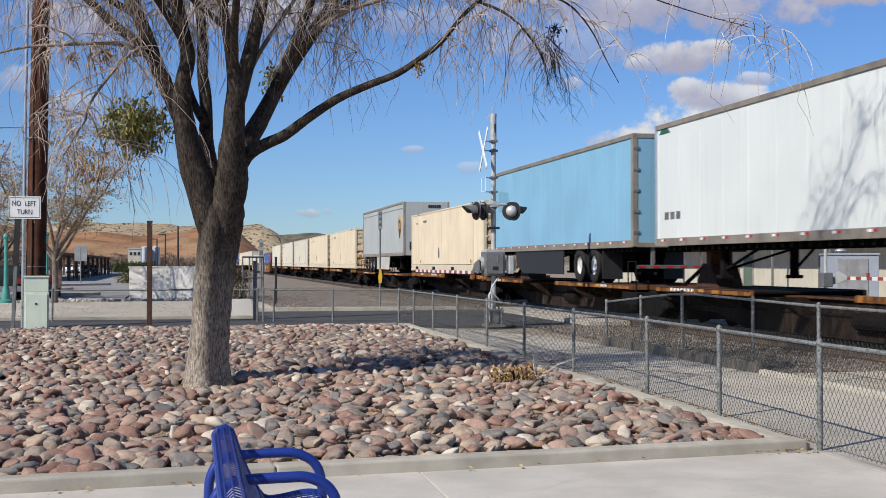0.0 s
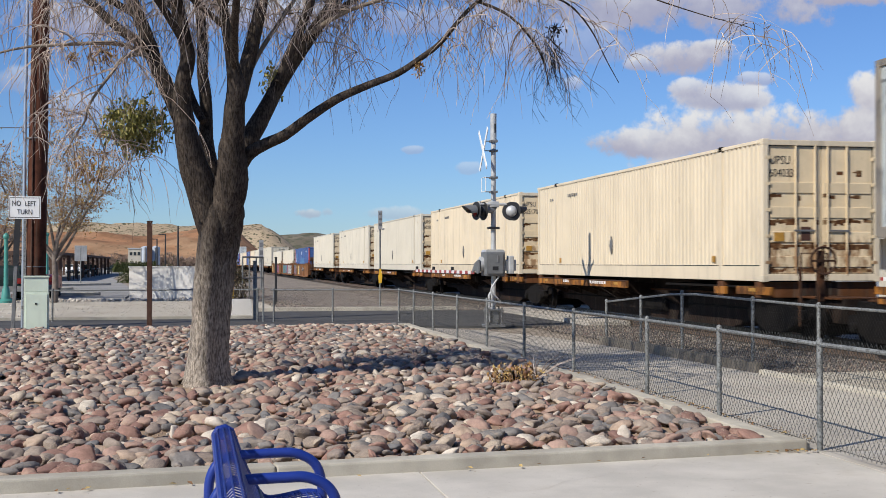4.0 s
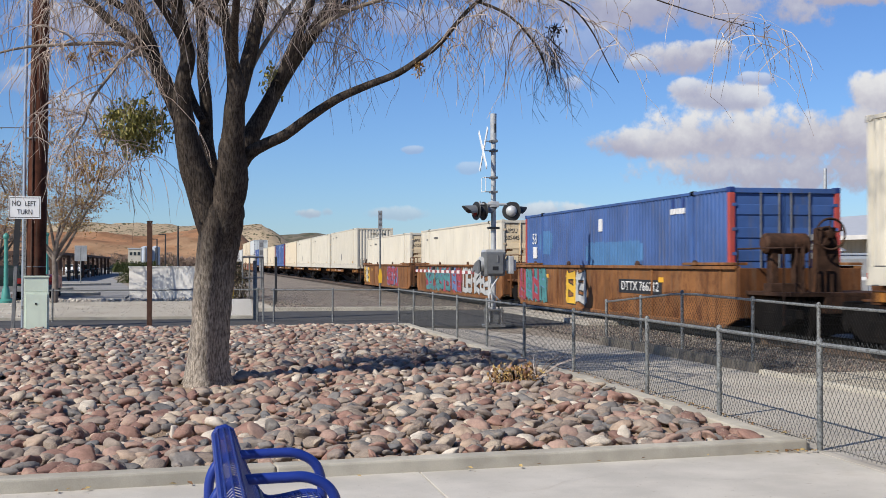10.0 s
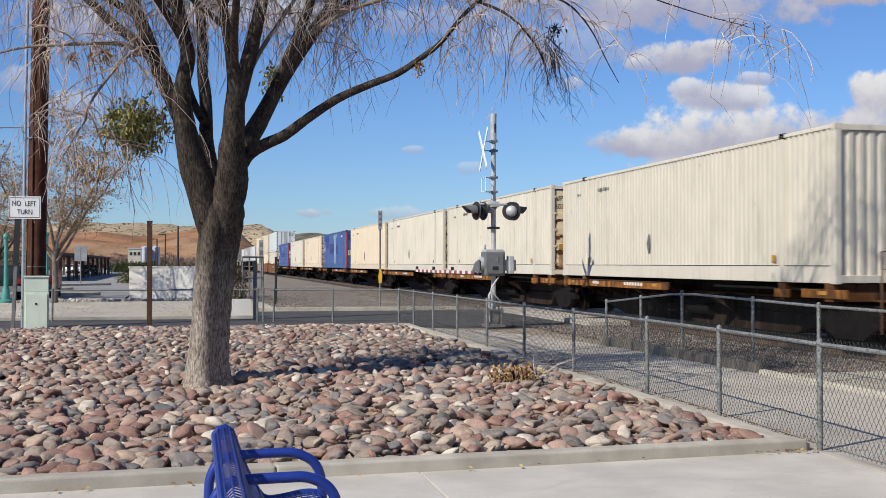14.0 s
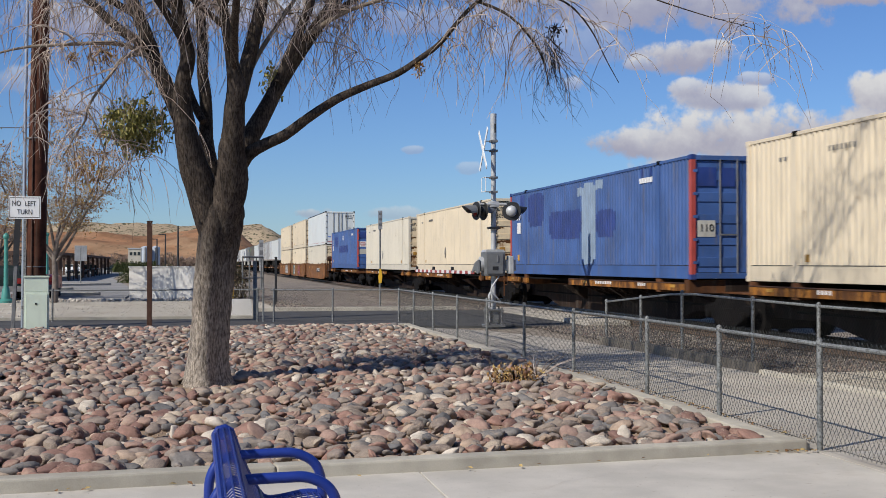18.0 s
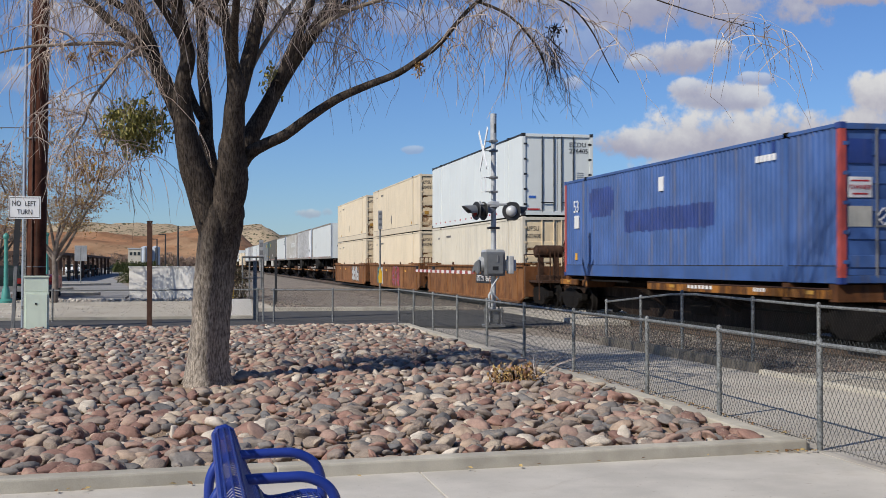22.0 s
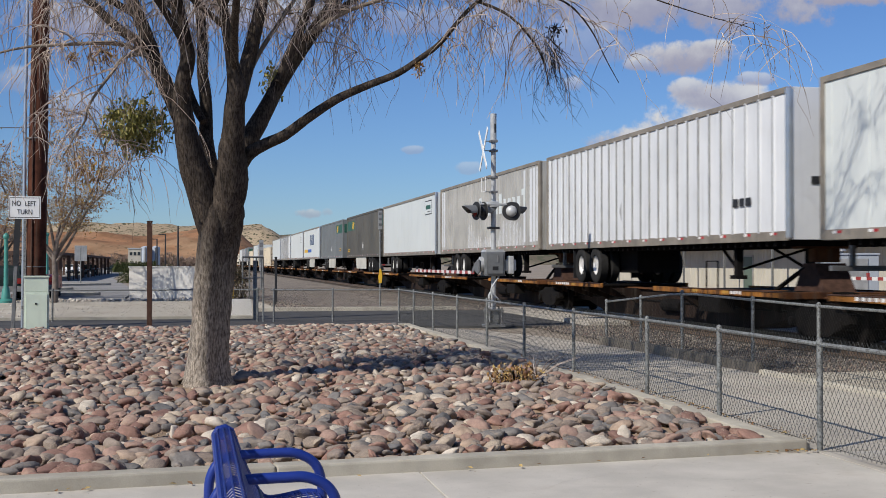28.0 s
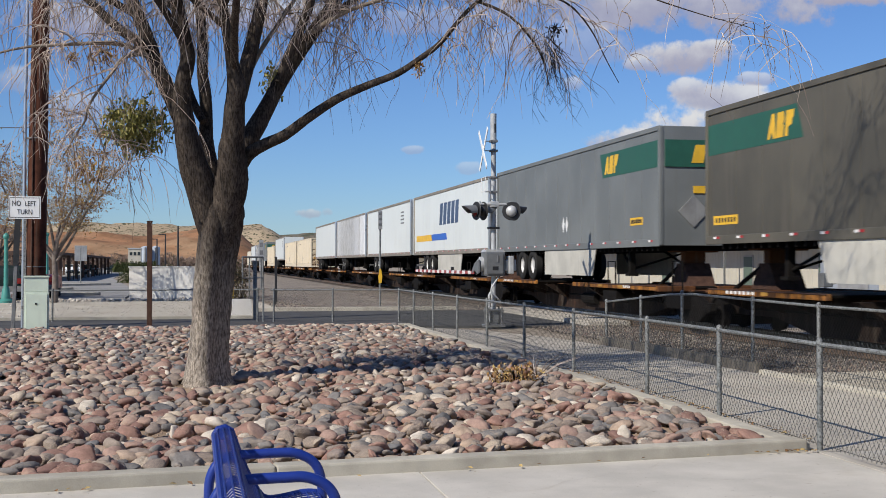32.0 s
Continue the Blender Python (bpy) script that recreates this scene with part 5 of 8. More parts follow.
# ---- bench ----
def build_bench():
    b = thing("bench", "blue plastic-coated perforated steel bench with tubular arms", "bench", at=pose(0.045, 0.0, 0.0))
    y0, y1 = 4.42, 6.62

    def lattice(name, prof, label):
        """A perforated sheet along y, bent along the x-z profile, built as a woven lattice of bars."""
        g = Geo()
        pts = [Vector((p[0], 0, p[1])) for p in smooth_line(prof, 6)]
        run = [0.0]
        for p, q in zip(pts, pts[1:]):
            run.append(run[-1] + (q - p).length)

        def at(s):
            for i in range(len(pts) - 1):
                if s <= run[i + 1] + 1e-9:
                    return pts[i].lerp(pts[i + 1], (s - run[i]) / (run[i + 1] - run[i]))
            return pts[-1]
        step = 0.034
        ny, ns = int((y1 - y0) / 0.06), int(run[-1] / step)
        for i in range(ns + 1):
            p = at(i * step)
            g.tube([(p.x, y0, p.z), (p.x, y1, p.z)], 0.0048, 4, False)
        for j in range(ny + 1):
            y = y0 + j * 0.06
            g.tube([(q.x, y, q.z) for q in (at(run[-1] * k / 8) for k in range(9))], 0.0048, 4, False)
        edge = [(q.x, q.z) for q in (at(run[-1] * k / 12) for k in range(13))]
        for y in (y0, y1):
            g.tube([(x, y, z) for x, z in edge], 0.016, 8)
        for q in (pts[0], pts[-1]):
            g.tube([(q.x, y0, q.z), (q.x, y1, q.z)], 0.016, 8)
        return part(name, g, "bench", b, label)
    lattice("backrest", [(0.06, 0.770), (0.072, 0.798), (0.11, 0.812), (0.150, 0.798), (0.185, 0.70), (0.24, 0.56), (0.30, 0.455)], "perforated blue backrest")
    lattice("seat", [(0.30, 0.455), (0.34, 0.42), (0.43, 0.425), (0.54, 0.445), (0.62, 0.44), (0.65, 0.40)], "perforated blue seat")
    for y in (5.06, 5.84, 6.60):
        pts = [(0.17, 0.660), (0.38, 0.665), (0.50, 0.66), (0.60, 0.605), (0.64, 0.50), (0.645, 0.30), (0.645, 0.02)]
        arm = Geo().tube([(x, y, z) for x, z in smooth_line(pts, 6)], 0.027, 12)
        part("arm", arm, "bench", b, "tubular blue arm and front leg", True)
        pts = [(0.16, 0.66), (0.09, 0.63), (0.04, 0.54), (0.03, 0.40), (0.02, 0.02)]
        part("back_leg", Geo().tube([(x, y, z) for x, z in smooth_line(pts, 6)], 0.027, 12), "bench", b, "", True)
        for xf in (0.02, 0.645):
            part("foot", Geo().box(xf - 0.05, xf + 0.05, y - 0.05, y + 0.05, 0.0, 0.012, 0.003), "bench", b)
        part("cross_tube", Geo().tube([(0.02, y, 0.36), (0.645, y, 0.36)], 0.022, 10), "bench", b, "", True)


# ---- train: loads ----
LEN, WID, TALL, PITCH = 16.154, 2.59, 2.896, 0.208


def ribbed(x, y0, y1, z0, z1, kind, out):
    """One long side sheet at x with its ribs; out: -1 or 1, the way it faces."""
    g = Geo()
    if kind == "corrugated":
        pitch, prof = PITCH, [(0, 0), (0.062, 0), (0.084, -0.03), (0.158, -0.03), (0.182, 0)]
    elif kind == "posts":
        pitch, prof = 0.61, [(0, 0.0), (0.50, 0.0), (0.512, 0.030), (0.588, 0.030), (0.60, 0.0)]
    elif kind == "strips":
        pitch, prof = 0.40, [(0, 0.0), (0.30, 0.0), (0.306, 0.016), (0.388, 0.016), (0.394, 0.0)]
    else:
        pitch, prof = 1.22, [(0, 0.0), (1.186, 0.0), (1.194, -0.012), (1.210, -0.012), (1.216, 0.0)]
    ys, xs = [], []
    y = y0
    while y < y1 - 0.02:
        for a, h in prof:
            if y + a < y1 - 0.005:
                ys.append(y + a)
                xs.append(x + out * h)
        y += pitch
    ys.append(y1)
    xs.append(x)
    verts = [(xx, yy, z) for z in (z0, z1) for xx, yy in zip(xs, ys)]
    n = len(ys)
    return g.add(verts, [(i, i + 1, n + i + 1, n + i) for i in range(n - 1)])


def door_rust(mat):
    return "beige_door" if mat in ("beige", "cream") else mat


def rust_runs(x0, x1, seed):
    """Rust that has gathered between a door's ribs, with runs below."""
    rnd = random.Random(seed)
    g = Geo()
    for k in range(5):
        z, x = 0.30 + k * 0.50 - 0.07, x0
        while x < x1 - 0.05:
            w = rnd.uniform(0.04, 0.16)
            e = min(x1, x + w)
            if rnd.random() < (0.85, 0.9, 0.7, 0.4, 0.2)[k]:
                top = z + rnd.uniform(0.02, 0.065)
                g.box(x, e, 0.0425, 0.0465, max(0.19, z - rnd.uniform(0.0, 0.09)), top)
            x = e
    return g


def container(style, label="", doors=True):
    """A 53-foot container. Its origin is at the middle of its near end, on its base."""
    mat, sheet, ends = {"beige": ("beige", "corrugated", "beige"), "cream": ("cream", "corrugated", "cream"), "white_corrugated": ("cream", "corrugated", "cream"),
                        "blue": ("blue", "corrugated", "red"), "blue_plain": ("blue", "corrugated", "blue"), "white": ("white", "plate", "white")}[style]
    c = thing("shipping_container", label, "container", group="containers on the train")
    h, w = TALL, WID / 2
    for sx in (-1, 1):
        low = 0.15 if style == "white" else 0.31
        part("side_panel", ribbed(sx * (w - 0.012), 0.10, LEN - 0.10, low, h - 0.075, sheet, sx), mat, c)
        x0, x1 = sorted((sx * (w - 0.10), sx * w))
        part("top_rail", Geo().box(x0, x1, 0.1, LEN - 0.1, h - 0.085, h - 0.012, 0.012), mat if style != "white" else "black", c)
        part("bottom_rail", Geo().box(x0, x1, 0.1, LEN - 0.1, 0.012, low + 0.015, 0.012), mat, c)
        if sx < 0 and style != "white":
            part("rail_seam", Geo().box(-w - 0.003, -w + 0.02, 0.2, 1.9, 0.322, 0.338).box(-w - 0.003, -w + 0.02, 2.15, LEN - 2.15, 0.322, 0.338).box(-w - 0.003, -w + 0.02, LEN - 1.9, LEN - 0.2, 0.322, 0.338), "black", c)
        for y in (0.0, LEN - 0.13):
            x2, x3 = sorted((sx * (w - 0.12), sx * (w + 0.004)))
            part("corner_post", Geo().box(x2, x3, y, y + 0.13, 0.11, h - 0.11, 0.012), ends if style == "blue" else mat, c)
            for z in (0.0, h - 0.12):
                part("corner_fitting", Geo().box(x2 - 0.004, x3 + 0.004, y - 0.004, y + 0.17, z, z + 0.12, 0.01), "blue_patch" if style == "blue" else "black" if style == "white" else mat, c)
        for y in (1.93, LEN - 2.10):
            x2, x3 = sorted((sx * (w - 0.08), sx * (w + 0.006)))
            part("forty_foot_post", Geo().box(x2, x3, y, y + 0.17, 0.02, h - 0.02, 0.008), mat, c)
            part("lifting_casting", Geo().box(x2, x3 + 0.002 * sx if sx > 0 else x3, y - 0.01, y + 0.18, h - 0.11, h + 0.008, 0.008), "dark", c)
    part("roof", Geo().box(-w + 0.05, w - 0.05, 0.05, LEN - 0.05, h - 0.06, h - 0.02), mat, c)
    part("floor_frame", Geo().box(-w + 0.08, w - 0.08, 0.06, LEN - 0.06, 0.03, 0.14), "dark", c)
    g = ribbed(0, -w + 0.1, w - 0.1, 0.12, h - 0.1, "corrugated", 1)
    far = Geo().add([(y, LEN - 0.03 + x, z) for x, y, z in g.v], g.f)
    part("front_wall", far, mat, c)
    for y in (0.0, LEN - 0.1):
        part("end_header", Geo().box(-w + 0.1, w - 0.1, y, y + 0.10, h - 0.13, h - 0.02, 0.01), mat, c)
        part("end_sill", Geo().box(-w + 0.1, w - 0.1, y, y + 0.10, 0.02, 0.16, 0.01), mat, c)
    if not doors:
        part("end_wall", Geo().add([(y, 0.03 - x, z) for x, y, z in g.v], g.f), mat, c)
        lettering("owner_code", "UPSU 605788", 0.15, "black", c, pose(0.25, 0.026, 2.45, 90, 0, 0), 0.85)
    else:
        dm = door_rust(mat)
        for sx in (-1, 1):
            x0, x1 = sorted((sx * 0.012, sx * (w - 0.13)))
            d = part("door", Geo().box(x0, x1, 0.045, 0.075, 0.17, h - 0.14), dm, c, "rust-streaked container door" if dm == "beige_door" else "")
            for k in range({"white": 0, "blue": 5}.get(style, 4)):
                z = 0.30 + k * 0.50
                part("door_rib", Geo().box(x0 + 0.05, x1 - 0.05, 0.025, 0.046, z, z + 0.22, 0.01), dm, d)
            if dm == "beige_door":
                part("rust_stain", rust_runs(x0 + 0.03, x1 - 0.03, 12 + sx), "rust_run", d, "brown rust along the door ribs")
            for xr in (0.14, 0.57):
                part("lock_rod", Geo().tube([(sx * xr, 0.012, 0.12), (sx * xr, 0.012, h - 0.1)], 0.02, 8), dm if dm == "beige_door" else "steel" if style != "white" else "black", d)
            part("handle", Geo().box(min(sx * 0.16, sx * 0.62), max(sx * 0.16, sx * 0.62), -0.012, 0.004, *((1.02, 1.06) if style != "white" else (0.44, 0.48)), 0.005), "black" if style == "white" else "steel", d)
            for k in range(5):
                xh = sx * (w - 0.11)
                part("hinge", Geo().box(xh - 0.06, xh + 0.06, -0.004, 0.03, 0.36 + k * 0.53, 0.43 + k * 0.53, 0.006), "black" if style == "white" else dm, d)
    # markings on the side that faces the path
    x = -w - 0.004
    if style in ("beige", "cream", "white_corrugated"):
        part("diamond_placard", Geo().slab([(9.0, 0.62), (9.13, 0.87), (9.0, 1.12), (8.87, 0.87)], x - 0.006, x + 0.02, "x"), "steel", c, "grey diamond placard")
        part("yellow_label", Geo().box(x - 0.004, x + 0.02, 2.3, 2.43, 0.40, 0.54), "old_yellow", c)
        part("yellow_label", Geo().box(x - 0.004, x + 0.02, 13.6, 13.73, 0.40, 0.54), "old_yellow", c)
        for i in range(2):
            part("marking_bar", Geo().box(x - 0.003, x + 0.02, 14.45 + i * 0.2, 14.53 + i * 0.2, 2.36, 2.44), "steel", c)
        for i in range(7):
            part("marking_bar", Geo().box(x - 0.003, x + 0.02, 12.0 + i * 0.14, 12.035 + i * 0.14, 2.40, 2.50), "steel", c)
        if doors:
            lettering("owner_code", "UPSU", 0.17, "black", c, pose(-0.90, 0.0425, 2.46, 90, 0, 0), 0.8)
            part("yellow_label", Geo().box(-1.04, -0.82, 0.018, 0.026, 0.82, 1.0), "old_yellow", c, "faded yellow warning label")
            part("brown_label", Geo().box(-0.46, -0.24, 0.018, 0.03, 0.84, 1.12), "brown_decal", c, "small brown label")
            for sx in (-1, 1):
                part("door_gasket", Geo().box(sx * (w - 0.13) - 0.012, sx * (w - 0.13) + 0.012, 0.03, 0.06, 0.16, h - 0.13), "black", c, "black rubber door seal")
            part("head_gasket", Geo().box(-w + 0.12, w - 0.12, 0.03, 0.06, h - 0.145, h - 0.115), "black", c, "black rubber door seal")
    if style == "blue":
        lettering("length_mark", "53", 0.36, "sign_white", c, pose(x - 0.004, 15.0, 2.05, 90, 0, -90))
        part("white_label", Geo().box(x - 0.004, x + 0.02, 14.78, 15.18, 1.42, 1.80), "tape_white", c)
        for i in range(5):
            part("marking_bar", Geo().box(x - 0.004, x + 0.02, 2.42 + i * 0.18, 2.55 + i * 0.18, 2.42, 2.55), "tape_white", c)
        for y in (2.46, 3.06):
            part("marking_bar", Geo().box(x - 0.003, x + 0.02, y, y + 0.1, 2.58, 2.78), "blue_patch", c, "dark painted stripe")
        part("amber_label", Geo().box(x - 0.004, x + 0.02, 14.95, 15.1, 0.48, 0.68), "amber", c)
    if style == "white":
        for i in range(15):
            part("reflector", Geo().box(x - 0.003, x + 0.02, 0.5 + i * 1.05, 0.62 + i * 1.05, 0.17, 0.23), "tape_red", c)
        for sx in (-1, 1):
            part("reflector", Geo().box(min(sx * 0.5, sx * 1.1), max(sx * 0.65, sx * 1.05), 0.01, 0.02, 0.2, 0.25), "tape_red", c)
        for i in range(4):
            part("marking_bar", Geo().box(0.7, 0.95, 0.03, 0.04, 1.3 + i * 0.07, 1.32 + i * 0.07), "alu", c)
        part("blue_label", Geo().box(-1.05, -0.8, 0.03, 0.04, 0.62, 0.70), "blue_decal", c)
    return c


def blue_patches(c, spots):
    x = -WID / 2 + 0.012 - 0.004
    for y0, y1, z0, z1, mat in spots:
        a, b = (0.10 + round((v - 0.10) / PITCH) * PITCH for v in (y0, y1))
        g, n, rnd = Geo(), max(1, round((b - a) / PITCH)), random.Random(int(y0 * 100))
        for k in range(n):
            round_off = 0.16 if z1 - z0 > 0.6 and k in (0, n - 1) else 0.0
            strip = ribbed(x, a + k * PITCH, a + (k + 1) * PITCH, z0 + round_off + rnd.uniform(-0.025, 0.025), z1 - round_off * 0.6 + rnd.uniform(-0.02, 0.02), "corrugated", -1)
            g.add(strip.v, strip.f)
        part("paint_patch", g, mat, c, "overpainted darker patch" if mat == "blue_patch" else "faded streak")


def wheel_set(parent, x, y, r=0.51, name="wheel"):
    for sx in (-1, 1):
        for k, xo in enumerate((1.12, 0.78)):
            wheel = part(name, Geo().lathe((sx * (xo - 0.13), y, r), (sx, 0, 0), [(0, 0.18), (0.02, 0.29), (0.20, 0.30), (0.21, 0.27), (0.14, 0.22), (0.12, 0.14), (0.19, 0.12), (0.20, 0.05)], 20), "rim", parent, smooth=True)
            part("tyre", Geo().lathe((sx * (xo - 0.14), y, r), (sx, 0, 0), [(0.02, 0.29), (0.0, 0.36), (0.01, 0.47), (0.04, r), (0.24, r), (0.27, 0.47), (0.28, 0.36), (0.26, 0.29), (0.02, 0.29)], 24, False), "tyre", wheel, smooth=True)
    part("axle", Geo().tube([(-1.0, y, r), (1.0, y, r)], 0.07, 10), "dark", parent)


def trailer(style, label, front_near=True, length=LEN, sheet="plate", skirt=False, rail="dirty_alu", high=0.98):
    """A road trailer on its tyres. Its origin is at the middle of its near end, at the tyres' foot."""
    t = thing("semi_trailer", label, "trailer", group="trailers on the train")
    w, z0, z1 = WID / 2, high, high + 3.0
    L = length

    def yy(a, b):
        """From the trailer's front, as a span along the train."""
        return (a, b) if front_near else (L - b, L - a)
    for sx in (-1, 1):
        part("side_panel", ribbed(sx * (w - 0.03), 0.08, L - 0.08, z0 + 0.16, z1 - 0.11, sheet, sx), style, t)
        x0, x1 = sorted((sx * (w - 0.08), sx * w))
        part("top_rail", Geo().box(x0, x1, 0.05, L - 0.05, z1 - 0.13, z1 - 0.01, 0.012), rail, t)
        part("bottom_rail", Geo().box(x0, x1, 0.05, L - 0.05, z0, z0 + 0.19, 0.012), rail, t)
        for y in (0.0, L - 0.14):
            x2, x3 = sorted((sx * (w - 0.14), sx * (w + 0.004)))
            front = (y == 0.0) == front_near
            part("corner_post", Geo().box(x2, x3, y, y + 0.14, z0 + 0.02, z1 - 0.012, 0.045 if front else 0.012), "alu_bright" if style in ("white", "white_rib") and front else rail, t)
    part("roof", Geo().box(-w + 0.04, w - 0.04, 0.04, L - 0.04, z1 - 0.05, z1 - 0.015), "white" if style != "brown_grey" else "alu", t)
    f = yy(0.0, 0.06)
    part("front_wall", Geo().box(-w + 0.1, w - 0.1, f[0] + 0.01, f[1] + 0.01 if front_near else f[1] - 0.01, z0 + 0.02, z1 - 0.02, 0.01), style, t)
    ra, rb = yy(L - 0.06, L - 0.015)
    for sx in (-1, 1):
        x0, x1 = sorted((sx * 0.01, sx * (w - 0.12)))
        d = part("rear_door", Geo().box(x0, x1, ra, rb, z0 + 0.12, z1 - 0.14, 0.01), style, t)
        for k in range(5):
            xh = sx * (w - 0.10)
            ya, yb = yy(L - 0.02, L + 0.015)
            part("hinge", Geo().box(xh - 0.09, xh + 0.09, ya, yb, z0 + 0.35 + k * 0.55, z0 + 0.43 + k * 0.55, 0.008), "steel", d)
        ya, yb = yy(L + 0.0, L + 0.03)
        part("lock_rod", Geo().tube([(sx * 0.35, (ya + yb) / 2, z0 + 0.1), (sx * 0.35, (ya + yb) / 2, z1 - 0.12)], 0.016, 8), "steel", d)
    ya, yb = yy(L - 0.10, L - 0.0)
    part("rear_header", Geo().box(-w + 0.1, w - 0.1, ya, yb, z1 - 0.14, z1 - 0.015, 0.01), rail, t)
    part("rear_sill", Geo().box(-w + 0.1, w - 0.1, ya, yb, z0, z0 + 0.13, 0.01), rail, t)
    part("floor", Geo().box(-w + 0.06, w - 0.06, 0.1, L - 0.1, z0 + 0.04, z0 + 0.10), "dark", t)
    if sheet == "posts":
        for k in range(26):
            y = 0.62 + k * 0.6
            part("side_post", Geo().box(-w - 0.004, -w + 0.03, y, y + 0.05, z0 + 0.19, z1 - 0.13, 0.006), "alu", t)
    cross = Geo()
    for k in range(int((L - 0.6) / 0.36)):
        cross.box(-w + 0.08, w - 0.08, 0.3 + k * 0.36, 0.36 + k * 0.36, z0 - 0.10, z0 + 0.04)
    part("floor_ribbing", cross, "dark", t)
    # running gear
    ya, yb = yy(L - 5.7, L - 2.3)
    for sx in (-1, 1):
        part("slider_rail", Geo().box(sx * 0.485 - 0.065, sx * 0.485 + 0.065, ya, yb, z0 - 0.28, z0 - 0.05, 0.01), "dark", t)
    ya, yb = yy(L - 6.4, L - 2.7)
    # near-black block added to stand for the shade between the wheels
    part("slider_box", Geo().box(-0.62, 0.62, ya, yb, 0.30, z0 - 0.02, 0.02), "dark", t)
    for d in (4.65, 3.35):
        wheel_set(t, 0, sum(yy(L - d, L - d)) / 2)
        ya, yb = yy(L - d - 0.2, L - d + 0.2)
        for sx in (-1, 1):
            part("spring_hanger", Geo().box(sx * 0.65 - 0.1, sx * 0.65 + 0.1, ya, yb, 0.45, z0 - 0.1, 0.02), "dark", t)
    ya, yb = yy(L - 2.62, L - 2.59)
    for sx in (-1, 1):
        part("mud_flap", Geo().box(sx * 0.92 - 0.3, sx * 0.92 + 0.3, ya, yb, 0.12, z0 - 0.05), "black", t)
    ya, yb = yy(L - 0.16, L - 0.06)
    bump = part("rear_bumper", Geo().box(-1.15, 1.15, ya, yb, 0.42, 0.52, 0.01).box(-0.75, -0.66, ya, yb, 0.5, z0, 0.01).box(0.66, 0.75, ya, yb, 0.5, z0, 0.01), "steel", t)
    for k in range(6):
        ye = yy(L - 0.055, L - 0.05)
        part("reflector", Geo().box(-1.1 + k * 0.38, -0.92 + k * 0.38, ye[0], ye[1], 0.44, 0.5), "tape_red", bump)
    ya, yb = yy(3.0, 3.16)
    ym = (ya + yb) / 2
    yc = sum(yy(4.6, 4.6)) / 2
    for sx in (-1, 1):
        gear = part("landing_leg", Geo().box(sx * 0.85 - 0.08, sx * 0.85 + 0.08, ya, yb, 0.28, z0, 0.012), "dark", t)
        part("leg_foot", Geo().box(sx * 0.85 - 0.14, sx * 0.85 + 0.14, ya - 0.07, yb + 0.07, 0.22, 0.30, 0.01), "dark", gear)
        part("leg_brace", Geo().tube([(sx * 0.85, ym, 0.4), (sx * 0.6, yc, z0)], 0.035, 6), "dark", gear)
    part("leg_cross_brace", Geo().tube([(-0.85, ym, 0.4), (0.85, ym, 0.9)], 0.03, 6), "dark", t)
    ya, yb = yy(0.7, 1.2)
    part("kingpin_plate", Geo().box(-0.6, 0.6, ya, yb, z0 - 0.14, z0, 0.02).box(-0.28, 0.28, ya + 0.1, yb - 0.1, z0 - 0.42, z0 - 0.12, 0.03), "car_orange", t)
    if skirt:
        ya, yb = yy(4.9, L - 6.2)
        for sx in (-1, 1):
            x0, x1 = sorted((sx * (w - 0.07), sx * (w - 0.04)))
            part("side_skirt", Geo().slab([(ya, z0), (ya + (0.35 if front_near else 0.0), z0 - 0.78), (yb - (0.0 if front_near else 0.35), z0 - 0.78), (yb, z0)], x0, x1, "x"), "skirt", t, "dirty pale side skirt panel")
    # reflector strip on the side that faces the path
    x = -w - 0.003
    for k in range(14):
        y = 0.45 + k * (L - 1.2) / 13
        part("reflector", Geo().box(x, x + 0.006, y, y + 0.15, z0 + 0.115, z0 + 0.165), "tape_red", t)
        part("reflector", Geo().box(x, x + 0.006, y + 0.155, y + 0.30, z0 + 0.115, z0 + 0.165), "tape_white", t)
    return t


def decal(t, outline, mat, name="decal", label="", lift=0.0):
    """A flat marking on the near side: outline in distance along the train and height."""
    x = -WID / 2 + 0.026 - lift
    return part(name, Geo().slab(outline, x, x + 0.006, "x"), mat, t, label)


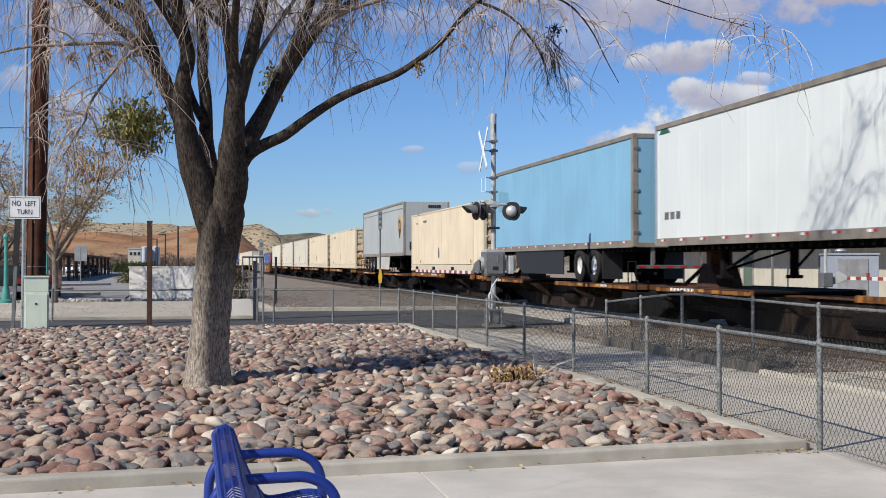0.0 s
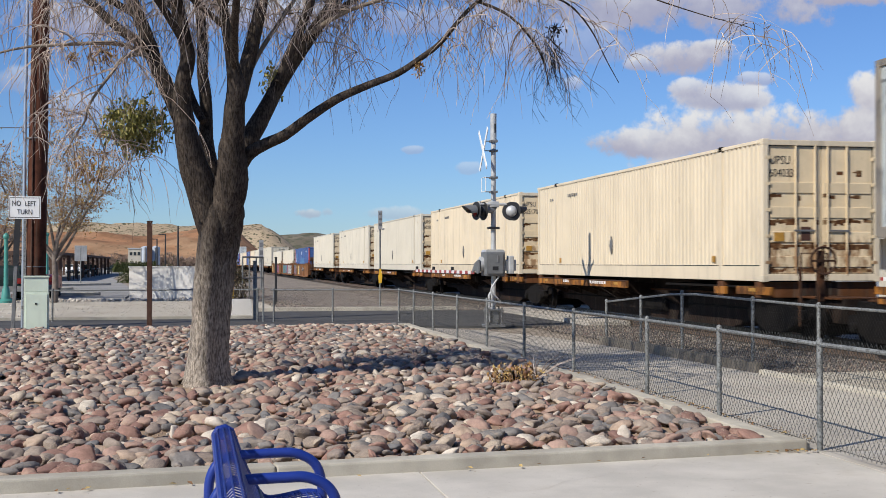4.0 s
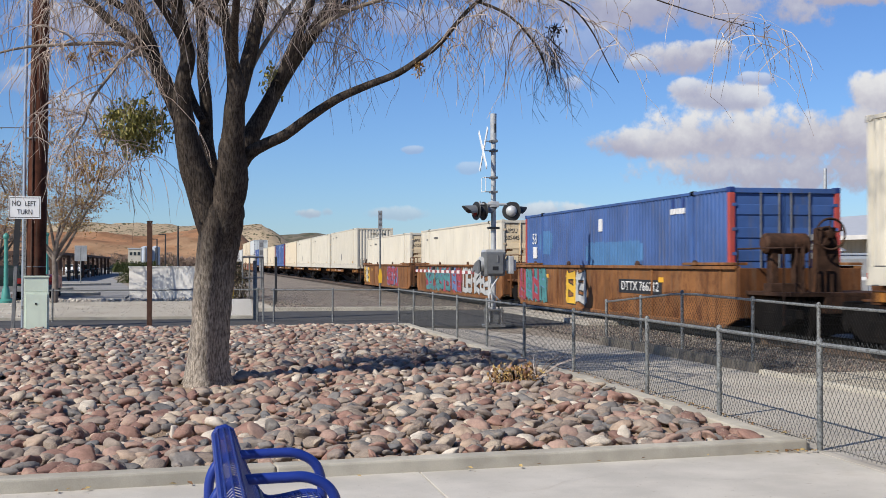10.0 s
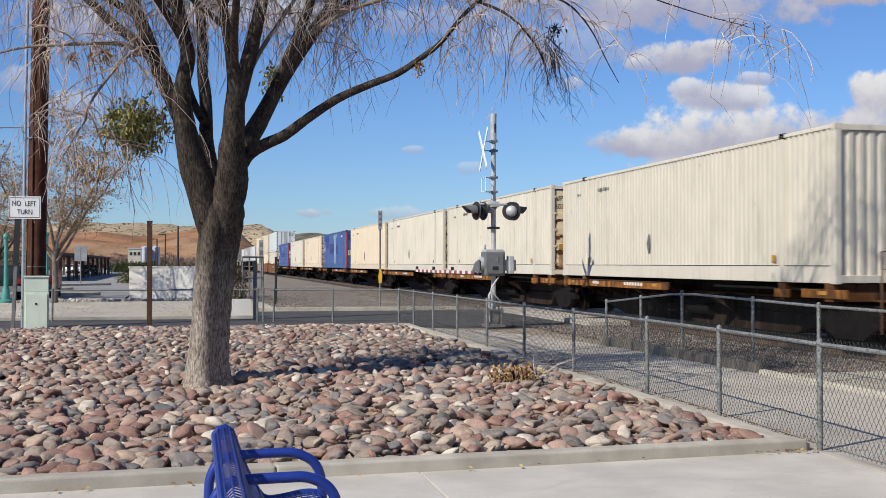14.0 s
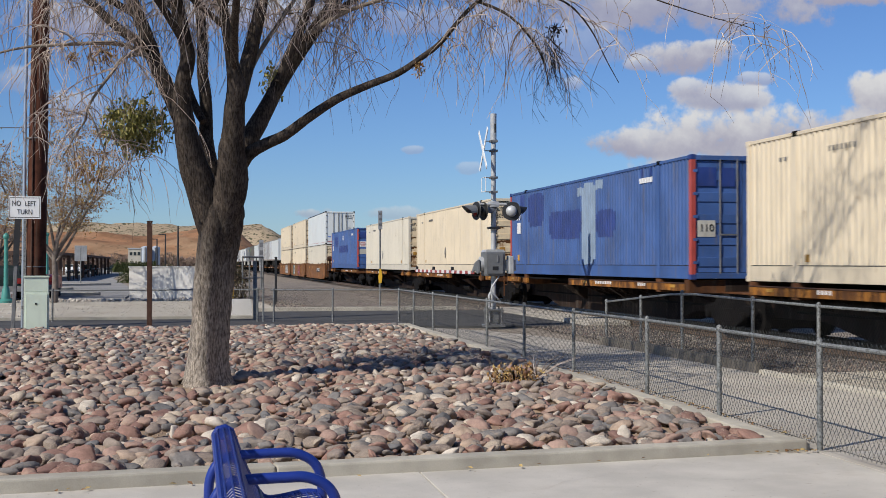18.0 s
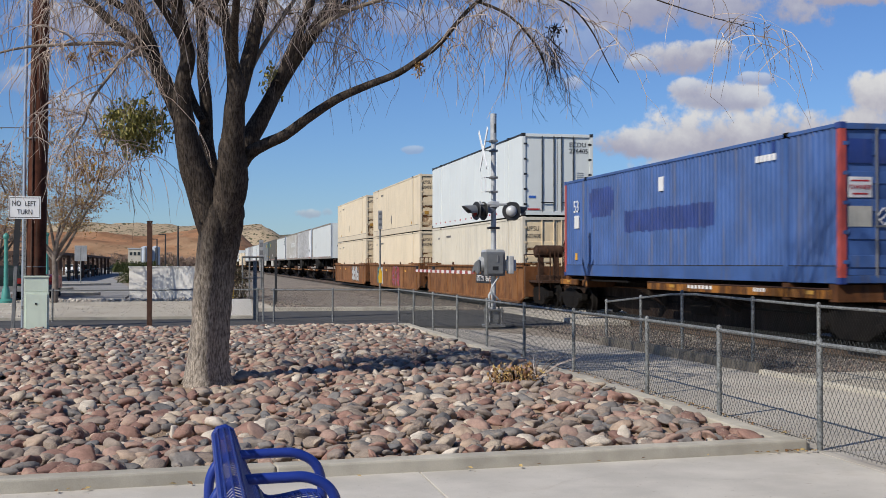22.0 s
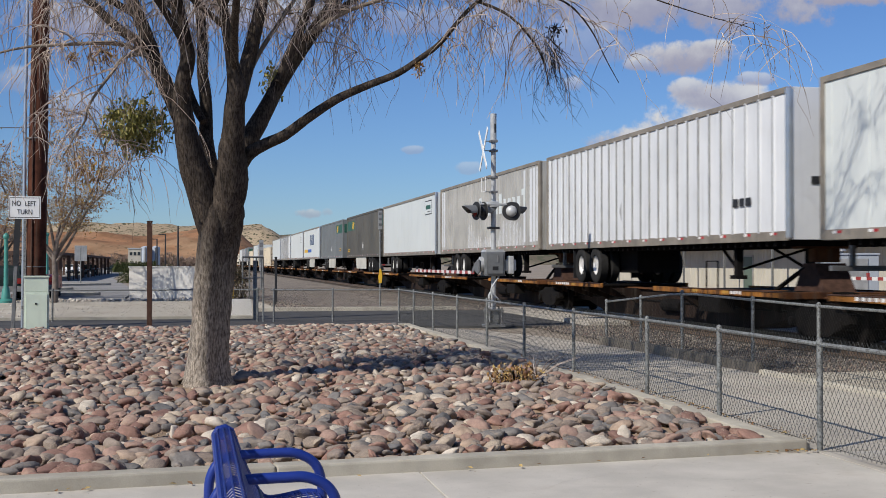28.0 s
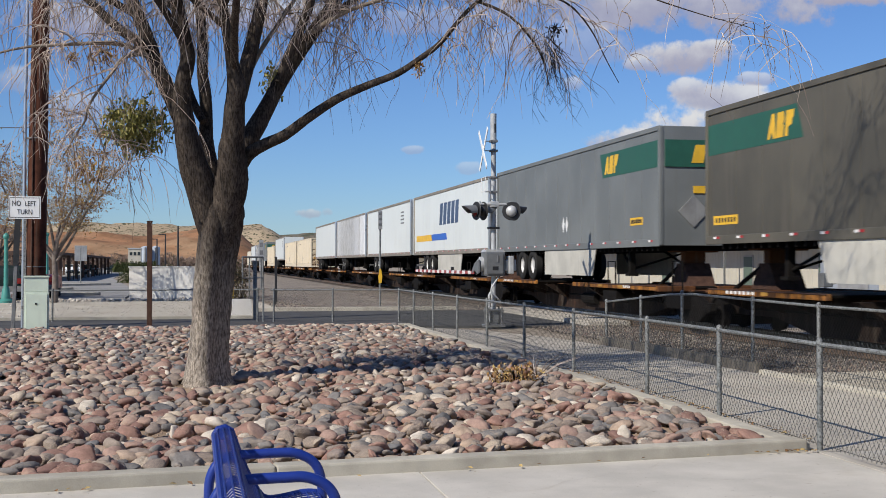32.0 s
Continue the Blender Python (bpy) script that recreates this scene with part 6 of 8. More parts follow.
# ---- train: cars ----
def truck(car, y, mat="dark"):
    """Two-axle bogie under a car."""
    r = 0.42
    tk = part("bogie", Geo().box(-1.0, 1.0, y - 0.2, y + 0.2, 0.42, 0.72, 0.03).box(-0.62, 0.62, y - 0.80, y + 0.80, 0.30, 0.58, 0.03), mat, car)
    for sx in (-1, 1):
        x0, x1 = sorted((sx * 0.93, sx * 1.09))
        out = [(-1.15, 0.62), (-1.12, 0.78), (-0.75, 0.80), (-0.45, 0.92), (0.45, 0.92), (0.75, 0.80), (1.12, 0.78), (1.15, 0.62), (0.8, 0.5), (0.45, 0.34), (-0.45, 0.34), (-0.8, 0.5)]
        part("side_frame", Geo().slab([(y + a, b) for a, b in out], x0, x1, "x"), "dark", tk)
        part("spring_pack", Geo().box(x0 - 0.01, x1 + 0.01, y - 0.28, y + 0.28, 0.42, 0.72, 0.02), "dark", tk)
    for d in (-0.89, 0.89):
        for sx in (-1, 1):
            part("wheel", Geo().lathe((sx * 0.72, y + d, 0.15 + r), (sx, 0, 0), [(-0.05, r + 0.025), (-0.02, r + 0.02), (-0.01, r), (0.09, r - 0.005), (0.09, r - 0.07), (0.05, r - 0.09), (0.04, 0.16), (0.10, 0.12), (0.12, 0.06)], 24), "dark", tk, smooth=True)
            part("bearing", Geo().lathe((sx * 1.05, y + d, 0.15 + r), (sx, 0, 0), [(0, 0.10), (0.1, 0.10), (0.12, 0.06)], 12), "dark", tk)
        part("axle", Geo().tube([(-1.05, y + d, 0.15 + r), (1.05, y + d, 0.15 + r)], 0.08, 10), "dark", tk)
    return tk


def brake_stand(car, y):
    part("handbrake_wheel", Geo().lathe((-0.55, y, 1.75), (0, -1, 0), [(0, 0.27), (0.03, 0.29), (0.05, 0.27), (0.03, 0.24), (0, 0.27)], 20, False).box(-0.80, -0.30, y - 0.03, y, 1.73, 1.77).box(-0.57, -0.53, y - 0.03, y, 1.5, 2.0), "brake_rust", car)
    part("brake_stand", Geo().box(-0.62, -0.48, y + 0.02, y + 0.14, 0.95, 1.95, 0.02).tube([(-0.95, y + 0.1, 0.9), (-0.95, y + 0.1, 1.9), (-0.4, y + 0.1, 1.9), (-0.4, y + 0.1, 0.9)], 0.02, 6), "brake_rust", car)


def well_brake(car):
    """Brake gear on the end platform of a well car."""
    part("brake_cylinder", Geo().tube([(-1.29, -1.5, 2.1), (-1.24, -1.5, 2.1), (-0.36, -1.5, 2.1), (-0.30, -1.5, 2.1)], [0.15, 0.21, 0.21, 0.15], 16), "brake_rust", car, "rusty brake cylinder", smooth=True)
    part("cylinder_saddle", Geo().box(-1.15, -1.0, -1.62, -1.38, 1.12, 1.98, 0.015).box(-0.62, -0.46, -1.62, -1.38, 1.12, 1.98, 0.015).box(-1.2, -0.4, -1.66, -1.34, 1.12, 1.3, 0.02), "brake_rust", car)
    part("brake_stand", Geo().slab([(-0.36, 1.12), (0.20, 1.12), (0.10, 2.2), (-0.05, 2.45), (-0.30, 2.4)], -1.95, -1.72, "y").box(-0.30, 0.02, -2.06, -1.94, 2.05, 2.42, 0.03), "brake_rust", car)
    wheel = part("handbrake_wheel", Geo().lathe((-0.16, -2.12, 2.28), (0, -1, 0), [(0, 0.31), (0.03, 0.335), (0.05, 0.31), (0.03, 0.285), (0, 0.31)], 24, False).lathe((-0.16, -2.06, 2.28), (0, -1, 0), [(0, 0.09), (0.10, 0.08), (0.11, 0.03)], 12), "brake_rust", car, "rusty spoked handbrake wheel")
    for k in range(5):
        a = 0.3 + k * 2 * math.pi / 5
        part("spoke", Geo().tube([(-0.16, -2.13, 2.28), (-0.16 + 0.30 * math.cos(a), -2.13, 2.28 + 0.30 * math.sin(a))], 0.015, 5), "brake_rust", wheel)
    for x in (-0.98, -0.70):
        part("grab_iron", Geo().tube([(x, -2.3, 0.9), (x, -2.3, 2.08), (x + 0.16, -2.3, 2.08), (x + 0.16, -2.3, 0.9)], 0.022, 6), "brake_rust", car)


BRACKET = []


def bracket_mesh():
    if not BRACKET:
        BRACKET.append(Geo().slab([(-1.25, 1.088), (1.25, 1.088), (1.25, 0.93), (0.36, 0.62), (-0.36, 0.62), (-1.25, 0.93)], -0.03, 0.03, "y").mesh("deck_bracket", M["sill"]))
    return BRACKET[0]


def spine_car(near_gap, far_gap, load, hitch=None, turned=False, braked=False):
    """An articulated spine platform; its origin is under the near end of its load."""
    c = thing("spine_car", "rusty orange spine car carrying a " + load, "rail car", group="cars of the train")
    a, b = (-near_gap / 2 if near_gap < 4 else -1.5), LEN + (far_gap / 2 if far_gap < 4 else 1.5)
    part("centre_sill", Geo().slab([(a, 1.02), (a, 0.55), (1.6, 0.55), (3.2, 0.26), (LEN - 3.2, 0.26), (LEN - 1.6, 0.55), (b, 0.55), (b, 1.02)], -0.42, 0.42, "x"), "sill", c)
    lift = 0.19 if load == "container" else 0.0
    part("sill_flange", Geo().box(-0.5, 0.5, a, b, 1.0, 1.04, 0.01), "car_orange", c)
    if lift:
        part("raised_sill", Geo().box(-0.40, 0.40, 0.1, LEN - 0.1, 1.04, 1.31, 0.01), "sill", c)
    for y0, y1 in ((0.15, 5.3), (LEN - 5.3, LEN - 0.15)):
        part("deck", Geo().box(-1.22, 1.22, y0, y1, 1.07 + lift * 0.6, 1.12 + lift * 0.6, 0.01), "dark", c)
        for sx in (-1, 1):
            x0, x1 = sorted((sx * 1.24, sx * 1.32))
            x2, x3 = sorted((sx * 1.22, sx * 1.335))
            if lift and (y0 < 1) != turned:
                for p, q, z in ((-0.35, 1.2, 1.06), (1.75, 2.3, 1.04)):
                    p, q = (LEN - q, LEN - p) if turned else (p, q)
                    part("deck_edge", Geo().box(x0, x1, p, q, z, z + 0.165, 0.012), "deck_orange", c, "worn orange end plate")
            elif lift:
                p, q = (0.3, 9.2) if turned else (7.8, y1)
                part("deck_edge", Geo().box(x0, x1, p, q, 1.05, 1.23, 0.012), "deck_orange", c, "worn orange deck edge")
                part("deck_lip", Geo().box(x2, x3, p + 0.02, q - 0.02, 1.222, 1.246, 0.008), "rust_post", c)
            else:
                part("deck_edge", Geo().box(x0, x1, y0, y1 + (1.6 if y0 < 1 else 0), 1.02, 1.14, 0.012), "deck_orange", c, "worn orange deck edge")
                part("deck_lip", Geo().box(x2, x3, y0 + 0.02, y1 - 0.02, 1.122, 1.146, 0.008), "rust_post", c)
        for k in range(4):
            y = y0 + 0.3 + k * (y1 - y0 - 0.6) / 3 if not lift or (y0 > 1) != turned else 8.1 + k * 0.8 if not turned else LEN - 8.1 - k * 0.8
            part("deck_bracket", bracket_mesh(), "rust_post", c, at=pose(0, y, lift * 0.5))
    for y in (0.25, 2.02, LEN - 2.02, LEN - 0.25):
        for sx in (-1, 1):
            x0, x1 = sorted((sx * 0.3, sx * 1.30))
            part("container_pedestal", Geo().box(x0, x1, y - 0.14, y + 0.14, 1.0, 1.323 if load == "container" else 1.135, 0.015), "car_orange", c)
    for y in (5.9, LEN - 6.0):
        part("side_arm", Geo().slab([(-1.2, 1.02), (1.2, 1.02), (0.5, 0.6), (-0.5, 0.6)], y - 0.12, y + 0.12, "y"), "sill", c)
    part("brake_pipe", Geo().tube([(-0.42, 0.5, 0.7), (-0.42, LEN - 0.5, 0.7)], 0.03, 6).tube([(-0.45, 7.0, 0.62), (-0.45, 8.2, 0.62)], 0.17, 12), "dark", c)
    for y in ((0.3, 8.4, LEN - 1.2) if lift else (2.6, 4.2, LEN - 3.0)):
        y = LEN - y - 0.3 if turned else y
        part("amber_reflector", Geo().box(-1.326, -1.30, y, y + 0.30, 1.05 + 0.4 * lift, 1.12 + 0.4 * lift), "old_yellow", c)
    for first, step, n in ((9.4 if lift else LEN - 2.4, 0.2, 7), (LEN - 3.4 if lift else 2.0, 0.14, 4)):
        marks = Geo()
        first = LEN - first - n * step if turned else first
        for k in range(n):
            marks.box(-1.325, -1.30, first + k * step, first + (k + 0.6) * step, 1.05 + 0.4 * lift, 1.13 + 0.4 * lift)
        part("marking", marks, "tape_white", c, "worn white stencilled marking")
    if hitch is not None:
        part("hitch_stand", Geo().slab([(hitch - 0.62, 1.13), (hitch + 0.62, 1.13), (hitch + 0.24, 1.70), (hitch - 0.24, 1.70)], -0.34, 0.34, "x"), "rust_post", c, "rust brown trailer hitch stand")
        part("hitch_strut", Geo().tube([(-0.3, hitch + 1.5, 1.12), (-0.3, hitch + 0.2, 1.62)], 0.05, 8).tube([(0.3, hitch + 1.5, 1.12), (0.3, hitch + 0.2, 1.62)], 0.05, 8), "dark", c)
        part("side_step", Geo().box(-1.28, -0.9, hitch + 2.2, hitch + 3.3, 0.62, 0.95, 0.02).tube([(-1.26, hitch + 2.3, 0.95), (-1.26, hitch + 2.3, 1.75), (-1.26, hitch + 2.9, 1.75), (-1.26, hitch + 2.9, 0.95)], 0.02, 6), "dark", c)
    truck(c, -near_gap / 2 if near_gap < 4 else -0.05)
    if far_gap >= 4:
        truck(c, LEN + 0.05)
        part("coupler", Geo().box(-0.14, 0.14, LEN + 1.4, LEN + far_gap / 2, 0.66, 0.92, 0.04).box(-0.19, 0.19, LEN + far_gap / 2 - 0.3, LEN + far_gap / 2 + 0.08, 0.63, 0.97, 0.06), "dark", c)
    if near_gap >= 4:
        part("coupler", Geo().box(-0.14, 0.14, -near_gap / 2 + 0.02, -1.4, 0.66, 0.92, 0.04).box(-0.2, 0.2, -near_gap / 2 + 0.0, -near_gap / 2 + 0.4, 0.62, 0.98, 0.06), "dark", c)
    if braked:
        brake_stand(c, -1.0)
        part("ladder", Geo().tube([(-1.2, -1.3, 0.5), (-1.2, -1.3, 1.6), (-0.8, -1.3, 1.6), (-0.8, -1.3, 0.5)], 0.018, 6).tube([(-1.2, -1.3, 0.9), (-0.8, -1.3, 0.9)], 0.018, 6), "car_orange", c)
    return c


def blob(rnd, y, z, w, h):
    """A jagged patch of spray paint behind the letters."""
    pts = []
    for k in range(22):
        a = 2 * math.pi * k / 22
        r = rnd.uniform(0.74, 1.08)
        pts.append((y + w * math.cos(a) * r, z + h * math.copysign(abs(math.sin(a)) ** 0.6, math.sin(a)) * min(1.0, r)))
    return pts


def stroke(a, b, w, lean):
    """A pointed bar from a to b in a letter's own space."""
    d = Vector((b[0] - a[0], b[1] - a[1]))
    if d.length < 0.05:
        d = Vector((0.05, 0.02))
    n, e = Vector((-d.y, d.x)).normalized() * w, d.normalized() * w
    pts = [(a[0] - n.x - e.x * 0.4, a[1] - n.y - e.y * 0.4), (b[0] - n.x * 0.7, b[1] - n.y * 0.7), (b[0] + e.x, b[1] + e.y), (b[0] + n.x * 0.8, b[1] + n.y * 0.8), (a[0] + n.x - e.x * 0.2, a[1] + n.y - e.y * 0.2)]
    return [(p + lean * q, q) for p, q in pts]


def tag_letters(car, x, y0, y1, mats, seed):
    """Interlocking angular letter shapes: a patch behind, then each stroke's outline and its narrower fill."""
    rnd = random.Random(seed)
    n = max(2, int((y1 - y0) / 0.72))
    wide = (y1 - y0) / n
    for k in range(n):
        yk = y0 + (k + 0.5) * wide
        if mats[0] != "paint_black":
            part("graffiti", Geo().slab(blob(rnd, yk, 0.98, wide * 0.66, 0.58), x - 0.004, x + 0.01, "x"), mats[1 + k % (len(mats) - 1)] if k % 4 == 3 else mats[0], car, "overlapping spray-painted lettering shapes")
        lean, tall = rnd.uniform(-0.1, 0.25), rnd.uniform(0.40, 0.50)
        lx, rx = -0.40 * wide, 0.40 * wide
        bars = [((lx, -tall), (lx + 0.05, tall)), ((rx, -tall * 0.9), (rx - 0.04, tall)), ((lx, tall * 0.9), (rx, rnd.uniform(0.1, 0.4))),
                ((lx, rnd.uniform(-0.1, 0.1)), (rx, rnd.uniform(-0.2, 0.2))), ((lx, -tall * 0.9), (rx, -tall * rnd.uniform(0.5, 1.0)))]
        rnd.shuffle(bars)
        fill = mats[1 + k % (len(mats) - 1)]
        for j, (a, b) in enumerate(bars[:4] if wide < 0.9 else bars):
            for q, (mat, w) in enumerate((("paint_black" if mats[0] == "paint_black" or j % 3 else "paint_blue", 0.15), (fill, 0.112))):
                lift = 0.008 + 0.0012 * j + 0.006 * q
                part("graffiti", Geo().slab([(yk + p, max(0.45, min(1.54, 0.98 + r))) for p, r in stroke(a, b, w, lean)], x - lift, x + 0.006, "x"), mat, car)


def well_car(near_gap, far_gap, number="", graffiti=(), seed=1):
    """A well car that holds a container between its side walls; origin under the near end of its load."""
    c = thing("well_car", "faded orange well car with rusty sides" + (" and spray-painted graffiti" if graffiti else ""), "rail car", group="cars of the train")
    a, b = -0.55, LEN + 0.55
    for sx in (-1, 1):
        x0, x1 = sorted((sx * 1.345, sx * 1.42))
        part("side_wall", Geo().slab([(a, 0.52), (a + 0.5, 0.36), (b - 0.5, 0.36), (b, 0.52), (b, 1.60), (a, 1.60)], x0, x1, "x"), "well", c, "faded orange side wall")
        x2, x3 = sorted((sx * 1.31, sx * 1.48))
        part("top_chord", Geo().box(x2, x3, a, b, 1.57, 1.65, 0.012), "well", c)
        part("bottom_chord", Geo().box(x2, x3, a + 0.5, b - 0.5, 0.32, 0.42, 0.012), "well", c)
        for k in range(9):
            y = 0.2 + k * (LEN - 0.4) / 8
            if k in (0, 2, 6, 8):
                x4, x5 = sorted((sx * 1.40, sx * 1.445))
                part("stiffener", Geo().box(x4, x5, y - 0.05, y + 0.05, 0.42, 1.57, 0.008), "well", c)
        for y in (1.6, 5.2, LEN - 5.2, LEN - 1.6):
            part("lift_lug", Geo().lathe((sx * 1.40, y, 1.66), (sx, 0, 0), [(-0.03, 0.11), (0.03, 0.11)], 14), "rust_post", c)
        for y0, y1 in ((a - 0.0, 2.1), (LEN - 2.1, b)):
            x4, x5 = sorted((sx * 1.15, sx * 1.50))
            part("end_walkway", Geo().box(x4, x5, y0, y1, 1.66, 1.72, 0.01), "well", c)
    part("well_floor", Geo().box(-1.34, 1.34, 0.0, LEN, 0.36, 0.44, 0.01), "dark", c)
    for y, d in ((a, -1), (b, 1)):
        ya, yb = sorted((y, y + d * 0.12))
        part("bulkhead", Geo().box(-1.4, 1.4, ya, yb, 0.55, 1.60, 0.02), "car_orange", c)
        reach = near_gap if d < 0 else far_gap
        e = y + d * max(0.3, min(2.0, reach / 2 - 0.6))
        y0, y1 = sorted((y, e))
        part("end_platform", Geo().box(-1.25, 1.25, y0, y1, 1.05, 1.13, 0.01).box(-0.5, 0.5, y0, y1, 0.72, 1.06, 0.02), "brake_rust" if reach >= 4 else "car_orange", c)
        part("ladder", Geo().tube([(-1.38, e, 0.5), (-1.38, e, 2.0)], 0.022, 6).tube([(-1.38, y, 1.0), (-1.38, y, 2.0), (-1.38, e, 2.0)], 0.02, 6).tube([(-1.0, e, 1.1), (-1.0, e, 2.0), (-1.38, e, 2.0)], 0.02, 6), "brake_rust" if reach >= 4 else "car_orange", c)
    if near_gap >= 4:
        well_brake(c)
        part("coupler", Geo().box(-0.14, 0.14, -near_gap / 2, -1.6, 0.66, 0.92, 0.04), "dark", c)
    truck(c, -near_gap / 2 if near_gap < 4 else -1.35)
    if far_gap >= 4:
        truck(c, LEN + 1.35)
        part("coupler", Geo().box(-0.14, 0.14, LEN + 1.6, LEN + far_gap / 2 + 0.08, 0.66, 0.92, 0.04), "dark", c)
    x = -1.42 - 0.004
    if number:
        part("number_panel", Geo().box(x - 0.002, x + 0.02, 3.5, 6.5, 0.93, 1.29), "black", c, "black stencilled number panel")
        lettering("number", number, 0.23, "tape_white", c, pose(x - 0.006, 5.0, 1.11, 90, 0, -90), 1.35)
    for y in (3.4, 9.9, 13.0):
        part("amber_reflector", Geo().box(x - 0.003, x + 0.02, y, y + 0.32, 1.24, 1.36), "amber", c)
    for k, (y0, y1, mats) in enumerate(graffiti):
        tag_letters(c, x, y0, y1, mats, seed * 10 + k)
    return c


# ---- the train ----
MOVING = []     # (thing, place of its near end at the start, height, sideways offset)
DECK, WHEELS, WELL = 1.325, 1.14, 0.45


BOX_LABEL = {"beige": "beige corrugated steel container with rust-streaked doors", "cream": "cream corrugated steel container with grime streaks",
             "white_corrugated": "off-white corrugated container with a ribbed end wall", "blue": "faded blue container with red corner posts and dark patches",
             "blue_plain": "plain blue corrugated container", "white": "white smooth-sided container with dark rails"}
# near end at the start, kind, style, number, extra
TRAIN = [
    (11.97, "trailer", "w0"), (29.62, "trailer", "bt"), (46.07, "spine", "beige", "605141"), (64.78, "trailer", "up"),
    (84.95, "spine", "beige", "604033"), (103.44, "spine", "beige", "605170"), (122.2, "spine", "cream", "602878"), (140.95, "spine", "cream", "601541"),
    (161.75, "spine", "cream", "603736"), (183.25, "well", "blue", "DTTX 766212", "a"), (202.7, "well", "cream", "605445", "b"), (222.0, "well", "cream", "600550", "c"),
    (243.45, "spine", "white_corrugated", ""), (260.85, "spine", "cream", "602155"), (277.95, "spine", "cream", "603020"), (295.15, "spine", "beige", "602417"),
    (314.15, "spine", "blue", "x"), (332.85, "spine", "beige", "605271"), (351.4, "spine", "cream", "603484"), (372.0, "spine", "blue", "y"),
    (393.05, "stack", "white", "603600", "d"), (412.55, "stack", "beige", "603586", "e"), (432.0, "stack", "beige", "604986", "f"),
    (453.1, "trailer", "t1"), (470.6, "trailer", "t2"), (487.7, "trailer", "tc"), (505.2, "trailer", "t4"), (522.82, "trailer", "a1"),
    (541.7, "trailer", "a2"), (559.2, "trailer", "sw"), (576.5, "trailer", "n1"), (593.7, "trailer", "n2"), (611.2, "trailer", "n3"),
    (632.0, "spine", "beige", ""), (650.2, "spine", "beige", ""), (669.0, "trailer", "n1"), (688.0, "spine", "beige", ""), (706.5, "trailer", "a2"),
    (724.5, "trailer", "n2"), (743.0, "trailer", "n3"), (761.0, "spine", "cream", ""),
]


def make_trailer(key):
    if key == "w0":
        t = trailer("white", "white smooth-sided road trailer on a spine car", False)
        for k in range(3):
            decal(t, [(14.6 + k * 0.35, 1.62), (14.85 + k * 0.35, 1.62), (14.85 + k * 0.35, 1.80), (14.6 + k * 0.35, 1.80)], "steel", "marking_bar")
        decal(t, [(15.2, 3.72), (15.9, 3.72), (15.75, 3.86), (15.4, 3.88)], "green_band", "decal")
        return t
    if key == "bt":
        t = trailer("sky_blue", "light blue road trailer with doors closed, on a spine car", False, 14.9)
        decal(t, [(12.5, 2.55), (14.2, 2.45), (14.2, 3.25), (12.8, 3.15)], "sky_patch", "patch")
        part("skirt", Geo().slab([(6.2, 0.98), (6.2, 0.22), (10.9, 0.22), (11.7, 0.5), (11.9, 0.98)], -1.24, -1.21, "x"), "black", t, "dark side skirt")
        return t
    if key == "up":
        t = trailer("grey_trailer", "pale grey road trailer with a gold and brown shield mark", True, 16.1, skirt=True)
        x0, z0 = 1.35, 2.66
        decal(t, [(x0 - 0.46, z0 + 0.48), (x0, z0 + 0.60), (x0 + 0.46, z0 + 0.48), (x0 + 0.46, z0 - 0.25), (x0 + 0.25, z0 - 0.6), (x0, z0 - 0.82), (x0 - 0.25, z0 - 0.6), (x0 - 0.46, z0 - 0.25)], "gold", "shield", "gold shield mark")
        decal(t, [(x0 - 0.40, z0 + 0.20), (x0, z0 + 0.32), (x0 + 0.40, z0 + 0.42), (x0 + 0.40, z0 - 0.22), (x0 + 0.2, z0 - 0.52), (x0, z0 - 0.72), (x0 - 0.2, z0 - 0.52), (x0 - 0.40, z0 - 0.22)], "brown_decal", "shield", "brown shield field", 0.004)
        for k in range(3):
            a = x0 - 0.26 + k * 0.2
            decal(t, [(a, z0 - 0.2), (a + 0.11, z0 - 0.2), (a + 0.11, z0 + 0.16), (a, z0 + 0.16)], "gold", "shield_bar", "", 0.008)
        decal(t, [(0.1, 3.58), (16.0, 3.58), (16.0, 3.63), (0.1, 3.63)], "slate", "band")
        part("service_box", Geo().box(-0.95, -0.5, -0.05, 0.01, 1.3, 1.75, 0.02), "black", t)
        for k in range(6):
            part("marking_bar", Geo().box(0.1 + k * 0.12, 0.19 + k * 0.12, -0.008, 0.02, 3.62, 3.78), "black", t)
        return t
    if key == "t1":
        t = trailer("white", "white road trailer with scuffed smooth sides, on a spine car", True, 16.3)
        decal(t, [(13.0, 1.75), (13.25, 2.1), (13.0, 2.45), (12.75, 2.1)], "alu", "placard", "grey diamond placard")
        part("placard", Geo().slab([(-0.55, 1.75), (-0.3, 2.05), (-0.55, 2.35), (-0.8, 2.05)], -0.01, 0.02, "y"), "steel", t, "grey diamond placard")
        return t
    if key == "t2":
        t = trailer("white_rib", "white road trailer with ribbed panels, on a spine car", True, 16.2, "posts", high=1.0)
        decal(t, [(9.3, 1.7), (9.45, 1.95), (9.3, 2.2), (9.15, 1.95)], "alu", "placard")
        for k in range(3):
            decal(t, [(1.6 + k * 0.3, 1.75), (1.82 + k * 0.3, 1.75), (1.82 + k * 0.3, 1.92), (1.6 + k * 0.3, 1.92)], "black", "marking_bar", "", 0.03)
            part("marking_bar", Geo().box(-0.8 + k * 0.3, -0.58 + k * 0.3, -0.01, 0.02, 2.1, 2.25), "black", t)
        return t
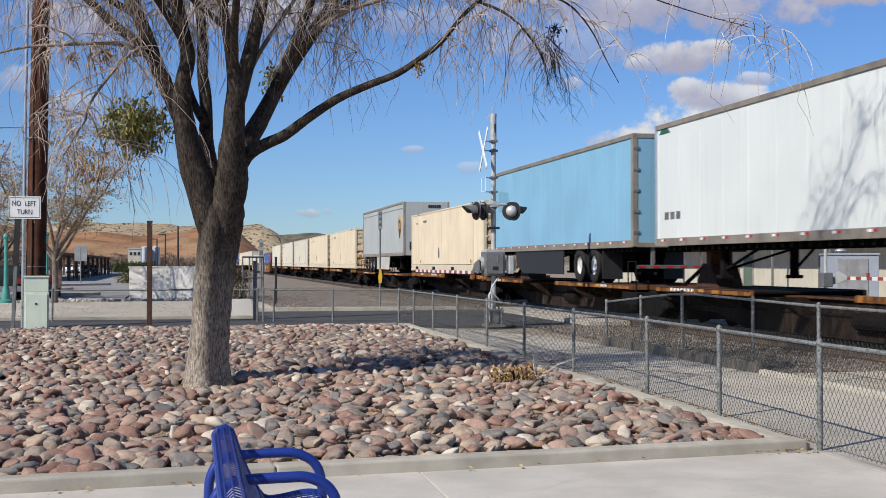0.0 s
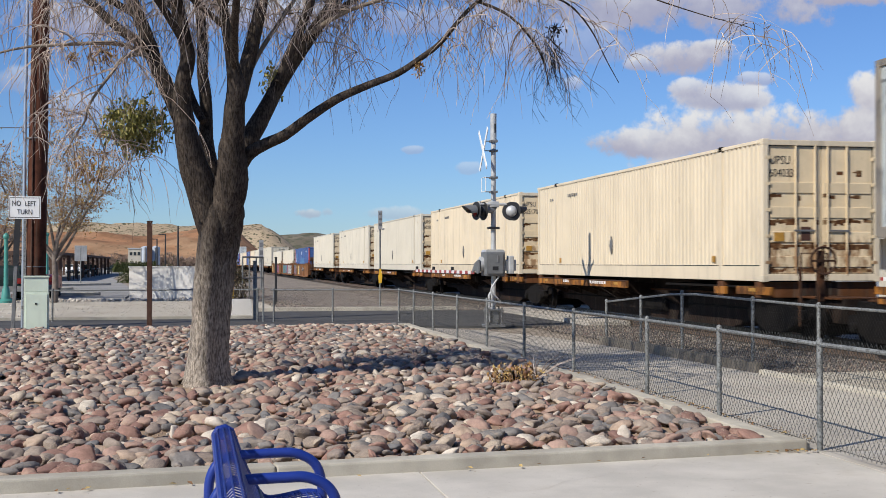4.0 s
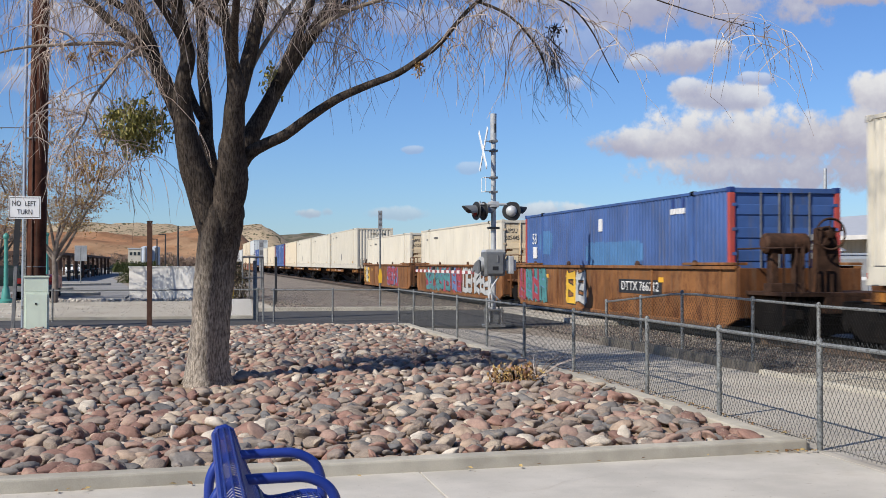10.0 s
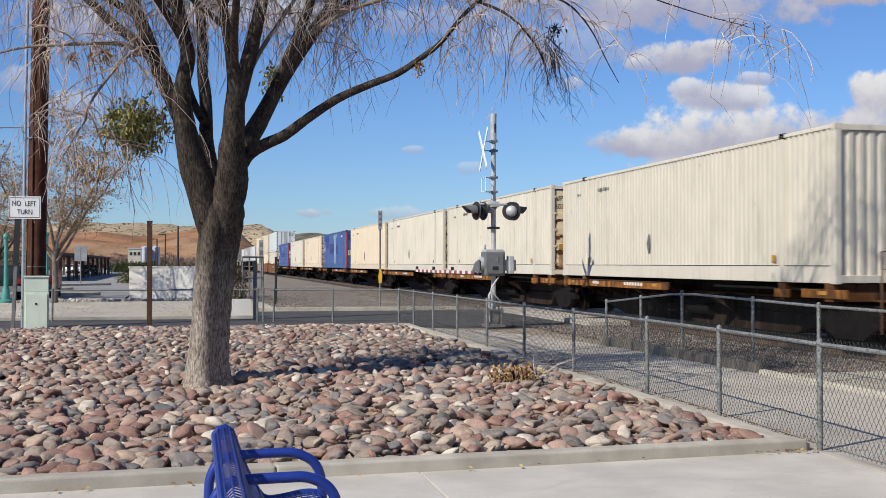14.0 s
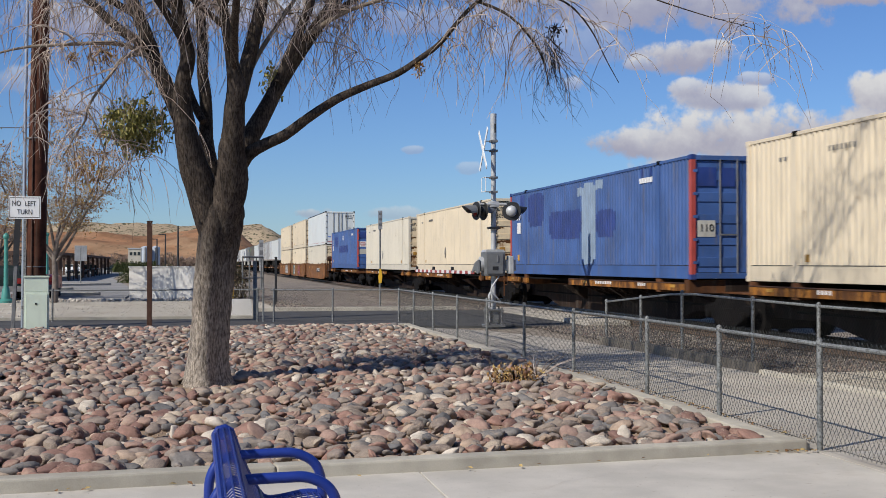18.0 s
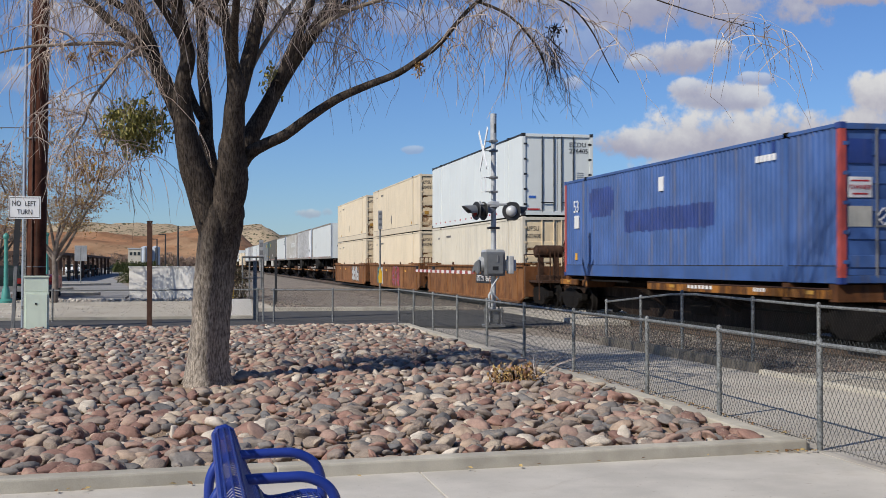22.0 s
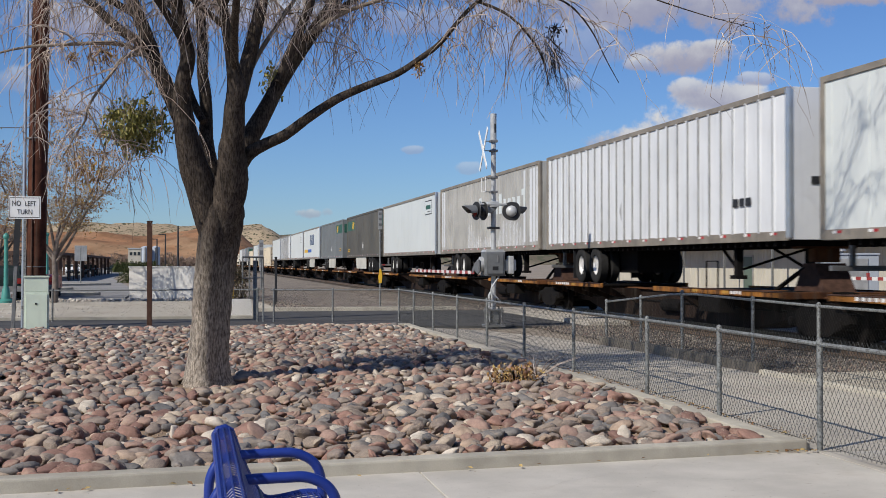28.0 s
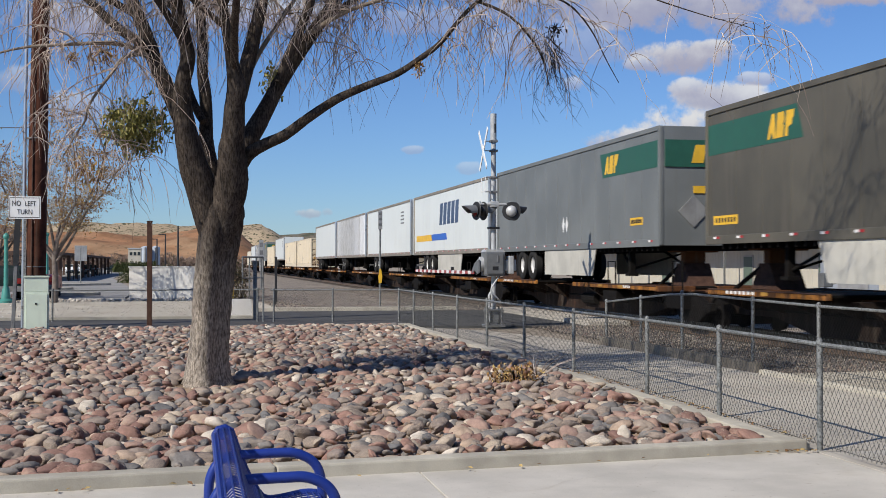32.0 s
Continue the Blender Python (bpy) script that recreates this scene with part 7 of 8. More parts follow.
    if key == "tc":
        t = trailer("tc_grey", "weathered grey ribbed trailer with large white lettering shapes", True, 16.3, "strips", high=1.0)
        rnd = random.Random(3)
        for k in range(11):
            a = 1.75 + k * 0.64
            tall = 0.75 if k in (0, 5, 10) else 0.52
            decal(t, [(a, 2.42), (a + 0.42, 2.42), (a + 0.42, 2.42 + tall), (a, 2.42 + tall)] if k % 2 else
                  [(a, 2.42), (a + 0.2, 2.42), (a + 0.2, 2.95), (a + 0.44, 2.95), (a + 0.44, 2.42 + tall), (a, 2.42 + tall)], "white", "lettering_shape", "white lettering shape", 0.015)
        for k in range(22):
            y, top = 1.9 + k * 0.4, 1.45 + 0.75 * max(0.0, math.sin(0.35 * k)) + rnd.uniform(0, 0.2)
            decal(t, [(y, 1.2), (y + 0.28, 1.2), (y + 0.26, top - 0.1), (y + 0.14, top + 0.12), (y + 0.03, top)], "white_rib", "bare_patch", "patch of paler bare panel", -0.001)
        for y0, y1 in ((0.16, 1.3), (1.75, 2.05), (15.3, 16.1)):
            decal(t, [(y0, 1.3), (y1, 1.3), (y1, 3.8), (y0, 3.8)], "white_rib", "replaced_panel", "newer white panel strip", 0.002)
        return t
    if key == "t4":
        t = trailer("white", "clean white road trailer with a framed square mark", True, 16.1)
        for (a, b, c, d, m, l) in ((1.05, 2.75, 2.95, 3.65, "black", 0.0), (1.10, 2.70, 3.0, 3.6, "white", 0.004), (1.3, 2.5, 3.22, 3.42, "green_band", 0.008), (1.3, 2.1, 3.08, 3.13, "steel", 0.008)):
            decal(t, [(a, c), (b, c), (b, d), (a, d)], m, "framed_mark", "", l)
        return t
    if key in ("a1", "a2"):
        rear = key == "a1"
        t = trailer("brown_grey" if rear else "slate", ("grimy brown-grey" if rear else "slate grey") + " road trailer with a green band and yellow mark", not rear, 16.2, skirt=True, rail="brown_grey" if rear else "slate")
        y0, y1 = (11.8, 16.1) if rear else (0.05, 4.5)
        decal(t, [(y0, 2.95), (y1, 2.95), (y1, 3.62), (y0 + (0.25 if rear else 0), 3.62)] if rear else [(y0, 2.95), (y1 - 0.25, 2.95), (y1, 3.62), (y0, 3.62)], "green_band", "band", "dark green band")
        for k in range(3):
            a = (12.2 if rear else 3.05) + k * 0.36
            b = a + 0.16
            shape = (((-0.17, 0), (-0.06, 0), (0.0, 0.12), (0.08, 0), (0.18, 0), (0.14, 0.46), (0.03, 0.46)), ((-0.17, 0), (0.12, 0), (0.17, 0.2), (0.13, 0.24), (0.19, 0.3), (0.17, 0.46), (-0.09, 0.46)),
                     ((-0.17, 0), (-0.05, 0), (-0.03, 0.16), (0.12, 0.2), (0.13, 0.28), (0.20, 0.34), (0.22, 0.46), (-0.09, 0.46)))[2 - k]
            decal(t, [(b - p, 3.03 + q * 1.08) for p, q in shape], "yellow", "mark", "slanted yellow mark", 0.004)
        decal(t, [(1.2, 1.55), (2.1, 1.55), (2.1, 1.75), (1.2, 1.75)] if not rear else [(14.6, 1.4), (15.8, 1.4), (15.8, 1.6), (14.6, 1.6)], "yellow", "label", "yellow label with dark writing")
        y2 = 14.7 if rear else 1.28
        for k in range(7):
            decal(t, [(y2 + k * (0.15 if rear else 0.11), 1.45 if rear else 1.6), (y2 + 0.08 + k * (0.15 if rear else 0.11), 1.45 if rear else 1.6), (y2 + 0.08 + k * (0.15 if rear else 0.11), 1.55 if rear else 1.7), (y2 + k * (0.15 if rear else 0.11), 1.55 if rear else 1.7)], "black", "marking_bar", "", 0.004)
        for k in range(2):
            a = 7.6 + k * 0.35
            decal(t, [(a, 1.5), (a + 0.13, 1.75), (a, 2.0), (a - 0.13, 1.75)], "tape_white", "placard")
        ye = -0.01
        if rear:
            part("band", Geo().box(-1.15, 1.15, ye - 0.01, 0.02, 2.95, 3.62), "green_band", t)
            part("placard", Geo().slab([(-0.2, 1.6), (0.1, 1.95), (-0.2, 2.3), (-0.5, 1.95)], -0.02, 0.02, "y"), "red", t)
        else:
            part("band", Geo().box(-1.15, 1.15, ye - 0.01, 0.02, 2.95, 3.62), "green_band", t)
            for k in range(3):
                part("mark", Geo().slab([(-0.45 + k * 0.4, 3.05), (-0.15 + k * 0.4, 3.05), (-0.05 + k * 0.4, 3.5), (-0.35 + k * 0.4, 3.5)], -0.03, 0.0, "y"), "yellow", t)
            part("label", Geo().box(-0.4, 0.5, -0.015, 0.02, 2.3, 2.48), "yellow", t)
            part("placard", Geo().slab([(-0.4, 1.45), (0.0, 1.85), (-0.4, 2.25), (-0.8, 1.85)], -0.02, 0.02, "y"), "alu", t, "grey diamond placard")
        return t
    if key == "sw":
        t = trailer("white", "white road trailer with slanted navy lettering shapes and a blue stripe", True, 16.3, skirt=True)
        for k in range(5):
            a = 5.6 + k * 0.85
            decal(t, [(a + 0.1, 2.35), (a + 0.75, 2.35), (a + 0.55, 3.35), (a - 0.1, 3.35)], "navy_decal", "lettering_shape", "slanted navy lettering shape")
        decal(t, [(8.0, 1.65), (11.5, 1.65), (11.7, 1.95), (8.2, 1.95)], "blue_decal", "stripe", "blue stripe")
        decal(t, [(11.5, 1.65), (15.6, 1.65), (15.6, 1.95), (11.7, 1.95)], "yellow", "stripe", "yellow stripe")
        return t
    if key == "n2":
        return trailer("white_rib", "white road trailer with ribbed panels, on a spine car", True, 16.2, "posts")
    t = trailer("white", "plain white road trailer on a spine car", True, 16.2 if key == "n1" else 16.1)
    if key == "n1":
        for k in range(4):
            decal(t, [(2.2, 2.75 + k * 0.2), (3.2, 2.75 + k * 0.2), (3.2, 2.83 + k * 0.2), (2.2, 2.83 + k * 0.2)], "steel", "marking_bar")
    return t


PATCHES = {"x": ((11.95, 13.92, 1.62, 2.72, "blue_patch"), (14.3, 14.8, 2.2, 2.75, "blue_patch"), (7.9, 11.4, 1.13, 2.0, "blue_patch"), (5.1, 6.75, 1.12, 1.88, "blue_patch"),
                 (6.75, 7.9, 0.36, 2.72, "blue_grey"), (7.9, 8.5, 2.38, 2.62, "blue_grey"), (6.2, 6.75, 2.5, 2.74, "blue_grey")),
           "y": ((11.7, 13.9, 1.70, 2.50, "blue_patch"), (5.2, 10.9, 1.2, 1.75, "blue_patch")), "z": ((12.9, 14.4, 1.55, 2.3, "blue_teal"), (5.0, 9.6, 1.15, 1.85, "blue_teal"))}
PAINT = {"a": ((9.2, 11.1, ("paint_black", "paint_white", "yellow")), (13.2, 16.4, ("paint_teal", "paint_teal", "paint_red"))),
         "b": ((0.6, 6.0, ("paint_black", "paint_white", "paint_white")), (6.3, 8.2, ("paint_red", "paint_red", "paint_blue")), (8.6, 14.2, ("paint_red", "paint_teal", "paint_teal"))),
         "c": ((3.3, 7.0, ("paint_blue", "paint_red", "paint_red")), (14.2, 16.4, ("paint_black", "yellow", "paint_white"))), "d": (),
         "e": ((11.3, 13.4, ("paint_black", "paint_white", "paint_teal")), (5.5, 7.7, ("paint_red", "paint_red", "well"))),
         "f": ((2.8, 6.2, ("paint_black", "paint_white", "paint_white")),)}
WELL_NUMBER = {"a": "DTTX 766212", "c": "DTTX 766216", "d": "DTTX 766631"}


def build_train():
    protos = {}

    def box(style, code):
        doors = style != "white_corrugated"
        if style not in protos:
            protos[style] = container(style, BOX_LABEL[style], doors)
            c = protos[style]
        else:
            c = copy_thing(protos[style], Matrix.Identity(4))
        if style in ("beige", "cream") and code.isdigit():
            return c, code
        return c, ""
    made = {}
    later = []
    for i, row in enumerate(TRAIN):
        u, kind, style = row[:3]
        end_before = TRAIN[i - 1][0] + LEN if i else u - 2.4
        next_start = TRAIN[i + 1][0] if i + 1 < len(TRAIN) else u + LEN + 2.4
        ng, fg = max(0.9, u - end_before), max(0.9, next_start - u - LEN)
        if kind == "trailer":
            if style in made:
                t = copy_thing(made[style], Matrix.Identity(4))
            else:
                t = made[style] = make_trailer(style)
            MOVING.append((t, u, WHEELS))
            MOVING.append((spine_car(ng, fg, "road trailer", {"w0": LEN - 0.95, "bt": 13.95, "a1": 15.25}.get(style, 0.95), braked=ng >= 4), u, 0.0))
        elif kind == "spine":
            c, code = box(style, row[3])
            later.append((c, code, row[3] if style == "blue" else ""))
            MOVING.append((c, u, DECK))
            MOVING.append((spine_car(ng, fg, "container", turned=style == "blue", braked=u == 332.85 or ng >= 4 and style != "blue"), u, 0.0))
        else:
            c, code = box(style if kind == "well" else "beige" if style != "white" else "cream", row[3])
            later.append((c, code, "z" if style == "blue" else ""))
            MOVING.append((c, u, WELL))
            if kind == "stack":
                top, code2 = box(style, "604035" if row[4] == "e" else "")
                if style == "white":
                    lettering("number", "ECDU", 0.165, "black", top, pose(0.74, 0.036, 2.50, 90, 0, 0))
                    lettering("number", "296405", 0.165, "black", top, pose(0.78, 0.036, 2.28, 90, 0, 0))
                later.append((top, code2, ""))
                MOVING.append((top, u, WELL + TALL + 0.03))
            MOVING.append((well_car(ng, fg, WELL_NUMBER.get(row[4], ""), PAINT[row[4]], i), u, 0.0))
    for c, code, patch in later:
        if code:
            lettering("number", code, 0.165, "black", c, pose(-0.87, 0.0425, 2.20, 90, 0, 0), 0.78)
        if patch in PATCHES:
            blue_patches(c, PATCHES[patch])
            if patch == "x":
                part("white_label", Geo().box(-1.13, -0.69, 0.014, 0.022, 0.99, 1.37), "skirt", c, "dirty white label")
                lettering("figures", "110", 0.17, "sign_black", c, pose(-0.91, 0.006, 1.19, 90, 0, 0))
            elif patch == "y":
                part("white_label", Geo().box(-1.13, -0.67, 0.014, 0.022, 1.03, 1.40), "skirt", c, "dirty white label")
                sign = part("notice", Geo().box(-1.13, -0.67, 0.014, 0.022, 1.55, 1.92), "tape_white", c, "white notice with red lettering")
                lettering("notice_text", "OWNER", 0.085, "tape_red", sign, pose(-0.90, 0.006, 1.73, 90, 0, 0), 0.95)
                part("notice_line", Geo().box(-1.08, -0.72, 0.01, 0.016, 1.835, 1.865).box(-1.05, -0.75, 0.01, 0.016, 1.60, 1.63), "tape_red", sign)
                g = Geo()
                for a, b in (((-0.44, 1.37), (-0.27, 1.22)), ((-0.27, 1.22), (-0.42, 1.06)), ((-0.42, 1.06), (-0.57, 1.20)), ((-0.57, 1.20), (-0.44, 1.37)), ((-0.52, 1.14), (-0.34, 1.28))):
                    g.tube([(a[0], 0.016, a[1]), (b[0], 0.016, b[1])], 0.011, 4)
                part("chalk_mark", g, "tape_white", c, "thin white outline mark")
                for k in range(4):
                    part("marking_bar", Geo().box(0.16, 0.50 - 0.06 * (k % 2), 0.014, 0.022, 1.04 + k * 0.1, 1.09 + k * 0.1), "skirt", c)
            if patch in "xy":
                for x0, x1 in ((-1.13, -0.66), (-0.55, -0.2), (0.2, 0.55), (0.66, 1.13)):
                    part("paint_patch", Geo().box(x0, x1, 0.016, 0.03, 2.16, 2.6), "blue_patch", c, "overpainted darker patch")
            if patch in "yz":
                part("white_label", Geo().box(-WID / 2 - 0.008, -WID / 2 + 0.016, 8.2, 8.5, 2.15, 2.5), "tape_white", c)
            if patch == "z":
                for k in range(3):
                    part("marking_bar", Geo().box(0.55, 0.95 - 0.1 * (k % 2), 0.014, 0.022, 1.75 - k * 0.2, 1.88 - k * 0.2), "skirt", c)


def motions():
    """The train rolls towards the camera at about sixteen metres a second."""
    way = ((0, 0.0), (1, 15.25), (2, 30.95), (3, 46.75), (4, 62.65), (6, 94.78), (8, 127.09), (10, 159.42), (12, 191.71), (14, 223.94), (16, 256.12),
           (18, 288.28), (20, 320.45), (22, 352.65), (24, 384.87), (26, 417.11), (28, 449.34), (30, 481.59), (32, 513.91))
    for ob, u, z in MOVING:
        walk(ob, [(t, pose(TRACK, u - d, z)) for t, d in way])


# ---- things along the road and beyond ----
def build_roadside():
    # pale green cabinet
    c = thing("utility_cabinet", "pale green steel utility cabinet beside the cobble bed", "cabinet", at=pose(-3.93, 31.9, 0, 0, 0, 6))
    part("body", Geo().box(-0.30, 0.30, -0.2, 0.25, 0.0, 0.98, 0.012), "cabinet", c)
    part("upper_box", Geo().box(-0.29, 0.29, -0.19, 0.24, 0.98, 1.36, 0.012), "cabinet", c)
    part("lid", Geo().box(-0.31, 0.31, -0.215, 0.26, 1.34, 1.385, 0.012), "cabinet", c)
    part("door", Geo().box(-0.26, 0.26, -0.222, -0.2, 0.05, 0.93, 0.006), "cabinet", c)
    part("latch", Geo().box(-0.03, 0.02, -0.235, -0.22, 0.66, 0.70, 0.004), "black", c)
    part("padlock", Geo().box(-0.36, -0.30, -0.14, -0.08, 0.55, 0.63, 0.01), "steel", c)
    # wooden pole with its conduit
    p = thing("utility_pole", "dark brown creosoted wooden utility pole with grey conduit", "pole", at=pose(-4.14, 33.3, 0))
    part("pole", Geo().tube([(0, 0, -0.2), (0.06, 0, 4.5), (0.16, 0, 11.0)], [0.255, 0.245, 0.20], 18), "pole_wood", p, smooth=True)
    part("conduit", Geo().tube([(-0.30, -0.12, 0), (-0.25, -0.12, 6.0), (-0.18, -0.12, 10)], 0.045, 10), "alu_bright", p, smooth=True)
    part("thin_conduit", Geo().tube([(-0.07, -0.262, 0), (-0.02, -0.245, 8.0)], 0.02, 8), "rust_post", p)
    for z in (1.6, 3.4, 5.0):
        part("strap", Geo().lathe((0.02, 0, z), (0, 0, 1), [(0, 0.258), (0.03, 0.258)], 18), "steel", p)
    part("wire", Geo().tube([(-14, 2.5, 5.55), (-7, 1.2, 5.3), (0.0, 0, 5.30)], 0.012, 5), "black", p)
    # regulatory sign
    s = thing("road_sign", "white regulatory road sign with black lettering on a steel post", "sign", at=pose(-4.22, 31.9, 0))
    part("post", Geo().box(-0.03, 0.03, -0.012, 0.012, 0, 3.4, 0.004), "galv", s)
    part("sign_plate", Geo().box(-0.39, 0.39, -0.026, -0.016, 2.83, 3.40, 0.004), "sign_white", s)
    part("border", Geo().box(-0.37, 0.37, -0.030, -0.024, 2.86, 2.875).box(-0.37, 0.37, -0.030, -0.024, 3.355, 3.37).box(-0.37, -0.355, -0.030, -0.024, 2.86, 3.37).box(0.355, 0.37, -0.030, -0.024, 2.86, 3.37), "sign_black", s)
    lettering("words", "NO", 0.135, "sign_black", s, pose(-0.20, -0.030, 3.215, 90, 0, 0), 0.72)
    lettering("words", "LEFT", 0.125, "sign_black", s, pose(0.135, -0.030, 3.21, 90, 0, 0), 0.74)
    lettering("words", "TURN", 0.125, "sign_black", s, pose(0, -0.030, 3.0, 90, 0, 0), 0.78)
    d = thing("sign_post", "dark steel post with a narrow sign seen from behind", "sign", at=pose(-4.60, 32.6, 0, 0, 2.4, 0))
    part("post", Geo().box(-0.045, 0.045, -0.04, 0.04, -0.05, 2.9, 0.01), "steel", d)
    part("plate", Geo().box(-0.075, 0.075, -0.06, -0.045, 1.65, 2.95, 0.003), "black", d)
    # tall rusty post in the bed and others by the track
    for x, y, h, w, mat, lab in ((-1.13, 31.56, 2.76, 0.065, "rust_post", "rusty square steel post standing in the cobbles"),
                                 (1.78, 36.6, 1.75, 0.05, "galv", "grey steel post by the gate"),
                                 (3.44, 52.2, 1.95, 0.05, "black", "thin dark post in the gravel")):
        t = thing("steel_post", lab, "post", group="steel posts", at=pose(x, y, 0))
        part("shaft", Geo().box(-w, w, -w, w, -0.1, h, 0.012), mat, t)
        part("cap", Geo().box(-w - 0.01, w + 0.01, -w - 0.01, w + 0.01, h, h + 0.03, 0.008), mat, t)
    # marker with yellow tag
    m = thing("track_marker", "slim white-topped marker post with a yellow tag", "marker", at=pose(6.95, 45.4, 0))
    part("post", Geo().tube([(0, 0, 0), (0, 0, 3.7)], 0.035, 8), "galv", m)
    part("board", Geo().box(-0.08, 0.08, -0.05, -0.035, 3.0, 3.72, 0.004), "alu", m)
    for z in (3.18, 3.40, 3.60):
        part("marking_bar", Geo().box(-0.06, 0.06, -0.056, -0.05, z - 0.05, z + 0.05), "steel", m)
    part("tag", Geo().slab([(-0.06, 0.95), (0.06, 0.95), (0.075, 1.2), (0.03, 1.5), (-0.03, 1.5), (-0.075, 1.2)], -0.06, -0.045, "y"), "yellow", m)
    # narrow white board beyond the gate
    b = thing("white_board", "tall narrow white board with faded marks on a post", "sign", at=pose(4.2, 78.0, 0))
    part("post", Geo().tube([(0, 0, 0), (0, 0, 2.0)], 0.05, 8), "galv", b)
    part("board", Geo().box(-0.14, 0.14, -0.02, 0.02, 1.2, 3.2, 0.006), "alu", b)
    for z in (1.9, 2.4, 2.9):
        part("marking_bar", Geo().box(-0.10, 0.10, -0.03, -0.02, z - 0.14, z + 0.14), "steel", b)
    # pipe frame and yellow hydrant by the wall's end
    f = thing("pipe_frame", "galvanised pipe gate frame by the wall", "gate", at=pose(2.2, 57.0, 0, 0, 0, 60))
    for x in (0.0, 0.7, 1.4, 2.1):
        part("upright", Geo().tube([(x, 0, 0), (x, 0, 2.0)], 0.04, 8), "galv", f)
    part("rail", Geo().tube([(0, 0, 2.0), (2.1, 0, 2.0)], 0.04, 8).tube([(0, 0, 1.0), (2.1, 0, 1.0)], 0.03, 8), "galv", f)
    h = thing("valve_pipe", "yellow painted valve pipe by the gate", "pipe", at=pose(1.75, 56.8, 0.02))
    part("riser", Geo().tube([(0, 0, 0), (0, 0, 0.85)], 0.05, 10), "yellow", h)
    part("wheel", Geo().lathe((0, 0, 0.85), (0, 0, 1), [(0, 0.11), (0.05, 0.12), (0.08, 0.05)], 12), "yellow", h)
    k = thing("concrete_block", "pale concrete barrier block beside the gate", "block", at=pose(1.36, 38.2, 0.02))
    part("body", Geo().slab([(-0.40, 0.0), (0.40, 0.0), (0.40, 0.25), (0.37, 0.56), (-0.37, 0.56), (-0.40, 0.25)], -0.2, 0.2, "y"), "white_wall", k)
    # white masonry wall in blocks
    w = thing("wall_white", "whitewashed masonry wall in the shade of branches", "wall", kind="structure", at=pose(-3.0, 57.7, 0, 0, 0, -20))
    part("core", Geo().box(0, 4.3, 0.0, 0.30, -0.1, 1.50, 0.02), "white_wall", w)
    part("coping", Geo().box(-0.03, 4.33, -0.03, 0.33, 1.50, 1.56, 0.015), "white_wall", w)


def leafy(name, label, centre, size, count, leaf, mat, seed, category="bush"):
    """A bush of many small leaves on a few stems."""
    rnd = random.Random(seed)
    b = thing(name, label, category, at=pose(*centre))
    g, st = Geo(), Geo()
    for i in range(count):
        d = Vector((rnd.gauss(0, 1), rnd.gauss(0, 1), abs(rnd.gauss(0, 1)))).normalized() * rnd.random() ** 0.4
        k = 1 + 0.4 * noise.noise(d * 3 + Vector((seed, 0, 0)))
        p = Vector((d.x * size[0], d.y * size[1], d.z * size[2])) * k
        e = Euler((rnd.uniform(0, 6.3), rnd.uniform(0, 6.3), rnd.uniform(0, 6.3))).to_matrix()
        q = leaf * rnd.uniform(0.6, 1.4)
        g.add([tuple(p + e @ Vector(c)) for c in ((-q, 0, 0), (0, q * 0.5, 0), (q, 0, q * 0.15), (0, -q * 0.5, 0))], [(0, 1, 2, 3)])
    for i in range(10):
        d = Vector((rnd.gauss(0, 1), rnd.gauss(0, 1), 1.2)).normalized()
        st.tube([(0, 0, 0), (d.x * size[0] * 0.5, d.y * size[1] * 0.5, d.z * size[2] * 0.5), (d.x * size[0] * 0.9, d.y * size[1] * 0.9, d.z * size[2] * 0.9)], [0.02, 0.012, 0.005], 4, False)
    part("stem_mass", st, "bark", b)
    tagged(part("leaves", g, mat, b), kind="stuff")
    return b


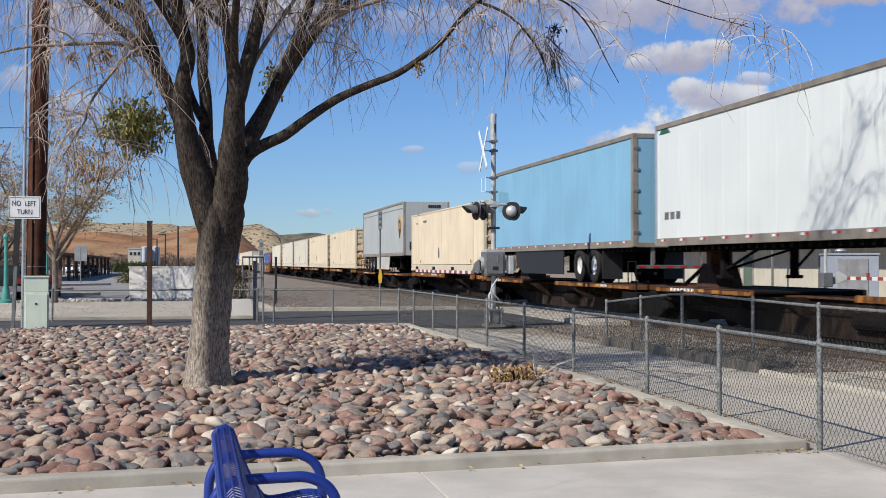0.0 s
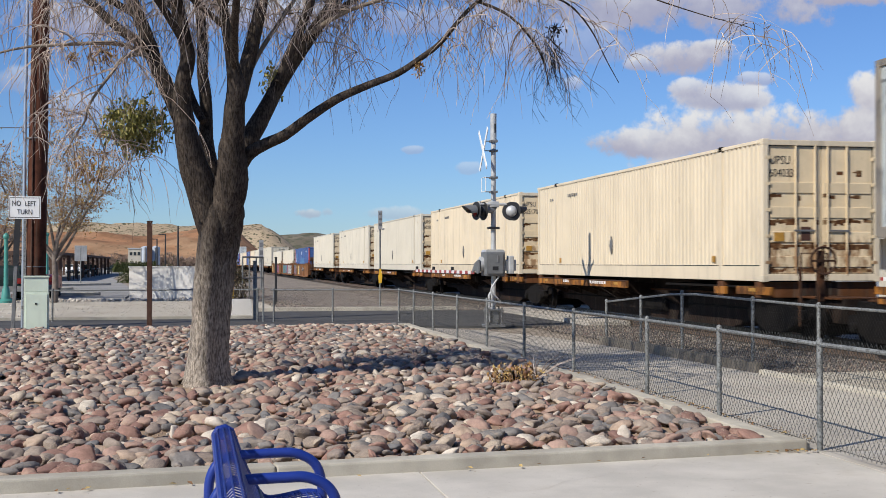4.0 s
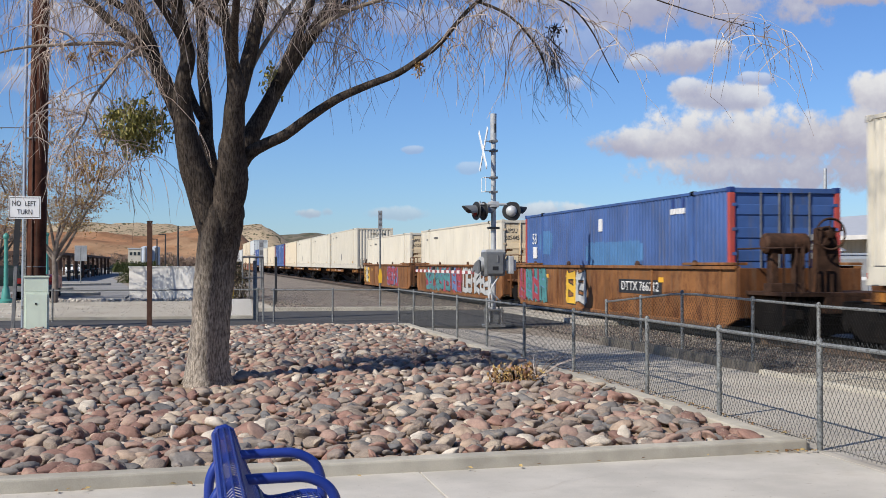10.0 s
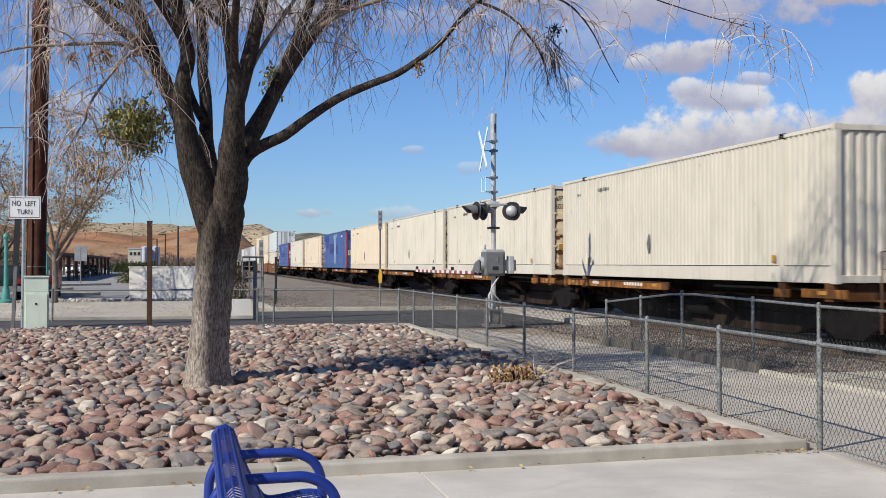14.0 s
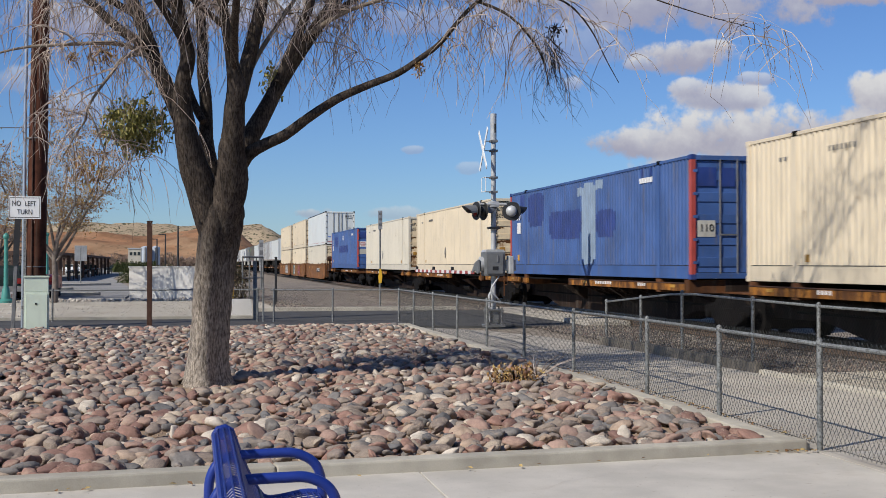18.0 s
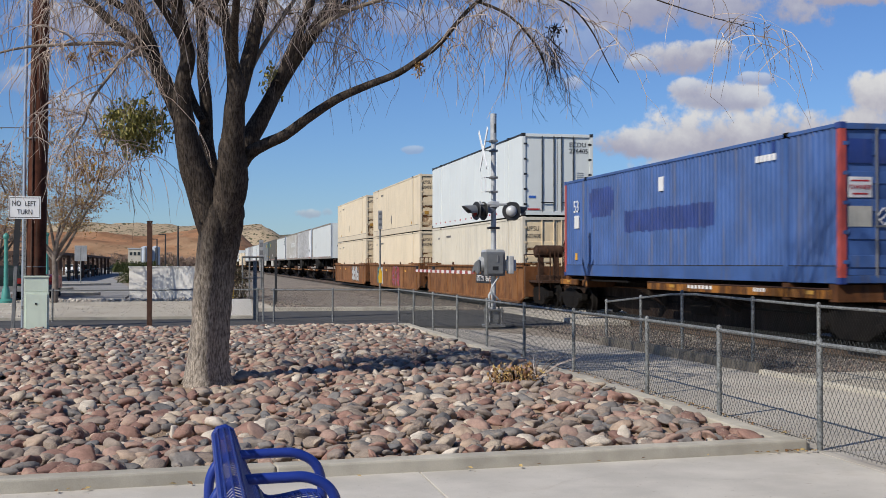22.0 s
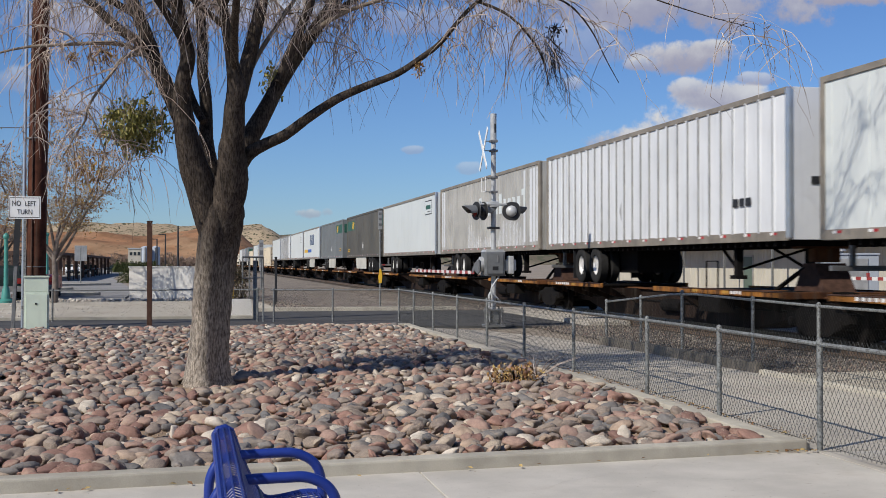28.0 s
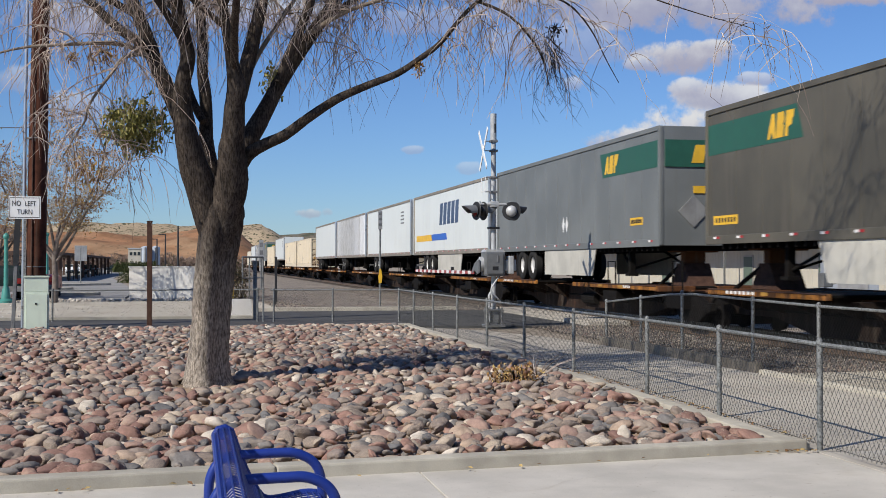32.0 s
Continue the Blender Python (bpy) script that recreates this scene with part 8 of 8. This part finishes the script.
def small_tree(x, y, height, seed, label, leaves=120):
    rnd = random.Random(seed)
    t = thing("small_tree", label, "tree", at=pose(x, y, 0))
    part("trunk", Geo().tube([(0, 0, -0.1), (0.03, 0, 0.9), (-0.02, 0.05, 2.2)], [0.16, 0.13, 0.11], 10), "young_limb", t, smooth=True)
    twigs, lv = Geo(), Geo()
    for k in range(8):
        a = k * 2.4 + rnd.uniform(-0.3, 0.3)
        v = Vector((math.cos(a) * 0.8, math.sin(a) * 0.8, 0.9)).normalized()
        p = Vector((0, 0.03, 1.7 + 0.08 * k))
        pts, rr = [p.copy()], [0.07]
        for m in range(7):
            v = (v + Vector((rnd.gauss(0, 0.16), rnd.gauss(0, 0.16), 0.05 + rnd.gauss(0, 0.1)))).normalized()
            p = p + v * (height - 1.8) / 6.2
            pts.append(p.copy())
            rr.append(0.07 * (1 - 0.125 * (m + 1)))
        part("limb", Geo().tube(pts, rr, 6, False), "young_limb", t)
        for j in range(150):
            i = rnd.randint(2, 7)
            q, v2 = pts[i].copy(), Vector((rnd.gauss(0, 1), rnd.gauss(0, 1), rnd.uniform(-0.2, 0.9))).normalized()
            line = [q.copy()]
            ln = rnd.uniform(0.4, 1.3)
            for m in range(5):
                v2 = (v2 + Vector((rnd.gauss(0, 0.25), rnd.gauss(0, 0.25), rnd.gauss(0, 0.2)))).normalized()
                q = q + v2 * ln / 5
                line.append(q.copy())
            twigs.tube(line, [0.008, 0.007, 0.006, 0.005, 0.0045, 0.0035], 3, False)
            for n in range(2):
                w2 = (v2 + Vector((rnd.gauss(0, 0.7), rnd.gauss(0, 0.7), rnd.gauss(0, 0.4)))).normalized()
                o = line[rnd.randint(2, 4)]
                twigs.tube([o, o + w2 * ln * 0.35], [0.005, 0.0035], 3, False)
            if rnd.random() < leaves / 512:
                for n in range(6):
                    o = line[rnd.randint(2, 5)] + Vector((rnd.gauss(0, 0.08), rnd.gauss(0, 0.08), rnd.gauss(0, 0.08)))
                    e = Euler((rnd.uniform(0, 6), rnd.uniform(0, 6), rnd.uniform(0, 6))).to_matrix()
                    lv.add([tuple(o + e @ Vector(c)) for c in ((-0.05, 0, 0), (0, 0.032, 0), (0.05, 0, 0.01), (0, -0.032, 0))], [(0, 1, 2, 3)])
    tagged(part("twig_mass", twigs, "young_twig", t), kind="stuff")
    if lv.v:
        tagged(part("dry_leaves", lv, "leaf", t, "few yellow-brown leaves"), kind="stuff")
    return t


def lamp_post(x, y, h, label):
    l = thing("lamp_post", label, "lamp", group="teal lamp posts", at=pose(x, y, 0))
    part("base", Geo().lathe((0, 0, 0), (0, 0, 1), [(0, 0.30), (0.12, 0.30), (0.2, 0.2), (0.5, 0.17), (0.7, 0.12)], 14), "teal", l, smooth=True)
    part("shaft", Geo().tube([(0, 0, 0.6), (0, 0, h)], [0.10, 0.08], 12), "teal", l, smooth=True)
    part("cap", Geo().lathe((0, 0, h), (0, 0, 1), [(0, 0.1), (0.05, 0.13), (0.12, 0.13), (0.2, 0.09), (0.26, 0.02)], 12), "teal", l)


def vehicle(name, label, x, y, turn, paint, L=4.7, W=1.85, H=1.75):
    v = thing(name, label, "car", group="parked cars", at=pose(x, y, 0, 0, 0, turn))
    b = L / 2
    body = [(-b, 0.45), (-b + 0.05, 0.95), (-b + 0.25, 1.05), (-b + 0.55, H), (b - 1.9, H), (b - 1.25, 1.10), (b - 0.2, 1.0), (b, 0.75), (b, 0.45)]
    part("body", Geo().slab(body, -W / 2, W / 2, "x"), paint, v)
    for sx in (-1, 1):
        x0, x1 = sorted((sx * W / 2, sx * (W / 2 + 0.012)))
        part("side_window", Geo().slab([(-b + 0.5, 1.12), (-b + 0.7, H - 0.1), (b - 2.0, H - 0.1), (b - 1.5, 1.14)], x0, x1, "x"), "glass", v)
    part("rear_window", Geo().slab([(-W / 2 + 0.15, 1.15), (W / 2 - 0.15, 1.15), (W / 2 - 0.2, H - 0.12), (-W / 2 + 0.2, H - 0.12)], -b + 0.30, -b + 0.36, "y"), "glass", v)
    part("rear_bumper", Geo().box(-W / 2 + 0.02, W / 2 - 0.02, -b - 0.08, -b + 0.05, 0.42, 0.66, 0.03), "steel", v)
    for sx in (-1, 1):
        xa, xb = sorted((sx * (W / 2 - 0.05), sx * (W / 2 - 0.25)))
        part("tail_lamp", Geo().box(xa, xb, -b - 0.02, -b + 0.1, 0.78, 1.02, 0.01), "red_lens", v)
    for sx in (-1, 1):
        for yy in (-b + 0.85, b - 0.85):
            w = part("wheel", Geo().lathe((sx * (W / 2 - 0.2), yy, 0.34), (sx, 0, 0), [(0, 0.2), (0.19, 0.21), (0.17, 0.1), (0.2, 0.04)], 16), "alu", v)
            part("tyre", Geo().lathe((sx * (W / 2 - 0.22), yy, 0.34), (sx, 0, 0), [(0, 0.21), (0, 0.31), (0.03, 0.34), (0.2, 0.34), (0.22, 0.31), (0.22, 0.21), (0, 0.21)], 18, False), "tyre", w)
    return v


def build_beyond():
    lamp_post(-7.88, 53.83, 2.75, "teal ornamental lamp post with a stout base")
    lamp_post(-8.45, 73.2, 3.3, "teal ornamental lamp post in the car park")
    small_tree(-5.85, 53.4, 7.6, 3, "bare young tree with a few yellow-brown leaves", 480)
    small_tree(-9.2, 60, 6.0, 9, "bare young street tree", 60)
    vehicle("parked_suv", "dark green parked sport utility vehicle", -8.55, 59.3, 0, "suv", H=1.6)
    vehicle("parked_car", "red parked car behind the cabinet", -7.7, 63.2, 0, "red_car", L=4.2, H=1.14)
    for k, (x, y) in enumerate(((-15.5, 190), (-17.5, 205), (-14.6, 240), (-20, 215), (-24, 230))):
        vehicle("parked_car", "white parked car far across the lot", x, y, 20 * k, "white_car" if k % 2 else "suv", H=1.5)
    # covered walk in the car park
    p = thing("pergola", "long dark-roofed shelter on timber posts in the car park", "shelter", at=pose(-15.2, 118, 0, 0, 0, 1))
    part("roof", Geo().slab([(-3.0, 2.75), (0, 3.0), (3.0, 2.75), (3.0, 2.5), (-3.0, 2.5)], 0, 90, "y"), "roof_dark", p, "dark shingled roof")
    me = Geo().box(-0.16, 0.16, -0.16, 0.16, 0, 2.5).mesh("post", M["roof_dark"])
    for k in range(10):
        for x in (-2.7, 2.7):
            part("post", me, "roof_dark", p, at=pose(x, 1.0 + k * 9.6, 0))
    rail = Geo()
    for k in range(8):
        rail.tube([(3.3, 3 + k * 11, 0.0), (3.3, 3 + k * 11, 1.0), (3.3, 9 + k * 11, 1.0), (3.3, 9 + k * 11, 0.0)], 0.05, 6)
    part("hand_rail", rail, "black", p)
    # islands of the lot
    for pts, lab in (([(-9, 63.2), (-5.3, 65.6), (-4.9, 66.2), (-5.3, 66.9), (-9, 66.9)], "tan kerbed island with dry soil"), ([(-13, 91.5), (-6.9, 96.0), (-6.4, 96.9), (-6.9, 98), (-13, 98)], "pale kerbed island in the car park"),
                     ([(-11, 78.0), (-8.0, 79.4), (-7.6, 80), (-8.0, 81), (-11, 81)], "small pale kerbed island in the car park")):
        i = solid("traffic_island", Geo().slab(pts, 0.0, 0.16, "z"), "kerb", lab, "kerb", "structure")
    sgn = thing("parking_sign", "grey sign seen from behind in the car park", "sign", at=pose(-9.4, 105, 0))
    part("post", Geo().tube([(0, 0, 0), (0, 0, 3.0)], 0.05, 8), "galv", sgn)
    part("plate", Geo().box(-0.5, 0.5, -0.03, 0.0, 1.9, 3.2, 0.01), "alu", sgn)
    # shrubs along and behind the wall
    for k in range(9):
        leafy("dry_shrub", "olive brown dry shrub behind the wall", (-2.9 + 0.62 * k, 60.2 + (k % 3) * 0.5, 0.75), (0.8, 0.7, 0.80), 2600, 0.036, "brown_brush" if k % 3 else "bush_leaf", 50 + k, "shrub")
    leafy("dry_shrub", "brown twiggy shrub by the gate", (2.0, 60, 0), (0.7, 0.7, 1.9), 500, 0.06, "brown_brush", 77, "shrub")
    leafy("dry_shrub", "brown twiggy shrub by the gate", (1.9, 52, 0), (0.5, 0.5, 1.2), 300, 0.05, "brown_brush", 78, "shrub")
    for k in range(6):
        leafy("hedge_bush", "dark green clipped bush in the car park", (-13.9 + 1.25 * k, 232 + k, 0), (1.3, 1.3, 2.1), 1700, 0.14, "bush_leaf", 90 + k)
    for k in range(16):
        leafy("far_tree", "brown leafless scrub tree far off", (-80 + 6.4 * k, 430 + (k * 37) % 50, 0), (7.5, 3.5, 4.0 + (k * 13) % 3 * 0.6), 2600, 0.33, "far_brush", 120 + k, "tree")
    # the dry weed in the bed
    wd = leafy("dry_weed", "withered yellow-brown weed among the cobbles", (4.26, 15.75, 0.07), (0.40, 0.30, 0.30), 430, 0.030, "leaf", 31, "plant")
    st = Geo()
    rnd = random.Random(8)
    for k in range(8):
        a = rnd.uniform(0, 6.3)
        st.tube([(0.3, 0, 0.05), (0.3 + 0.3 * math.cos(a), 0.3 * math.sin(a), 0.25), (0.35 + 0.55 * math.cos(a), 0.55 * math.sin(a), 0.35)], [0.008, 0.006, 0.003], 4)
    part("dead_stalk", st, "twig", wd)
    # fallen leaves along kerb and fence
    rnd = random.Random(21)
    g = Geo()
    spots = [(rnd.uniform(5.68, 5.9), rnd.uniform(10.5, 22)) for k in range(260)] + [(rnd.uniform(-1.6, 5.5), 0) for k in range(16)] + [(rnd.uniform(4.9, 5.5), 0) for k in range(26)]
    for x, y in spots:
        if y == 0:
            y = 8.55 + 0.0996 * (x + 9) - abs(rnd.gauss(0, 0.06)) - 0.02
        e = Euler((rnd.gauss(0, 0.22), rnd.gauss(0, 0.22), rnd.uniform(0, 6))).to_matrix()
        q = rnd.uniform(0.018, 0.036)
        o = Vector((x, y, 0.022))
        g.add([tuple(o + e @ Vector(c)) for c in ((-q, 0, 0), (0, q * 0.5, q * 0.2), (q, 0, 0), (0, -q * 0.5, q * 0.2))], [(0, 1, 2, 3)])
    solid("fallen_leaves", g, "leaf", "scattered dry brown leaves along the kerb", "leaves", "stuff")
    # metal shed beyond the track, with a deep eave
    s = thing("metal_shed", "long low cream metal shed with a deep eave beyond the track", "building", at=pose(33, 36, 0))
    part("wall", ribbed(0, 0, 60, 0, 3.05, "strips", -1), "shed", s)
    part("end_wall", Geo().box(0, 14, -0.05, 0.05, 0, 3.05), "shed", s)
    part("roof", Geo().slab([(-1.5, 2.92), (7, 4.5), (14, 2.92), (14, 3.06), (7, 4.64), (-1.5, 3.06)], -0.5, 60, "y"), "shed_roof", s, "pale ribbed metal roof")
    part("fascia", Geo().box(-1.54, -1.5, -0.5, 60, 2.86, 3.08), "white_wall", s)
    for k in range(10):
        part("eave_post", Geo().box(-1.42, -1.32, 1.0 + k * 6.2, 1.1 + k * 6.2, 0, 2.95), "galv", s)
    for y in (4.5, 13, 22, 31, 44):
        d = part("door", Geo().box(-0.09, -0.03, y, y + 1.1, 0, 2.1, 0.01), "door_green", s, "grey-green steel door")
        part("door_frame", Geo().box(-0.075, 0.0, y - 0.08, y, 0, 2.18).box(-0.075, 0.0, y + 1.1, y + 1.18, 0, 2.18).box(-0.075, 0.0, y, y + 1.1, 2.1, 2.18), "alu", d)
    # relay cabinet and the second crossing signal on the far side
    r = thing("relay_cabinet", "blue-grey steel relay cabinet with a roof vent", "cabinet", at=pose(26.9, 45.5, 0, 0, 0, -20))
    part("body", Geo().box(-1.05, 1.05, 0, 1.6, 0.1, 2.05, 0.02), "relay", r)
    part("roof", Geo().box(-1.1, 1.1, -0.05, 1.65, 2.05, 2.12, 0.02), "relay", r)
    part("plinth", Geo().box(-1.0, 1.0, 0.05, 1.55, 0.0, 0.1), "path", r)
    part("door", Geo().box(-0.62, 0.62, -0.03, 0.0, 0.3, 1.9, 0.01), "alu", r, "paler steel door")
    part("vent", Geo().lathe((-0.35, 0.8, 2.12), (0, 0, 1), [(0, 0.10), (0.10, 0.10), (0.10, 0.24), (0.16, 0.22), (0.26, 0.05)], 14), "alu", r)
    f = thing("far_crossing_signal", "silver level-crossing signal across the track with its gate down", "signal", at=pose(23.4, 41.5, 0))
    part("mast", Geo().tube([(0, 0, 0), (0, 0, 5.3)], 0.066, 12), "silver", f, smooth=True)
    part("base", Geo().box(-0.25, 0.25, -0.25, 0.25, 0, 0.5, 0.03), "grey_box", f)
    part("gate_machine", Geo().box(-0.2, 0.2, -0.2, 0.2, 0.8, 1.35, 0.04), "grey_box", f)
    part("arm_fork", Geo().slab([(0.5, 0.85), (0.5, 1.15), (-0.3, 1.40), (-0.9, 1.22), (-0.9, 1.1), (-0.3, 0.95)], 0.36, 0.40, "x"), "silver", f)
    farm = part("gate_arm", Geo().box(0.37, 0.39, -9.0, -0.8, 1.09, 1.21, 0.006), "gate_red", f, "red and white striped crossing gate arm")
    for i in range(11):
        part("stripe", Geo().box(0.362, 0.398, -1.5 - i * 0.72, -1.14 - i * 0.72, 1.086, 1.214), "tape_white", farm)
    for y in (-2.3, -5.2, -8.2):
        part("gate_lamp", Geo().box(0.34, 0.42, y - 0.05, y + 0.05, 1.205, 1.36, 0.012), "gate_red", farm)
    for x in (-0.40, 0.40):
        lamp = part("lamp", Geo().lathe((x, 0, 3.1), (0, -1, 0), [(-0.05, 0.10), (0.08, 0.15), (0.10, 0.25), (0.115, 0.25), (0.12, 0.17)], 20), "black", f, "black round lamp housing")
        part("lens", Geo().lathe((x, -0.12, 3.1), (0, -1, 0), [(0, 0.15), (0.04, 0.10), (0.05, 0.02)], 16), "red_lens", lamp)
    part("cross_arm", Geo().tube([(-0.45, -0.07, 3.28), (0.45, -0.07, 3.28)], 0.035, 8), "silver", f)
    # storage tanks and far poles
    for x, y in ((-27.5, 396), (-24.4, 398)):
        t = thing("storage_tank", "pale blue-grey cylindrical storage tank", "tank", group="storage tanks", at=pose(x + 12, y, 0))
        part("shell", Geo().lathe((0, 0, 0), (0, 0, 1), [(0, 1.45), (6.9, 1.45), (7.3, 0.3)], 28), "tank", t, smooth=True)
        part("ladder", Geo().box(-0.2, 0.2, -1.6, -1.44, 0, 6.8), "steel", t)
    for x, y, h in ((-2.0, 150, 6.3), (-4.2, 180, 6.0), (-6.0, 200, 5.7)):
        u = thing("far_pole", "thin dark light pole in the distance", "pole", group="far poles", at=pose(x, y, 0))
        part("shaft", Geo().tube([(0, 0, 0), (0, 0, h)], [0.14, 0.09], 8), "black", u)
        if h < 6.2:
            part("arm", Geo().box(-1.0, 0.1, -0.08, 0.08, h - 0.12, h, 0.02), "black", u)
    b = thing("far_building", "low pale flat-roofed building far off", "building", at=pose(-20.2, 384, 0))
    part("wall", Geo().box(0, 3.8, 0, 5, 0, 6.2), "shed", b)
    part("roof", Geo().box(-0.2, 4.0, -0.2, 5.2, 6.2, 6.5), "shed_roof", b)
    for k in range(3):
        part("window", Geo().box(0.4 + k * 1.2, 1.2 + k * 1.2, -0.06, 0.02, 4.2, 5.2), "glass", b)


def ridge(name, mat, label, x0, x1, y, depth, top, seed, rough):
    """A range of hills: height along x by top(x), worn by noise."""
    nx, ny = 150, 26
    verts, faces = [], []
    for j in range(ny + 1):
        v = j / ny
        for i in range(nx + 1):
            x = x0 + (x1 - x0) * i / nx
            h = top(x) * math.sin(min(1.0, v * 1.6) * math.pi / 2) ** 0.8
            q = Vector((x * 0.012, v * 4, seed))
            gully = noise.fractal(q * 1.6, 0.9, 2.1, 5)
            verts.append((x, y + depth * v, h * (1 + rough * gully * (0.35 + v)) - 2.0 * (1 - v)))
    for j in range(ny):
        for i in range(nx):
            a = j * (nx + 1) + i
            faces.append((a, a + 1, a + nx + 2, a + nx + 1))
    ob = solid(name, Geo().add(verts, faces), mat, label, "hill", "structure", smooth=True)
    return ob


def build_hills():
    def step(x, a, b):
        t = max(0.0, min(1.0, (x - a) / (b - a)))
        return t * t * (3 - 2 * t)
    ridge("hill_red", "hill", "bare reddish earth slope below the ridge", -420, 120, 720, 160, lambda x: (22.0 + 3.0 * math.sin(x * 0.031) + 2.0 * math.sin(x * 0.083 + 1)) * (1 - step(x, 18, 62)) + 1.0, 3, 0.18)
    ridge("hill_tan", "hill_top", "tan ridge dotted with scrub", -480, 140, 860, 120, lambda x: 29.5 * (1 - step(x, 48, 98)) + 1.0, 7, 0.16)
    ridge("hill_dark", "hill_far", "dark scrub-covered ridge in the distance", -500, 700, 1350, 200, lambda x: 37.0 * (1 - 0.3 * step(x, 130, 420)), 11, 0.14)


build_hills()
build_track()
build_signal()
build_tree()
build_bench()
build_train()
build_roadside()
build_beyond()
build_fences()
build_cobbles()
motions()
